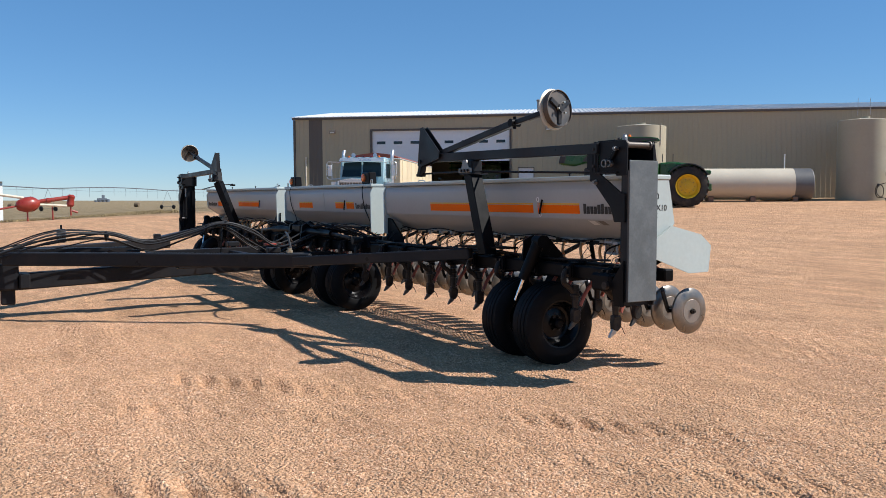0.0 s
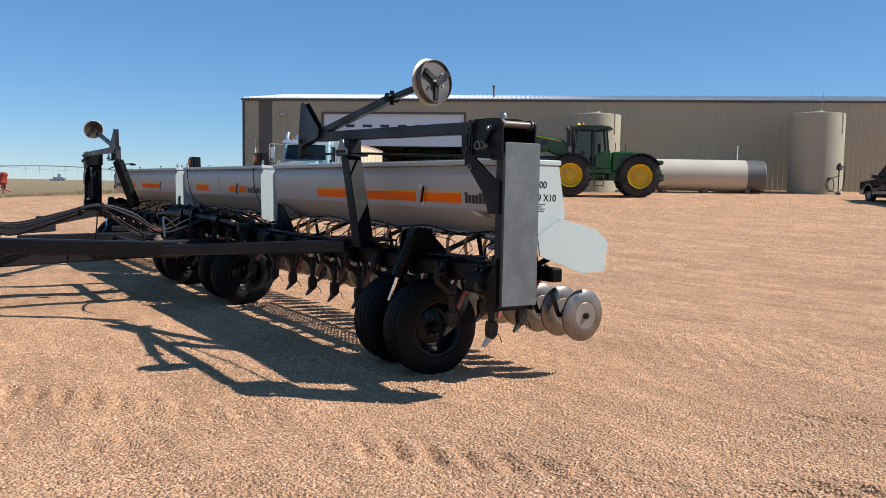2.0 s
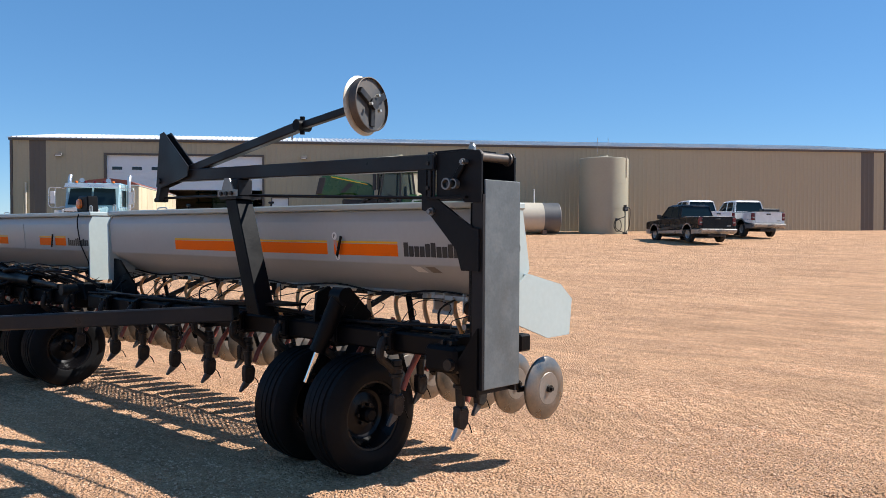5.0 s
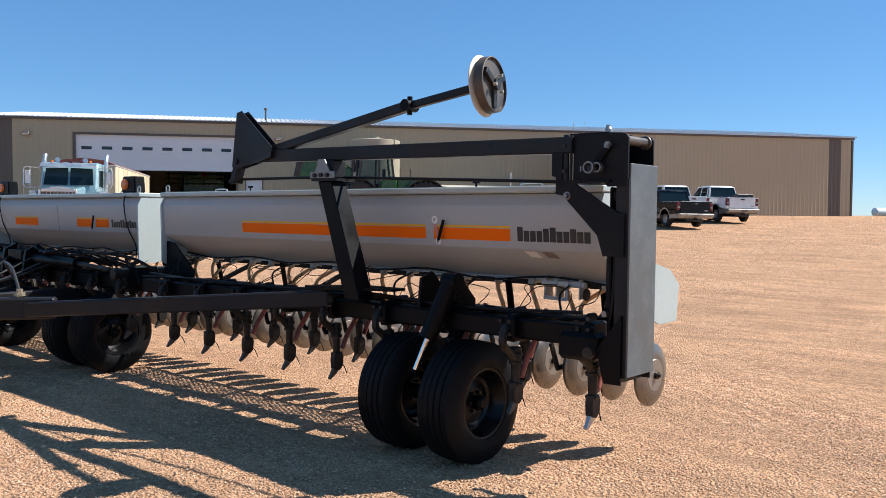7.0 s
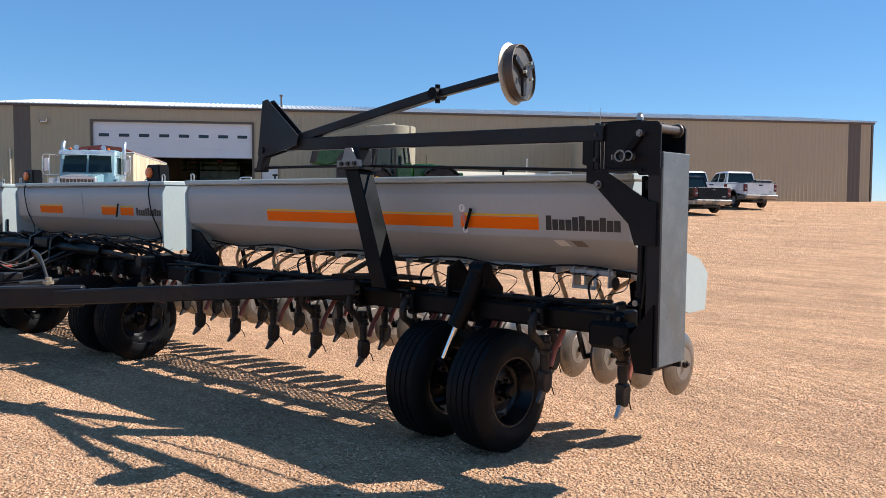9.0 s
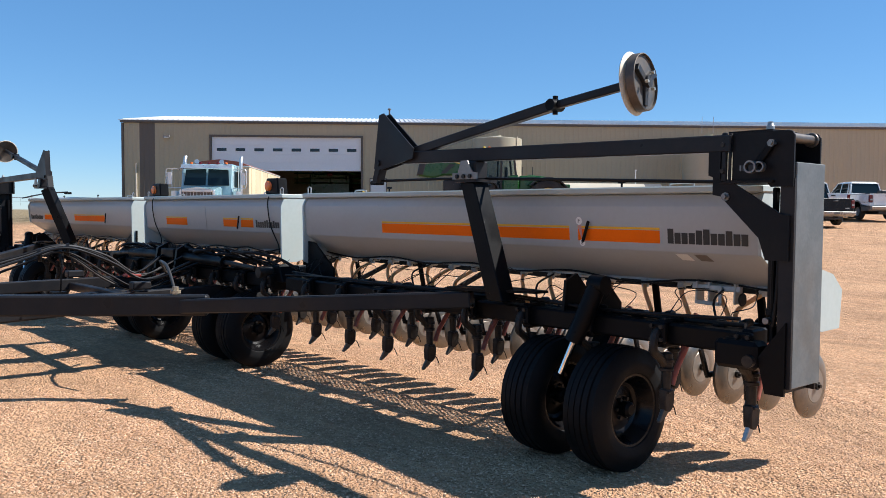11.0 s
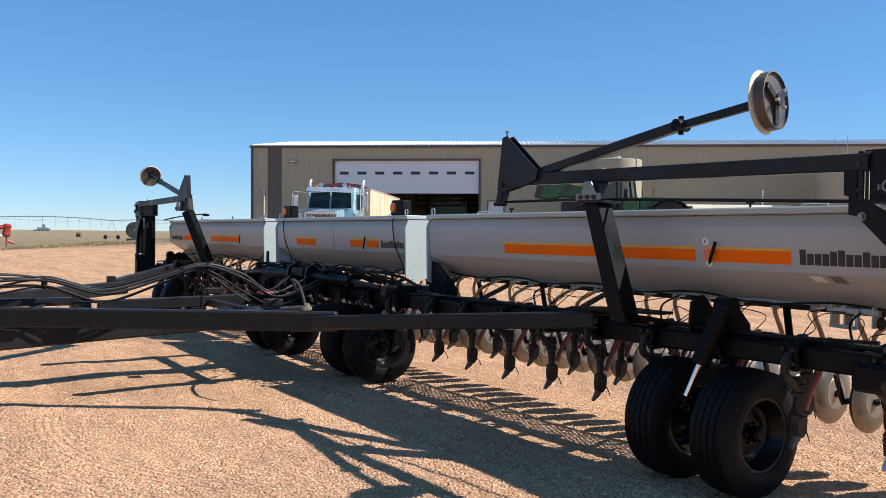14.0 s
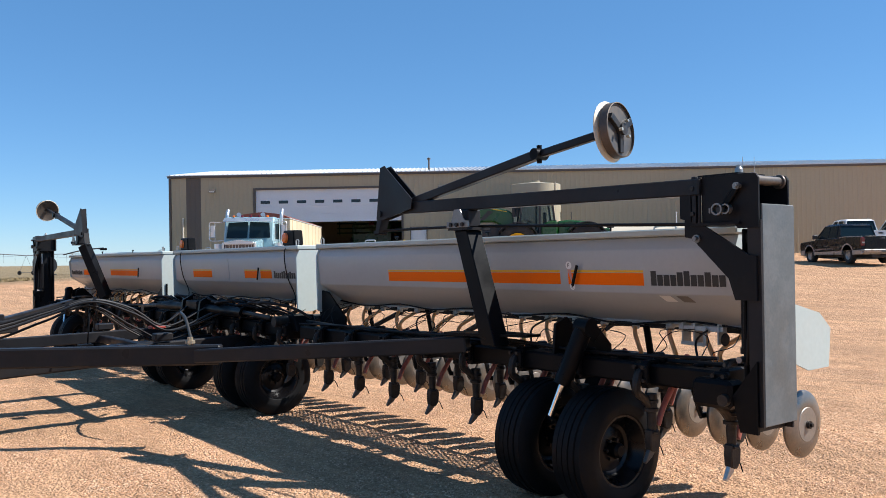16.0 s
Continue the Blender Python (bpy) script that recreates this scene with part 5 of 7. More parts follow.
for y, z in ((-3.0, 0.985), (-1.75, 1.055), (-1.5, 1.10)):
    bm = BM()
    rod(bm, (0.26, y - 0.012, z), (0.27, y + 0.012, z), 0.062, 12)
    part("hose_tie", bm, M_HOSE, drill)
bm = BM()
hose(bm, [(0.75, -0.75, 0.88), (1.2, -1.0, 1.02), (1.7, -1.15, 1.0), (1.95, -1.2, 0.84)], 0.013, 8)
part("hydraulic_hose", bm, M_HOSEGREY, drill)
bm = BM()
box(bm, 0.19, 0.33, -0.96, -0.82, 0.815, 0.845, 0.008)
part("coupler_block", bm, M_RED, drill, "red hose coupler block")
bm = BM()
box(bm, -0.06, 0.06, -3.54, -3.44, 0.90, 1.07, 0.01)
vb = part("valve_body", bm, M_PLATE, drill, "grey green valve body on the tongue")
part("valve_stem", rod(BM(), (0, -3.49, 1.07), (0, -3.49, 1.12), 0.012, 8), M_BLACK, vb)
for s in (1, -1):
    part("inner_beam", bar(BM(), (s * 0.85, -0.25, 0.69), (s * 0.95, -2.3, 0.65), 0.10, 0.12, 0.01), M_TONGUE, drill)
    part("beam_lug", box(BM(), s * 0.9 - 0.06, s * 0.9 + 0.06, -1.15, -0.98, 0.75, 0.82, 0.01), M_TONGUE, drill)
bm = BM()
box(bm, -0.14, 0.14, -4.40, -3.98, 0.34, 0.66, 0.02)
box(bm, -0.07, 0.07, -4.18, -4.02, 0.16, 0.36, 0.015)
box(bm, -0.20, 0.20, -3.98, -3.86, 0.36, 0.54, 0.015)
prism(bm, [(-0.12, -4.45), (0.12, -4.45), (0.05, -4.75), (-0.05, -4.75)], "z", 0.42, 0.48, 0.008)
part("hitch", bm, M_TONGUE, drill, "heavy steel hitch plate")
part("valve_post", bar(BM(), (0, -3.49, 0.50), (0, -3.49, 0.90), 0.06, 0.05), M_TONGUE, drill)
part("far_lug", box(BM(), -2.38, -2.28, -1.91, -1.81, 0.74, 0.90, 0.012), M_TONGUE, drill)
for a, b2 in (((0.2, -3.4, 0.66), (0.27, -3.0, 0.78)), ((-0.2, -3.3, 0.66), (0.27, -2.95, 0.80))):
    part("hose_strap", bar(BM(), a, b2, 0.04, 0.02), M_TONGUE, drill)



# ---- yard: vehicles and tanks before the building ----
M_JDGREEN = mat("tractor_green", (0.006, 0.062, 0.010), 0.32, 0, 0.12, 2, 20, coat=0.15, dirt=DUST, dirt_amt=0.05)
M_JDYEL = mat("tractor_yellow", (0.70, 0.43, 0.008), 0.45, 0, 0.08, dirt=(0.25, 0.15, 0.03), dirt_amt=0.3)
M_DKPLAST = mat("dark_plastic", (0.018, 0.018, 0.02), 0.5, 0, 0.15)
M_BIGTYRE = mat("tractor_tyre", (0.024, 0.023, 0.022), 0.8, 0, 0.2, 3, 30, spec=0.3, dirt=(0.2, 0.15, 0.1), dirt_amt=0.3)
M_GLASS = mat("tinted_glass", (0.008, 0.017, 0.021), 0.06, 0, 0.05, rvary=0.03, spec=0.3)
M_CABGLASS = mat("cab_glass", (0.02, 0.03, 0.03), 0.05, 0, 0.05, rvary=0.03)
_t = M_CABGLASS.node_tree
_tr, _mx = _t.nodes.new("ShaderNodeBsdfTransparent"), _t.nodes.new("ShaderNodeMixShader")
_tr.inputs["Color"].default_value, _mx.inputs[0].default_value = (0.72, 0.80, 0.80, 1), 0.72
_t.links.new(_t.nodes["Principled BSDF"].outputs[0], _mx.inputs[1])
_t.links.new(_tr.outputs[0], _mx.inputs[2])
_t.links.new(_mx.outputs[0], _t.nodes["Material Output"].inputs["Surface"])
M_TANK = mat("cream_tank_paint", (0.53, 0.465, 0.36), 0.45, 0, 0.06, 0.6, 8, dirt=(0.4, 0.3, 0.2), dirt_amt=0.12)
M_TANKTALL = mat("weathered_cream_paint", (0.39, 0.345, 0.245), 0.5, 0, 0.06, 0.6, 8, dirt=(0.3, 0.23, 0.16), dirt_amt=0.15)
M_TANKEND = mat("shaded_tank_steel", (0.13, 0.125, 0.12), 0.5, 0.2, 0.12, 0.8, 12)
M_TRUCK = mat("pale_blue_truck_paint", (0.27, 0.415, 0.45), 0.25, 0, 0.05, coat=0.5)
M_TRUCKDK = mat("dark_blue_truck_paint", (0.03, 0.08, 0.22), 0.25, 0, 0.05, coat=0.5)
M_TRAILER = mat("cream_trailer_paint", (0.66, 0.56, 0.38), 0.45, 0, 0.06, 0.8, 10)
M_TARP = mat("red_brown_tarp", (0.28, 0.075, 0.045), 0.7, 0, 0.12, 2, 20)
M_TRIMCHROME = mat("dull_truck_chrome", (0.66, 0.66, 0.65), 0.34, 0.8, 0.08)
M_GRILLE = mat("grille_mesh", (0.12, 0.10, 0.085), 0.5, 0.5, 0.15)
M_CARBLK = mat("black_car_paint", (0.004, 0.0048, 0.007), 0.3, 0, 0.08, spec=0.25)
M_CARSIL = mat("silver_car_paint", (0.36, 0.345, 0.32), 0.35, 0.4, 0.06, dirt=DUST, dirt_amt=0.2)
M_CARWHT = mat("white_car_paint", (0.74, 0.74, 0.73), 0.25, 0, 0.04, coat=0.5)
M_CARGREY = mat("dark_grey_trim", (0.13, 0.12, 0.11), 0.45, 0, 0.08)
M_TAIL = mat("red_tail_lamp", (0.13, 0.008, 0.009), 0.2, 0, 0.05)
BYAW = math.degrees(math.atan2(BU.y, BU.x))


def yard(u, n, turn=0.0, dz=0.0):
    """A pose in the yard: u along the building's front, n into it (minus: before it)."""
    p = B0 + BU * u + BN * n
    return pose(p.x, p.y, float(ground_z(p.x, p.y)) + dz, 0, 0, BYAW + turn)


def lug_tyre(bm, R, w, rim, x0, n=22):
    """A tyre with bar lugs; its axle lies along y and its middle at x0."""
    h = w / 2
    lathe(bm, [(rim, -h * 0.7), (rim + 0.06, -h), (R - 0.14, -h), (R - 0.05, -h * 0.85), (R - 0.05, h * 0.85), (R - 0.14, h), (rim + 0.06, h), (rim, h * 0.7), (rim, -h * 0.7)], x0, (0, 1, 0), 44)
    o = Vector(x0)
    for k in range(n):
        for s in (-1, 1):
            a = (k + (0.5 if s > 0 else 0)) * math.tau / n
            b2 = a + 0.16
            p = o + Vector((math.cos(b2) * (R - 0.03), s * h * 0.95, math.sin(b2) * (R - 0.03)))
            q = o + Vector((math.cos(a) * (R - 0.03), s * h * 0.05, math.sin(a) * (R - 0.03)))
            bar(bm, p, q, 0.06, 0.09, 0.0, (math.cos(a), 0, math.sin(a)))
    return bm


def tractor():
    e = thing("tractor", yard(23.15, -9.7, 0), "green articulated tractor with yellow wheels and raised hood", "tractor")
    R = 1.09
    for x in (-1.83, 1.77):
        for y, w in ((-1.05, 0.62), (1.05, 0.62)):
            bm = lug_tyre(BM(), R, w, 0.63, (x, y, R))
            t = part("wheel", bm, M_BIGTYRE, e, "large black lugged tractor tyre")
            s = -1 if y < 0 else 1
            bm = BM()
            lathe(bm, [(0.61, 0.30), (0.64, 0.31), (0.64, 0.28), (0.56, 0.22), (0.50, 0.10), (0.42, 0.12), (0.30, 0.13), (0.28, 0.18), (0.14, 0.18), (0.14, 0.26), (0, 0.26), (0, 0.0), (0.61, 0.0), (0.61, 0.30)], (x, y, R), (0, s, 0), 36)
            part("rim", bm, M_JDYEL, t, "yellow wheel rim")
            for k in range(10):
                a = k * math.tau / 10
                part("wheel_bolt", lathe(BM(), [(0, 0.12), (0.022, 0.12), (0.022, 0.16), (0, 0.16)], (x + 0.36 * math.cos(a), y, R + 0.36 * math.sin(a)), (0, s, 0), 6), M_RUST, t)
    bm = BM()
    box(bm, -3.3, -0.3, -0.45, 0.45, 0.85, 1.45, 0.04)
    box(bm, 0.2, 3.0, -0.5, 0.5, 0.85, 1.45, 0.04)
    rod(bm, (-0.4, 0, 1.1), (0.3, 0, 1.1), 0.25, 14)
    for x in (-1.83, 1.77):
        rod(bm, (x, -0.9, R), (x, 0.9, R), 0.2, 12)
    part("chassis", bm, M_JDGREEN, e)
    bm = BM()
    box(bm, -3.6, -1.8, -0.42, 0.42, 1.45, 2.1, 0.05)
    rod(bm, (-2.9, -0.44, 1.75), (-2.9, 0.44, 1.75), 0.22, 12)
    part("engine", bm, M_DKPLAST, e)
    bm = BM()
    prism(bm, [(-4.95, 2.30), (-4.72, 3.30), (-4.3, 3.38), (-2.25, 2.98), (-1.95, 2.75), (-1.95, 2.15), (-2.6, 2.15), (-3.0, 2.35), (-3.6, 2.35), (-4.1, 2.2)], "y", -0.55, 0.55, 0.08)
    hood = part("hood", bm, M_JDGREEN, e, "green hood tilted up at its nose")
    bm = BM()
    prism(bm, [(-5.0, 2.35), (-4.80, 3.22), (-4.45, 3.22), (-4.68, 2.35)], "y", -0.57, 0.57, 0.03)
    part("grille", bm, M_DKPLAST, hood)
    for y in (-0.565, 0.555):
        part("stripe", prism(BM(), [(-4.2, 3.28), (-2.3, 2.90), (-2.3, 2.86), (-4.2, 3.23)], "y", y, y + 0.01), M_JDYEL, hood)
    for y in (-0.565, 0.555):
        part("hood_vent", prism(BM(), [(-3.3, 2.95), (-3.0, 2.9), (-3.5, 2.45), (-3.75, 2.45)], "y", y, y + 0.01), M_DKPLAST, hood)
    # cab
    bm = BM()
    prism(bm, [(-1.62, 1.62), (-1.66, 2.2), (-1.48, 3.50), (0.02, 3.50), (0.16, 2.4), (0.14, 1.62)], "y", -0.78, 0.78, 0.05)
    cab = part("cab", bm, M_CABGLASS, e, "clear tinted glass cab")
    bm = BM()
    prism(bm, [(-1.78, 3.53), (-1.70, 3.66), (-1.40, 3.74), (-0.2, 3.74), (0.22, 3.68), (0.36, 3.57), (0.36, 3.51), (-1.76, 3.51)], "y", -0.92, 0.92, 0.04)
    part("cab_roof", bm, M_JDGREEN, cab)
    for y in (-0.935, 0.915):
        part("roof_trim", prism(BM(), [(-1.6, 3.56), (-1.45, 3.66), (-0.2, 3.66), (0.15, 3.60), (0.2, 3.54), (-1.6, 3.54)], "y", y, y + 0.02), M_DKPLAST, cab)
    bm = BM()
    box(bm, -0.75, -0.25, -0.28, 0.28, 1.7, 2.1, 0.06)
    box(bm, -0.32, -0.18, -0.26, 0.26, 2.0, 2.85, 0.05)
    part("seat", bm, M_DKPLAST, cab)
    bm = BM()
    bar(bm, (-1.25, 0, 1.6), (-1.12, 0, 2.35), 0.12, 0.12)
    lathe(bm, [(0.18, -0.015), (0.2, 0), (0.18, 0.015), (0.165, 0), (0.18, -0.015)], (-1.10, 0, 2.40), (0.5, 0, 1), 20)
    part("steering_column", bm, M_DKPLAST, cab)
    for y in (-0.80, 0.80):
        for p, q, w in (((-1.64, y, 1.6), (-1.66, y, 2.2), 0.08), ((-1.66, y, 2.2), (-1.48, y, 3.52), 0.08), ((-0.62, y, 1.55), (-0.60, y, 3.52), 0.09), ((0.16, y, 1.6), (0.16, y, 2.4), 0.10), ((0.16, y, 2.4), (0.02, y, 3.52), 0.10), ((-1.66, y, 1.64), (0.16, y, 1.64), 0.10)):
            part("cab_post", bar(BM(), p, q, w, w), M_DKPLAST, cab)
    for y in (-1.12, 1.12):
        bm = bar(BM(), (-1.5, y * 0.8, 3.2), (-1.62, y, 3.15), 0.04, 0.04)
        box(bm, -1.68, -1.60, y - 0.10, y + 0.10, 2.75, 3.2, 0.02)
        part("mirror", bm, M_DKPLAST, cab)
    for y in (-0.80, 0.79):
        part("corner_panel", prism(BM(), [(-0.30, 1.6), (-0.30, 2.15), (-0.05, 2.4), (0.26, 2.4), (0.30, 1.6)], "y", y - 0.02, y + 0.03, 0.01), M_JDGREEN, cab)
    bm = BM()
    prism(bm, [(-0.55, 1.45), (-0.55, 2.15), (-0.1, 2.35), (0.30, 2.35), (0.3, 1.45)], "y", -0.95, 0.95, 0.06)
    prism(bm, [(-1.75, 1.2), (-1.75, 1.6), (0.3, 1.6), (0.3, 1.2)], "y", -0.9, 0.9, 0.04)
    part("cab_base", bm, M_JDGREEN, e)
    bm = BM()
    for z in (0.55, 0.82, 1.09):
        box(bm, -0.55, -0.10, -1.2, -0.9, z, z + 0.04)
    box(bm, -0.58, -0.53, -1.2, -1.15, 0.5, 1.6)
    box(bm, -0.12, -0.07, -1.2, -1.15, 0.5, 1.6)
    part("steps", bm, M_JDGREEN, e)
    bm = BM()
    hose(bm, [(-1.95, -0.62, 2.6), (-1.95, -0.62, 3.4), (-2.05, -0.62, 3.62)], 0.10, 12)
    hose(bm, [(-1.75, -0.62, 2.6), (-1.75, -0.62, 3.5), (-1.8, -0.62, 3.72)], 0.07, 12)
    part("exhaust_stack", bm, M_DKPLAST, e)
    bm = BM()
    lathe(bm, [(0, 0), (0.09, 0), (0.09, 0.1), (0.05, 0.18), (0, 0.2)], (-1.2, -0.3, 3.72), (0, 0, 1), 14)
    part("beacon", bm, M_AMBER, e)
    bm = BM()
    lathe(bm, [(0, 0), (0.12, 0), (0.13, 0.1), (0.06, 0.2), (0, 0.22)], (-1.4, 0.2, 3.72), (0, 0, 1), 14)
    part("receiver", bm, M_JDYEL, e)
    # rear body and fenders
    bm = BM()
    prism(bm, [(0.35, 1.3), (0.35, 2.35), (1.0, 2.42), (2.2, 2.30), (2.7, 2.05), (2.9, 1.6), (2.9, 1.3)], "y", -0.62, 0.62, 0.08)
    part("rear_body", bm, M_JDGREEN, e)
    for x in (-1.83, 1.77):
        for y in (-1.05, 1.05):
            bm = BM()
            o = [(x + (R + 0.12) * math.cos(a), R + (R + 0.12) * math.sin(a)) for a in np.linspace(radians(30), radians(140), 12)]
            i2 = [(x + (R + 0.07) * math.cos(a), R + (R + 0.07) * math.sin(a)) for a in np.linspace(radians(140), radians(30), 12)]
            prism(bm, o + i2, "y", y - 0.33, y + 0.33)
            part("fender", bm, M_DKPLAST, e)
    for x in (0.55, 1.1):
        part("marker_rod", rod(BM(), (x, -0.4, 2.4), (x, -0.4, 2.85), 0.02, 6), M_DKPLAST, e)
    bm = BM()
    box(bm, 2.85, 3.15, -0.4, 0.4, 0.85, 1.25, 0.04)
    box(bm, 2.6, 3.05, -0.75, 0.75, 1.72, 1.95, 0.05)
    part("hitch", bm, M_JDGREEN, e)
    # front blade
    bm = BM()
    bar(bm, (-3.2, -0.5, 0.75), (-6.6, -0.6, 0.25), 0.16, 0.18)
    bar(bm, (-3.2, 0.5, 0.75), (-6.6, 0.6, 0.25), 0.16, 0.18)
    bar(bm, (-3.9, -0.5, 1.1), (-6.5, -0.3, 0.55), 0.09, 0.1)
    bar(bm, (-5.0, -0.9, 0.50), (-5.0, 0.9, 0.50), 0.14, 0.16)
    bl = part("push_frame", bm, M_JDYEL, e, "yellow front push frame")
    bm = BM()
    prism(bm, [(-6.6, 0.05), (-6.75, 0.35), (-6.72, 0.72), (-6.52, 0.95), (-6.57, 0.95), (-6.80, 0.72), (-6.83, 0.35), (-6.70, 0.05)], "y", -1.7, 1.7)
    part("blade", bm, M_LIDGREY, bl, "pale worn dozer blade")
    return e


tractor()


def upright_tank(u, n, R, h):
    e = thing("storage_tank", yard(u, n), "tall cream upright steel storage tank by the building", "tank", "cream storage tanks")
    bm = BM()
    lathe(bm, [(0, -0.4), (R, -0.4), (R, h * 0.33), (R + 0.006, h * 0.33), (R + 0.006, h * 0.335), (R, h * 0.335), (R, h * 0.66), (R + 0.006, h * 0.66), (R + 0.006, h * 0.665), (R, h * 0.665), (R, h), (R - 0.03, h + 0.02), (0.3, h + 0.16), (0, h + 0.16)], (0, 0, 0), (0, 0, 1), 64)
    part("shell", bm, M_TANKTALL, e)
    bm = BM()
    lathe(bm, [(0, 0), (0.25, 0), (0.25, 0.12), (0, 0.14)], (0, 0, h + 0.14), (0, 0, 1), 16)
    part("hatch", bm, M_TANKTALL, e)
    bm = BM()
    hose(bm, [(R * 0.7, -R * 0.72 - 0.04, h + 0.1), (R * 0.7, -R * 0.72 - 0.04, h - 0.3), (R * 0.7, -R * 0.72 - 0.04, h - 1.2)], 0.025, 6)
    part("vent_pipe", bm, M_TANK, e)
    return e


upright_tank(23.2, -3.2, 1.50, 4.58)
t2 = upright_tank(36.3, -3.2, 1.53, 4.68)
for x in (-0.55, 0.15):
    part("antenna", rod(BM(), (x, -0.3, 5.0), (x, -0.3, 6.0), 0.016, 6), M_STEEL, t2)
bm = BM()
box(bm, 0.66, 0.94, -1.80, -1.56, 1.36, 1.62, 0.03)
box(bm, 0.72, 0.84, -1.84, -1.56, 1.62, 1.74, 0.02)
rod(bm, (0.80, -1.66, -0.1), (0.80, -1.66, 1.4), 0.035, 8)
box(bm, 0.68, 0.92, -1.78, -1.54, -0.1, 0.06, 0.02)
pump = part("pump", bm, M_DKPLAST, t2, "dark fuel pump on a post")
part("meter_face", box(BM(), 0.72, 0.88, -1.812, -1.80, 1.42, 1.56, 0.004), M_DULLZINC, pump)
part("pump_hose", hose(BM(), [(0.70, -1.80, 1.45), (0.72, -1.84, 1.05), (0.45, -1.86, 0.92), (0.12, -1.86, 0.80), (0.02, -1.86, 0.45), (0.18, -1.86, 0.12), (0.42, -1.86, 0.2), (0.48, -1.86, 0.55), (0.36, -1.87, 0.82), (0.16, -1.87, 0.78), (0.10, -1.87, 0.40), (0.30, -1.87, 0.16), (0.62, -1.84, 0.06)], 0.024, 6), M_HOSE, pump)
part("pump_hose", hose(BM(), [(0.92, -1.68, 1.56), (1.10, -1.66, 1.52), (1.12, -1.66, 1.0), (1.05, -1.66, 0.35), (0.86, -1.68, 0.08)], 0.022, 6), M_HOSE, pump)
part("nozzle_bracket", box(BM(), 0.10, 0.24, -1.90, -1.82, 0.74, 0.92, 0.02), M_DKPLAST, pump)

e = thing("pipe_tank", yard(29.55, -4.3), "long cream horizontal steel tank on low blocks", "tank")
bm = BM()
lathe(bm, [(0, -3.4), (0.9, -3.38), (0.93, -3.34), (0.93, 3.34), (0.9, 3.38), (0, 3.4)], (0, 0, 1.02), (1, 0, 0), 56)
part("shell", bm, M_TANK, e)
# dark sleeve paints the upright tank's shadow onto the cream shell
part("end_section", lathe(BM(), [(0.9, 2.35), (0.935, 2.35), (0.935, 3.35), (0.905, 3.40), (0, 3.41), (0, 3.395), (0.9, 3.38), (0.9, 2.35)], (0, 0, 1.02), (1, 0, 0), 56), M_TANKEND, e, "end sleeve coloured dark for the shadow on the tank")
for x in (-2.4, 0, 2.4):
    bm = BM()
    box(bm, x - 0.15, x + 0.15, -0.7, 0.7, -0.2, 0.28, 0.02)
    part("support_block", bm, M_RUST, e)
bm = BM()
rod(bm, (1.9, 0, 1.9), (1.9, 0, 2.75), 0.03, 8)
rod(bm, (1.9, 0, 2.75), (1.9, -0.08, 2.75), 0.045, 8)
part("vent_pipe", bm, M_DECWHITE, e)


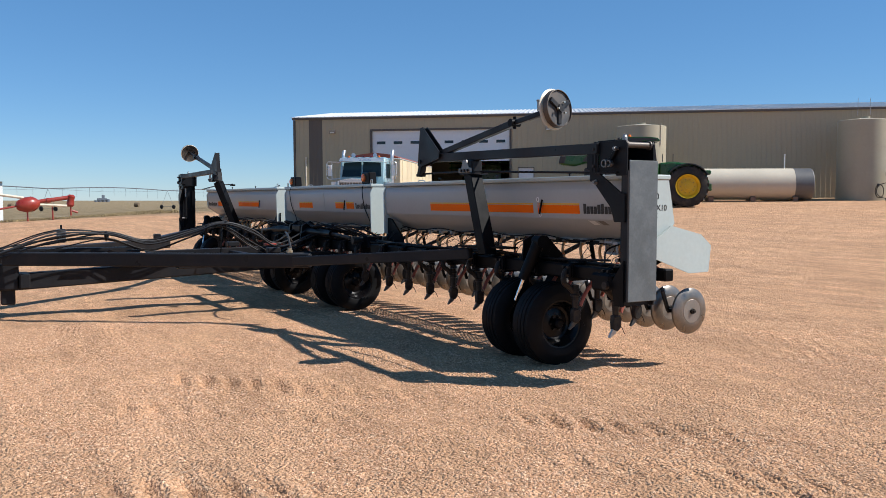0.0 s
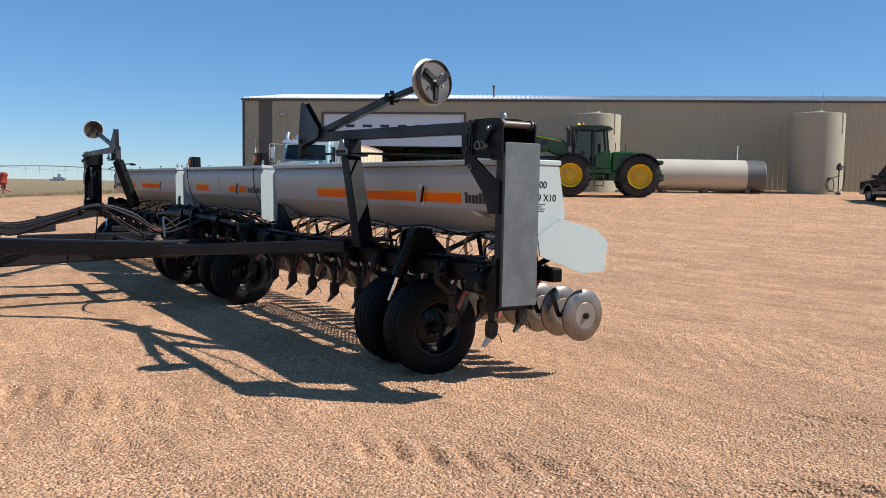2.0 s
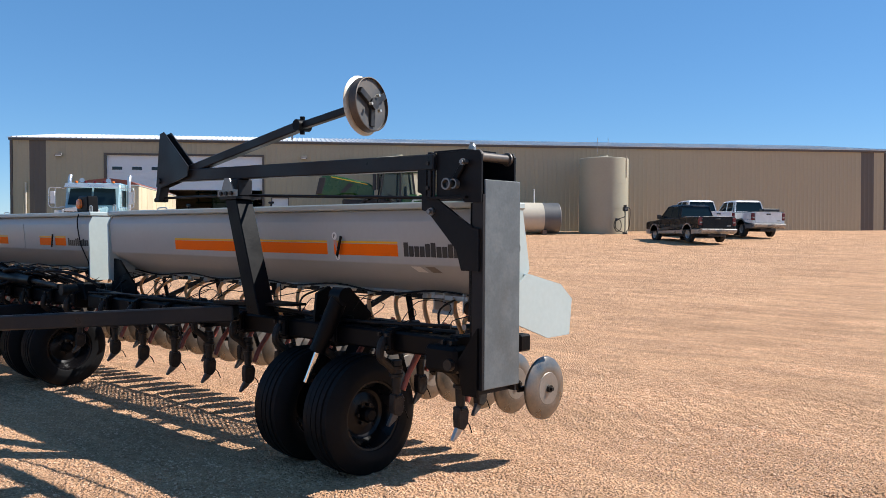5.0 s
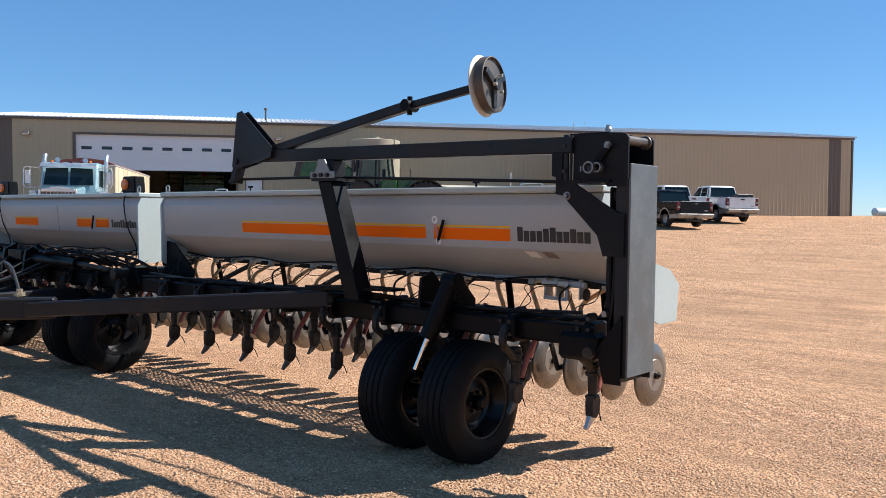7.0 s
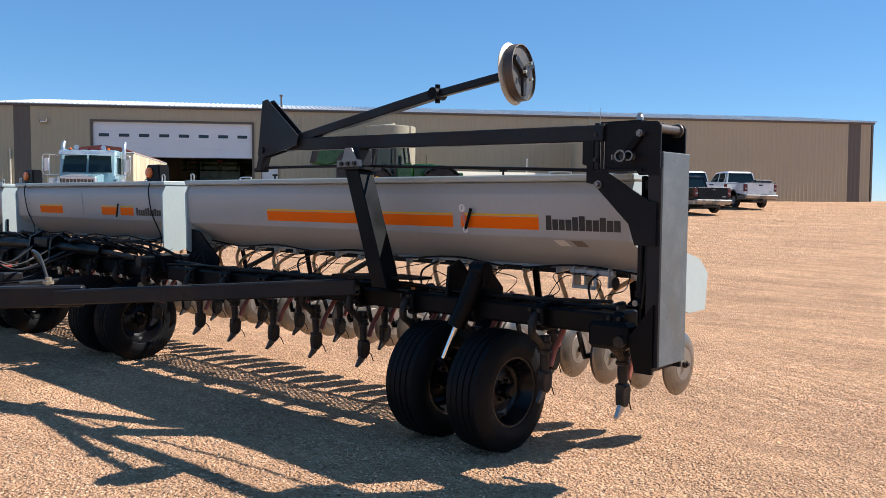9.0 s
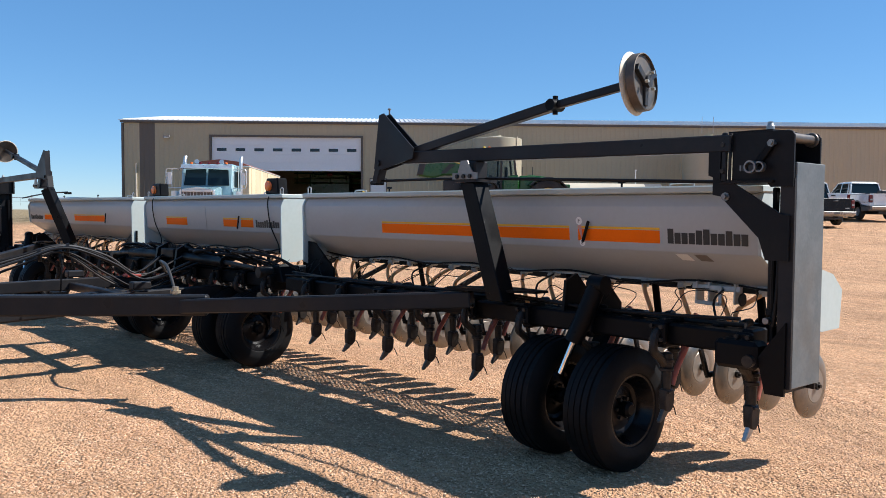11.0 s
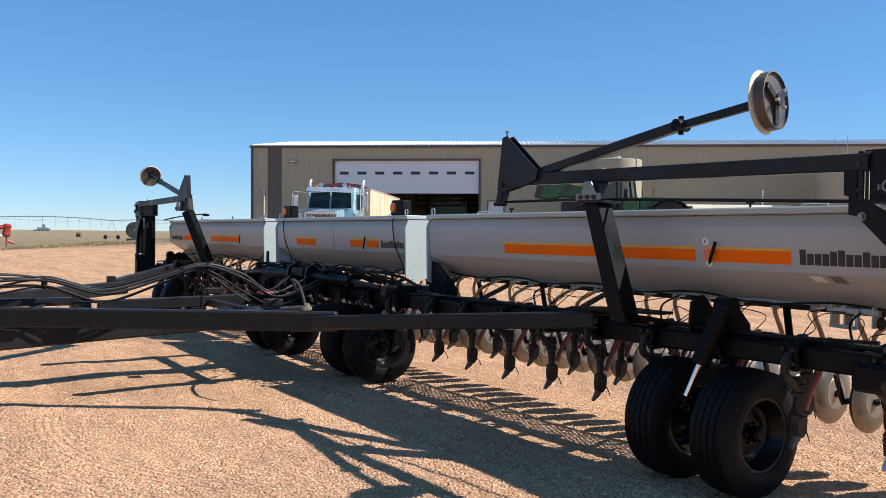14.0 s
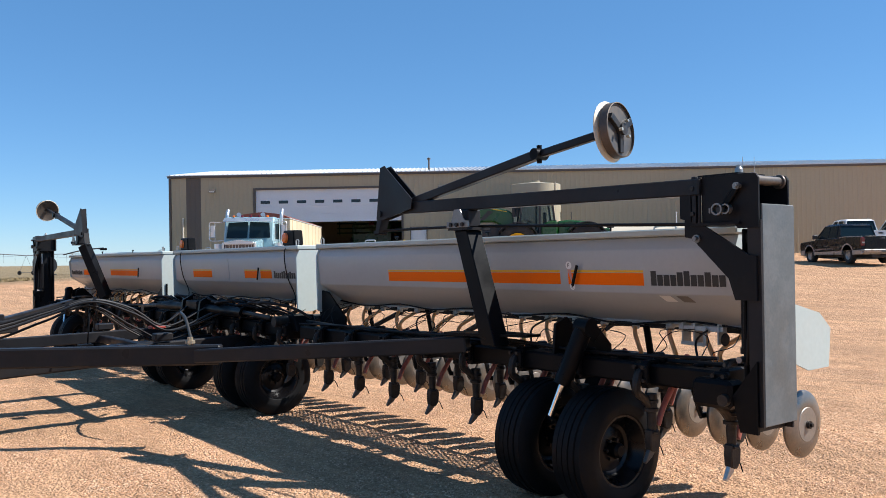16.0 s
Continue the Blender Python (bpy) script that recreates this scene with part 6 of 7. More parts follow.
def semi_truck():
    e = thing("semi_truck", yard(9.4, -21.5) @ Matrix.Diagonal((1.0, 1.0, 0.93, 1)), "pale blue conventional semi truck with chrome grille", "truck")
    bm = BM()
    prism(bm, [(0.1, 0.75), (0.1, 1.86), (0.5, 1.92), (1.7, 2.04), (1.7, 0.75)], "x", -0.62, 0.62, 0.06)
    part("hood", bm, M_TRUCK, e)
    bm = BM()
    box(bm, -0.58, 0.58, 0.0, 0.13, 0.62, 1.80, 0.03)
    gr = part("grille", bm, M_GRILLE, e, "tall mesh grille")
    for x in np.linspace(-0.5, 0.5, 9):
        bm = BM()
        box(bm, x - 0.008, x + 0.008, -0.02, 0.0, 0.64, 1.78)
        part("slat", bm, M_TRIMCHROME, gr)
    bm = BM()
    for a in ((-0.66, -0.58, 0.6, 1.86), (0.58, 0.66, 0.6, 1.86), (-0.58, 0.58, 1.77, 1.88), (-0.58, 0.58, 0.56, 0.63)):
        box(bm, a[0], a[1], -0.05, 0.15, a[2], a[3], 0.02)
    prism(bm, [(-0.58, 1.882), (0.58, 1.882), (0.12, 1.95), (0, 1.98), (-0.12, 1.95)], "y", -0.04, 0.14)
    part("grille_surround", bm, M_TRIMCHROME, gr)
    for s, mt in ((-1, M_TRUCKDK), (1, M_TRUCK)):
        bm = BM()
        prism(bm, [(-0.05, 0.5), (-0.1, 0.95), (0.2, 1.22), (0.9, 1.35), (1.5, 1.2), (1.75, 0.75), (1.6, 0.6), (1.35, 0.95), (0.9, 1.05), (0.5, 0.9), (0.35, 0.5)], "x", *sorted((s * 0.66, s * 1.2)), 0.04)
        part("fender", bm, mt, e)
        bm = BM()
        box(bm, *sorted((s * 0.74, s * 1.12)), -0.13, 0.0, 0.80, 1.02, 0.03)
        part("headlight", bm, M_TRIMCHROME, e)
        bm = BM()
        lathe(bm, [(0, -0.15), (0.42, -0.15), (0.52, -0.1), (0.52, 0.1), (0.42, 0.15), (0, 0.15)], (s * 0.97, 0.9, 0.52), (1, 0, 0), 28)
        part("front_tyre", bm, M_BIGTYRE, e)
        bm = BM()
        hose(bm, [(s * 1.15, 2.9, 0.9), (s * 1.15, 2.9, 2.0), (s * 1.15, 2.9, 3.0), (s * 1.15, 2.95, 3.25), (s * 1.15, 3.08, 3.42)], 0.075, 12)
        part("exhaust_stack", bm, M_TRIMCHROME, e, "chrome exhaust stack")
        bm = BM()
        rod(bm, (s * 1.22, 1.75, 0.9), (s * 1.22, 1.75, 1.85), 0.19, 18)
        part("air_cleaner", bm, M_TRIMCHROME, e, "chrome air cleaner")
        bm = BM()
        hose(bm, [(s * 1.03, 1.74, 2.78), (s * 1.30, 1.68, 2.80), (s * 1.56, 1.64, 2.78), (s * 1.58, 1.64, 2.45), (s * 1.56, 1.64, 2.02), (s * 1.30, 1.68, 1.98), (s * 1.03, 1.74, 2.0)], 0.02, 6)
        rod(bm, (s * 1.36, 1.66, 2.0), (s * 1.36, 1.66, 2.8), 0.015, 6)
        mir = part("mirror", bm, M_TRIMCHROME, e, "chrome mirror frame")
        part("mirror_head", box(BM(), *sorted((s * 1.37, s * 1.54)), 1.62, 1.68, 2.12, 2.66, 0.02), M_TRIMCHROME, mir)
        bm = BM()
        rod(bm, (s * 1.05, 2.2, 0.62), (s * 1.05, 3.6, 0.62), 0.3, 18)
        part("fuel_tank", bm, M_TRIMCHROME, e)
        for y in (5.2, 6.4):
            bm = BM()
            lathe(bm, [(0, -0.3), (0.42, -0.3), (0.52, -0.25), (0.52, 0.25), (0.42, 0.3), (0, 0.3)], (s * 0.95, y, 0.52), (1, 0, 0), 28)
            part("drive_tyre", bm, M_BIGTYRE, e)
    bm = BM()
    prism(bm, [(1.65, 0.9), (1.72, 2.0), (1.95, 2.95), (2.1, 3.05), (3.4, 3.05), (3.4, 0.9)], "x", -1.02, 1.02, 0.06)
    cab = part("cab", bm, M_TRUCK, e)
    for s in (-1, 1):
        bm = BM()
        prism(bm, [(s * 0.04, 2.10), (s * 0.90, 2.10), (s * 0.84, 2.80), (s * 0.04, 2.84)], "y", 1.72, 1.74)
        bmesh.ops.transform(bm, matrix=Matrix.Translation((0, -0.035, 0)) @ Matrix.Translation((0, 1.73, 2.1)) @ Matrix.Rotation(radians(-13.5), 4, "X") @ Matrix.Translation((0, -1.73, -2.1)), verts=bm.verts)
        part("windshield", bm, M_GLASS, cab, "dark windshield half")
        bm = BM()
        box(bm, *sorted((s * 1.018, s * 1.03)), 2.15, 3.0, 2.05, 2.75, 0.01)
        part("side_window", bm, M_GLASS, cab)
    bm = BM()
    prism(bm, [(1.70, 2.93), (1.55, 2.80), (1.53, 2.83), (1.75, 3.0)], "x", -1.0, 1.0)
    part("visor", bm, M_TRIMCHROME, cab)
    for x in (-0.7, -0.35, 0, 0.35, 0.7):
        bm = BM()
        lathe(bm, [(0, 0), (0.06, 0), (0.05, 0.07), (0, 0.09)], (x, 2.15, 3.05), (0, 0, 1), 12)
        part("marker_lamp", bm, M_AMBER if abs(x) > 0.5 else M_TAIL, cab)
    for x in (-0.5, 0.5):
        bm = lathe(BM(), [(0.03, 0), (0.04, 0.3), (0.10, 0.4), (0, 0.4)], (x, 2.6, 3.12), (0, -1, 0.1), 12)
        part("air_horn", bm, M_TRIMCHROME, cab)
    bm = BM()
    box(bm, -1.2, 1.2, -0.32, -0.12, 0.28, 0.55, 0.05)
    b = part("bumper", bm, M_TRIMCHROME, e, "chrome bumper")
    bm = BM()
    box(bm, -1.15, -0.72, -0.335, -0.322, 0.36, 0.48)
    part("plate_bars", bm, M_DECWHITE, b)
    bm = BM()
    box(bm, -0.45, 0.45, 0.3, 7.0, 0.65, 0.9, 0.03)
    part("frame_rail", bm, M_DKPLAST, e)
    t = thing("grain_trailer", yard(9.4, -21.5) @ Matrix.Diagonal((1.0, 1.0, 0.95, 1)), "cream grain trailer with a red brown roll tarp", "trailer")
    bm = BM()
    prism(bm, [(4.4, 1.36), (4.4, 3.05), (14.4, 3.05), (14.4, 1.36)], "x", -1.27, 1.27, 0.03)
    body = part("body", bm, M_TRAILER, t)
    for y in np.arange(4.9, 14.3, 1.2):
        for s in (-1, 1):
            bm = BM()
            box(bm, *sorted((s * 1.27, s * 1.285)), y - 0.015, y + 0.015, 1.37, 3.0)
            part("side_post", bm, M_TRAILER, body)
    bm = BM()
    prism(bm, [(-1.28, 3.05), (-0.8, 3.24), (0, 3.34), (0.8, 3.24), (1.28, 3.05)], "y", 4.38, 14.42)
    part("tarp", bm, M_TARP, t, "red brown tarp")
    bm = BM()
    box(bm, -1.29, 1.29, 4.36, 14.44, 2.98, 3.05, 0.02)
    part("top_rail", bm, M_LIDGREY, t)
    for y in (12.2, 13.4):
        for s in (-1, 1):
            bm = BM()
            lathe(bm, [(0, -0.3), (0.42, -0.3), (0.52, -0.25), (0.52, 0.25), (0.42, 0.3), (0, 0.3)], (s * 0.95, y, 0.52), (1, 0, 0), 28)
            part("tyre", bm, M_BIGTYRE, t)
    bm = BM()
    box(bm, -0.4, 0.4, 4.6, 14.2, 1.05, 1.35, 0.02)
    for y in (7.0, 9.6):
        box(bm, -0.9, -0.8, y, y + 0.1, 0.12, 1.36)
        box(bm, 0.8, 0.9, y, y + 0.1, 0.12, 1.36)
        bar(bm, (0.85, y, 0.5), (0.85, y + 0.9, 1.36), 0.05, 0.05)
    part("chassis", bm, M_DKPLAST, t)


semi_truck()


def side_outline(x0, x1, z0, top, wheels, r, zc):
    """A side outline above z0 with a round opening over each wheel; top runs from x0 to x1."""
    half = math.sqrt(max(r * r - (z0 - zc) ** 2, 0.0))
    pts = [(x1, z0)]
    for x in sorted(wheels, reverse=True):
        a0 = math.atan2(z0 - zc, half)
        pts += [(x + r * math.cos(a), zc + r * math.sin(a)) for a in np.linspace(a0, math.pi - a0, 13)]
    return [(x0, z0)] + top + pts


def frustum(bm, lo, hi, z0, z1):
    """A block whose plan narrows from lo at z0 to hi at z1, each (x0, x1, half width)."""
    v = [bm.verts.new((x, y, z)) for (a, b, w), z in ((lo, z0), (hi, z1)) for x, y in ((a, -w), (b, -w), (b, w), (a, w))]
    for f in ((3, 2, 1, 0), (4, 5, 6, 7), (0, 1, 5, 4), (1, 2, 6, 5), (2, 3, 7, 6), (3, 0, 4, 7)):
        bm.faces.new([v[k] for k in f])
    return bm


def pickup(m, paint, lower, arches, label, length=5.9, tall=1.9):
    """A four door pickup; its nose points along -x."""
    e = thing("pickup_truck", m, label, "pickup", "parked pickups")
    L, W, wheels, zc = length / 2, 0.97, (-length / 2 + 0.98, length / 2 - 1.22), 0.40
    hood = [(-L, 0.98), (-L + 0.10, 1.07), (-1.45, 1.15), (-1.30, 1.20), (0.92, 1.22), (0.96, 1.20), (0.96, 0.86), (L - 0.02, 0.86)]
    body = part("body", prism(BM(), side_outline(-L, L - 0.02, 0.66, hood, wheels, 0.50, zc), "y", -W, W, 0.03), paint, e)
    part("bed_floor", box(BM(), 0.97, L - 0.04, -W + 0.07, W - 0.07, 0.865, 0.875), M_DKPLAST, body)
    for y in (-W + 0.035, W - 0.035):
        side = part("bed_side", box(BM(), 0.965, L - 0.03, y - 0.034, y + 0.034, 0.85, 1.235, 0.02), paint, body)
        part("bed_rail", box(BM(), 0.97, L - 0.03, y - 0.030, y + 0.030, 1.236, 1.256, 0.006), lower, side)
    low = side_outline(-L + 0.02, L - 0.03, 0.42, [(-L, 0.655), (L - 0.02, 0.655)], wheels, 0.49, zc)
    part("lower_body", prism(BM(), low, "y", -W - 0.006, W + 0.006, 0.02), lower, e)
    bm = BM()
    # added dark filler box stands for the shade inside the wheel wells
    box(bm, -L + 0.15, L - 0.1, -0.62, 0.62, 0.42, 0.80)
    box(bm, -L + 0.5, L - 0.05, -0.45, 0.45, 0.27, 0.45, 0.03)
    lathe(bm, [(0.15, -0.1), (0.34, -0.1), (0.36, 0.0), (0.34, 0.1), (0.15, 0.1), (0.15, -0.1)], (L - 0.55, 0, 0.36), (0, 0, 1), 20)
    part("chassis", bm, M_DKPLAST, e, "dark chassis, spare wheel and filler that darkens the wheel wells")
    # greenhouse: glass, pillars and roof
    zb, zt = 1.19, tall - 0.09
    low4, top4 = (-1.36, 0.93, 0.90), (-0.62, 0.72, 0.76)
    cab = part("cab_glass", frustum(BM(), low4, top4, zb, zt), M_GLASS, e, "dark tinted cab windows")
    bm = frustum(BM(), (-0.68, 0.78, 0.785), (-0.50, 0.62, 0.66), zt - 0.005, tall)
    bmesh.ops.bevel(bm, geom=list(bm.edges), offset=0.03, segments=2, affect="EDGES", profile=0.6)
    part("cab_roof", bm, paint, cab)
    for y in (-1, 1):
        for xa, xb, w in ((-1.37, -0.64, 0.07), (-0.22, -0.16, 0.07), (0.60, 0.52, 0.07), (0.88, 0.69, 0.13)):
            part("pillar", bar(BM(), (xa, y * 0.895, zb - 0.02), (xb, y * 0.755, zt + 0.01), 0.05, w, 0.01, (1, 0, 0)), paint, cab)
        part("mirror", box(BM(), -1.22, -1.06, *sorted((y * 0.96, y * 1.18)), 1.20, 1.42, 0.03), M_DKPLAST, e)
        lamp = part("tail_lamp", box(BM(), L - 0.14, L + 0.012, *sorted((y * 0.80, y * 0.978)), 0.82, 1.20, 0.02), M_TAIL, e, "dark red tail lamp")
        part("reverse_lens", box(BM(), L + 0.011, L + 0.018, *sorted((y * 0.83, y * 0.95)), 0.93, 1.0), M_CARSIL, lamp)
        part("headlight", box(BM(), -L - 0.01, -L + 0.15, *sorted((y * 0.66, y * 0.93)), 0.80, 0.97, 0.02), M_CHROME, e)
        for x in (-0.28, 0.62):
            part("door_handle", box(BM(), x - 0.09, x + 0.09, *sorted((y * W, y * (W + 0.03))), 1.03, 1.06, 0.008), M_DKPLAST, body)
    part("rear_window_sill", box(BM(), 0.86, 0.94, -0.86, 0.86, 1.18, 1.30, 0.015), paint, cab)
    tg = part("tailgate", box(BM(), L - 0.025, L + 0.02, -0.79, 0.79, 0.70, 1.24, 0.015), paint, e)
    # strip in the lower paint stands for light on the tailgate's top edge
    part("tailgate_cap", box(BM(), L - 0.03, L + 0.024, -0.79, 0.79, 1.242, 1.262, 0.006), lower, tg)
    part("handle", box(BM(), L + 0.021, L + 0.04, -0.13, 0.13, 1.10, 1.17, 0.006), M_DKPLAST, tg)
    part("badge", box(BM(), L + 0.021, L + 0.026, 0.50, 0.70, 0.78, 0.83), M_CARSIL, tg)
    bp = part("rear_bumper", prism(BM(), [(L - 0.02, 0.47), (L + 0.13, 0.47), (L + 0.19, 0.53), (L + 0.19, 0.65), (L - 0.02, 0.67)], "y", -0.95, 0.95, 0.02), M_CARSIL, e, "silver rear bumper")
    part("plate_bar", box(BM(), L + 0.191, L + 0.198, -0.15, 0.15, 0.52, 0.63), M_CARGREY, bp)
    part("tow_hitch", bar(BM(), (L - 0.2, 0, 0.40), (L + 0.36, 0, 0.40), 0.07, 0.07), M_DKPLAST, bp)
    for x in wheels:
        for y in (-1, 1):
            w = part("tyre", lathe(BM(), [(0.22, -0.12), (0.36, -0.13), (0.40, -0.09), (0.40, 0.09), (0.36, 0.13), (0.22, 0.12), (0.22, -0.12)], (x, y * 0.82, zc), (0, 1, 0), 28), M_BIGTYRE, e)
            part("rim", lathe(BM(), [(0, 0.05), (0.07, 0.07), (0.10, 0.05), (0.16, 0.05), (0.20, 0.11), (0.23, 0.12), (0.22, 0.0), (0, 0.0)], (x, y * 0.82, zc), (0, y, 0), 20), M_CARSIL, w, "dusty silver wheel")
            ring = [(x + 0.55 * math.cos(a), zc + 0.55 * math.sin(a)) for a in np.linspace(0, math.pi, 15)] + [(x + 0.485 * math.cos(a), zc + 0.485 * math.sin(a)) for a in np.linspace(math.pi, 0, 15)]
            part("wheel_arch", prism(BM(), ring, "y", *sorted((y * 0.93, y * 0.99))), arches, body)
    return e


TALL = Matrix.Diagonal((1, 1, 1.1, 1))
pickup(yard(37.25, -13.4, -87), M_CARBLK, M_CARSIL, M_CARSIL, "black and silver pickup parked on gravel", 5.8, 1.9)
pickup(yard(40.6, -7.2, -90) @ TALL, M_CARWHT, M_CARWHT, M_CARWHT, "plain white pickup parked between two others", 5.8, 1.9)
wp = pickup(yard(42.85, -8.5, -90) @ TALL, M_CARWHT, M_CARGREY, M_CARGREY, "white pickup with grey lower trim and dark bed box", 5.9, 1.9)
part("bed_box", box(BM(), 2.2, 2.65, -0.15, 0.85, 0.88, 1.42, 0.03), M_DKPLAST, wp, "dark tool box in the bed")

# machine inside the building, seen through the open door
e = thing("combine", BM_POSE @ pose(12.3, 9.0, -0.06), "green harvest machine parked inside the dark bay", "combine")
bm = BM()
box(bm, -1.5, 1.5, 0, 3.5, 1.2, 2.9, 0.1)
part("body", bm, M_JDGREEN, e)
bm = BM()
for z in (2.2, 2.55, 2.9):
    rod(bm, (-2.6, -0.3, z), (2.6, -0.3, z), 0.05, 8)
for x in (-2.4, -1.2, 0, 1.2, 2.4):
    rod(bm, (x, -0.3, 2.1), (x, -0.3, 3.0), 0.04, 8)
part("folded_boom", bm, M_JDGREEN, e)
for s in (-1, 1):
    bm = lug_tyre(BM(), 0.95, 0.6, 0.5, (0, 0, 0), 18)
    bmesh.ops.transform(bm, matrix=pose(s * 1.4, 1.0, 0.95, 0, 0, 90), verts=bm.verts)
    part("wheel", bm, M_BIGTYRE, e)
    bm = BM()
    box(bm, s * 1.9 - 0.12, s * 1.9 + 0.12, -0.35, -0.28, 1.0, 1.1, 0.01)
    part("tail_lamp", bm, M_TAIL, e)
bm = BM()
box(bm, -0.2, 0.2, -0.36, -0.3, 2.75, 2.95, 0.02)
part("slow_sign", bm, M_TAIL, e)

# ---- far left: field machines and distance ----
M_WHITE = mat("white_machine_paint", (0.72, 0.72, 0.70), 0.4, 0, 0.05)
M_GALV = mat("galvanised_steel", (0.20, 0.215, 0.235), 0.45, 0.5, 0.1)


def on_ground(x, y, turn=0.0, dz=0.0):
    return pose(x, y, float(ground_z(x, y)) + dz, 0, 0, turn)


e = thing("service_truck", on_ground(-65.5, 20.6, 100, -0.25), "white service truck beyond the building corner", "truck")
bm = BM()
box(bm, -1.1, 1.1, -1.5, 1.0, 0.6, 1.5, 0.08)
part("box_body", bm, M_WHITE, e)
bm = BM()
prism(bm, [(1.0, 0.5), (1.0, 1.5), (1.8, 1.5), (2.2, 1.1), (3.1, 0.95), (3.1, 0.5)], "x", -0.95, 0.95, 0.06)
part("cab", bm, M_WHITE, e)
for y in (-0.9, 2.4):
    for s in (-1, 1):
        bm = BM()
        lathe(bm, [(0, -0.13), (0.36, -0.13), (0.42, -0.08), (0.42, 0.08), (0.36, 0.13), (0, 0.13)], (s * 0.9, y, 0.42), (1, 0, 0), 24)
        part("tyre", bm, M_BIGTYRE, e)
for k, (x, y) in enumerate(((-63.4, 22.0), (-63.2, 22.8))):
    e = thing("spare_tyre", on_ground(x, y), "large black lugged tyre lying on the ground", "tyre", "spare tyres by the corner")
    for j in range(2):
        bm = lug_tyre(BM(), 0.8, 0.45, 0.4, (0, 0, 0), 18)
        bmesh.ops.transform(bm, matrix=pose(0, 0, 0.23 + 0.46 * j, 90), verts=bm.verts)
        part("tyre", bm, M_BIGTYRE, e)

e = thing("hose_reel", on_ground(-63.3, 14.7, 20), "large dark round reel standing at the yard edge", "reel")
bm = BM()
lathe(bm, [(0.1, -0.2), (0.55, -0.22), (0.56, -0.18), (0.35, -0.15), (0.35, 0.15), (0.56, 0.18), (0.55, 0.22), (0.1, 0.2), (0.1, -0.2)], (0, 0, 0.66), (0.93, -0.37, 0), 36)
part("drum", bm, M_DKPLAST, e)
bm = BM()
box(bm, -0.4, 0.4, -0.4, 0.4, -0.05, 0.1, 0.02)
rod(bm, (0.3, -0.15, 0.05), (0, 0, 0.66), 0.04, 8)
rod(bm, (-0.3, 0.15, 0.05), (0, 0, 0.66), 0.04, 8)
part("stand", bm, M_DKPLAST, e)

e = thing("grain_auger", on_ground(-51.6, 4.05, 25) @ Matrix.Scale(0.86, 4), "red grain auger with a swing hopper lying by the grass", "auger")
bm = BM()
rod(bm, (-0.3, -0.3, 1.12), (0.5, 1.7, 1.45), 0.13, 14)
rod(bm, (0.05, 0.5, 1.24), (0.12, 0.7, 1.27), 0.16, 14)
part("tube", bm, M_RED, e)
bm = BM()
lathe(bm, [(0, -0.62), (0.2, -0.6), (0.34, -0.45), (0.46, -0.1), (0.48, 0.3), (0.36, 0.55), (0.16, 0.75), (0, 0.75)], (-0.35, -0.55, 1.0), (0.3, 0.9, 0.12), 16)
part("hopper", bm, M_RED, e)
bm = BM()
lathe(bm, [(0, -0.36), (0.16, -0.36), (0.24, -0.22), (0.2, 0.1), (0.26, 0.3), (0.14, 0.42), (0, 0.42)], (0.52, 1.85, 1.22), (0.05, 0.1, 1), 14)
rod(bm, (0.52, 1.85, 0.3), (0.5, 1.85, 0.9), 0.05, 10)
rod(bm, (0.5, 1.95, 0.62), (0.62, 2.25, 0.5), 0.07, 10)
part("gear_head", bm, M_RED, e)
bm = BM()
rod(bm, (-0.9, -2.0, 1.62), (-0.4, -0.7, 1.42), 0.09, 8)
rod(bm, (-0.1, 0.0, 1.0), (0.5, 1.6, 0.92), 0.08, 8)
part("frame_pipe", bm, M_CREAM, e, "faded cream pipe")
bm = BM()
rod(bm, (-1.0, -2.6, 0.6), (-0.45, -0.9, 0.95), 0.06, 8)
for y in (-0.5, 0.9):
    rod(bm, (-0.2 + 0.3 * y, y, -0.1), (-0.25 + 0.3 * y, y, 1.0), 0.05, 8)
part("leg", bm, M_RED, e)

e = thing("white_shed", on_ground(-67.5, 1.05, 15), "small white farm shed at the yard edge", "shed")
bm = BM()
box(bm, -2.5, 2.5, -2.5, 1.4, -0.3, 2.85, 0.03)
part("wall", bm, M_WHITE, e)
bm = BM()
prism(bm, [(-2.6, 2.85), (1.5, 2.85), (-0.5, 3.1)], "x", -2.7, 2.7)
part("roof", bm, M_GALV, e)

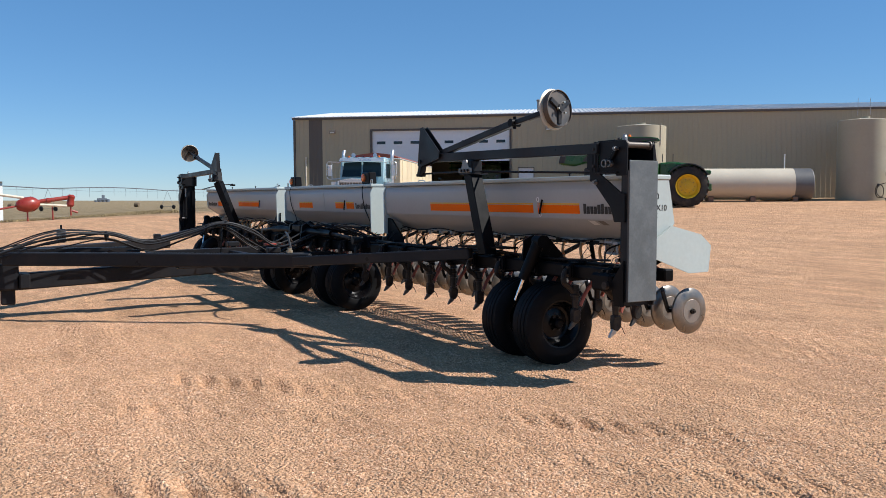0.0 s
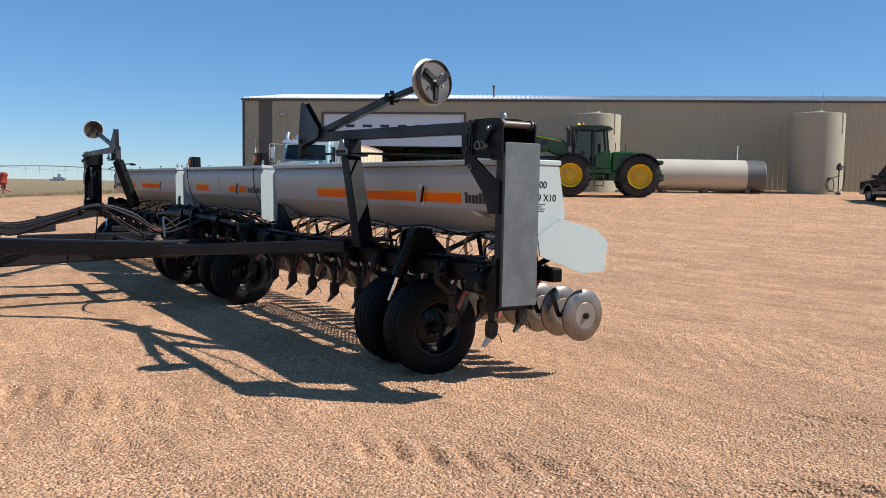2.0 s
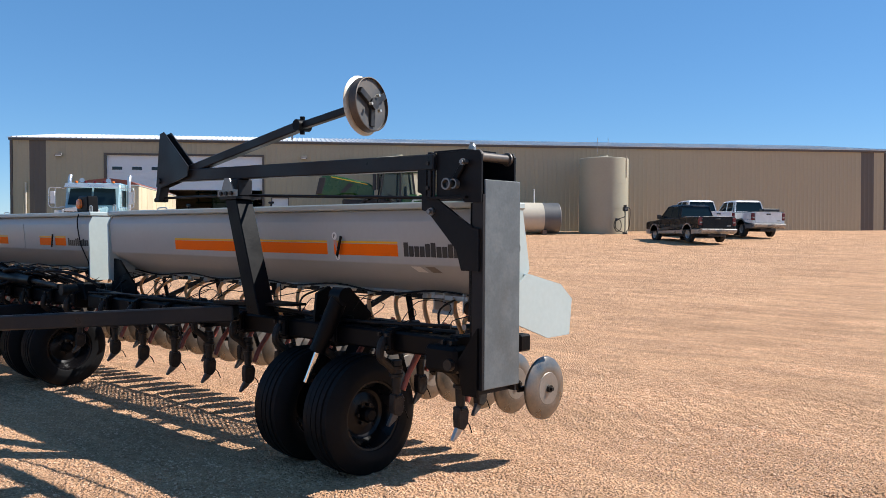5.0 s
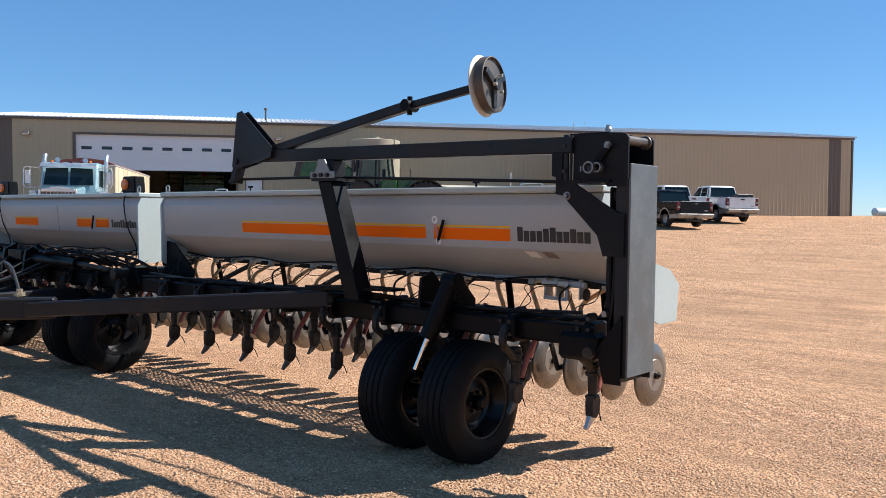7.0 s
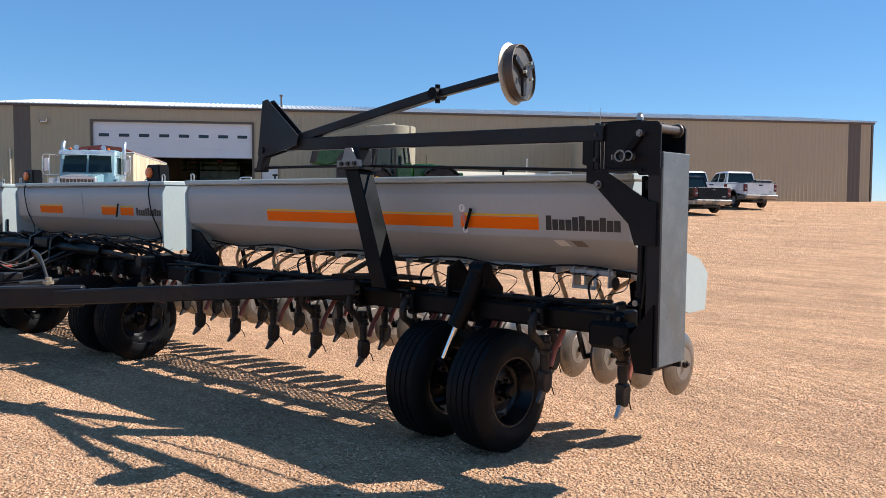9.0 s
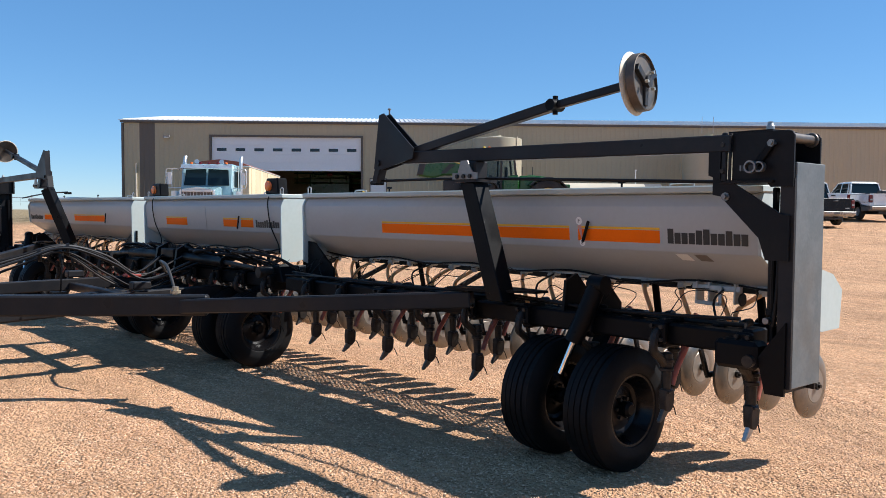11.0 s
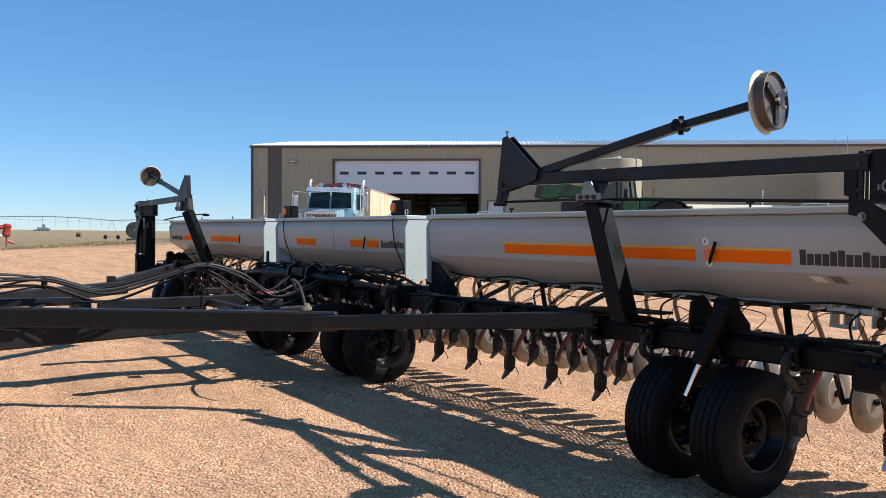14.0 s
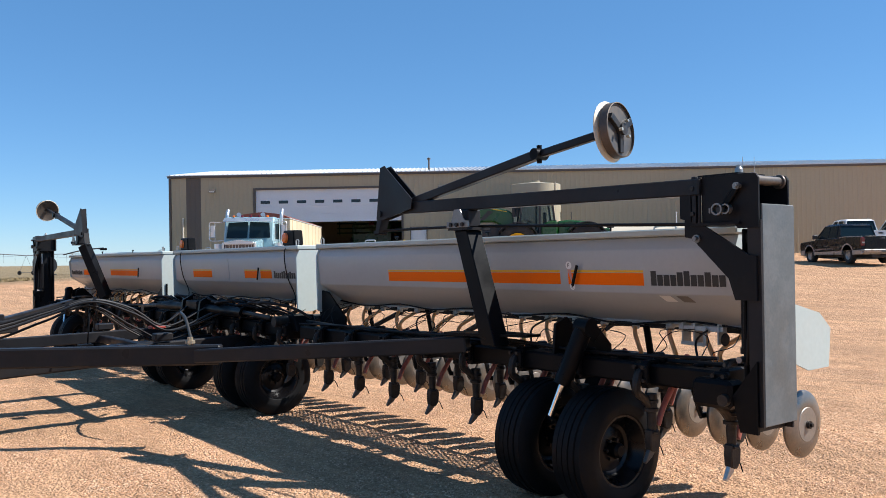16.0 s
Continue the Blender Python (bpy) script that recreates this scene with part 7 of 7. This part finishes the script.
# centre pivot irrigation line
e = thing("pivot_irrigator", pose(-150.0, -12.0, 0, 0, 0, math.degrees(math.atan2(36.6, -36.8))), "long galvanised centre pivot irrigation line over the field", "irrigator")
SPAN = 40.0
for k in range(7):
    x0 = k * SPAN
    wx, wy = -150 - 0.709 * x0, -12 + 0.705 * x0
    gz = float(ground_z(wx, wy))
    gz2 = float(ground_z(wx - 0.709 * SPAN, wy + 0.705 * SPAN))
    bm = BM()
    arch = [(x0 + SPAN * t, 0, gz + (gz2 - gz) * t + 4.3 + 0.45 * math.sin(math.pi * t)) for t in np.linspace(0, 1, 11)]
    hose(bm, arch, 0.10, 6, 1)
    low = [(p[0], 0, p[2] - 0.9 * math.sin(math.pi * i / 10)) for i, p in enumerate(arch)]
    hose(bm, low, 0.03, 4, 1)
    for i in range(1, 10):
        rod(bm, arch[i], low[i], 0.03, 4)
        rod(bm, arch[i], (arch[i][0], 0, arch[i][2] - 1.9), 0.018, 4)
    part("span", bm, M_GALV, e)
    bm = BM()
    for s in (-1, 1):
        rod(bm, (x0, s * 1.6, gz + 0.6), (x0, 0, gz + 4.3), 0.03, 6)
        part("tyre", lathe(BM(), [(0, -0.12), (0.4, -0.12), (0.5, 0), (0.4, 0.12), (0, 0.12)], (x0, s * 1.6, gz + 0.5), (1, 0, 0), 16), M_BIGTYRE, e)
    rod(bm, (x0, -1.6, gz + 0.6), (x0, 1.6, gz + 0.6), 0.04, 6)
    part("tower", bm, M_GALV, e)

for x, y in ((-300, 88), (-330, 60), (-310, 130), (-360, 20)):
    e = thing("hay_bale", on_ground(x, y), "round dark hay bale in the far field", "bale", "far hay bales")
    bm = BM()
    lathe(bm, [(0, -0.8), (0.8, -0.78), (0.85, -0.7), (0.85, 0.7), (0.8, 0.78), (0, 0.8)], (0, 0, 0.84), (0.6, 0.8, 0), 20)
    part("roll", bm, mat("hay", (0.14, 0.10, 0.06), 0.9), e)

e = thing("grain_elevator", pose(-1480, 215, -7.5), "grey grain elevator far on the horizon", "elevator")
bm = BM()
M_ELEV = mat("weathered_concrete", (0.115, 0.135, 0.165), 0.7, 0, 0.12, 0.1, 2)
for y in (-8, -2, 4, 10):
    part("silo", rod(BM(), (0, y, 0), (0, y, 8.5 + (y % 4)), 2.9, 16), M_ELEV, e)
box(bm, -3, 3, -6, 8, 8.5, 12)
box(bm, -2, 2, 1, 5, 12, 17)
part("headhouse", bm, M_ELEV, e)

e = thing("propane_tank", on_ground(-31.4, 122.0, 60, 0.6), "long white propane tank on cradles", "tank")
bm = BM()
lathe(bm, [(0, -3), (0.3, -2.95), (0.55, -2.7), (0.55, 2.7), (0.3, 2.95), (0, 3)], (0, 0, 0.95), (1, 0, 0), 24)
part("shell", bm, M_WHITE, e)
for x in (-1.6, 1.6):
    bm = BM()
    box(bm, x - 0.1, x + 0.1, -0.4, 0.4, -0.9, 0.5)
    part("cradle", bm, M_DKPLAST, e)


def dry_grass(n=9000):
    """Straw coloured tufts along the field's edge, as one mesh."""
    rs = np.random.RandomState(21)
    y = rs.uniform(-30, 12, n)
    x = -55 + 0.4 * y - 30 * rs.uniform(0, 1, n) ** 1.6
    V, F = [], []
    for px, py, pz in zip(x, y, ground_z(x, y)):
        for k in range(3):
            a, h = rs.uniform(0, math.tau), rs.uniform(0.04, 0.15)
            dx, dy = 0.035 * math.cos(a), 0.035 * math.sin(a)
            lx, ly = rs.uniform(-0.12, 0.12, 2)
            i = len(V)
            V += [(px - dx, py - dy, pz - 0.02), (px + dx, py + dy, pz - 0.02), (px + lx, py + ly, pz + h)]
            F.append((i, i + 1, i + 2))
    me = bpy.data.meshes.new("dry_grass")
    me.from_pydata(V, [], F)
    me.materials.append(mat("dry_straw", (0.27, 0.20, 0.10), 0.85, 0, 0.35, 0.6, 8))
    return tagged(new("dry_grass", me), "dry straw coloured grass along the field edge", "grass", kind="stuff")


dry_grass()
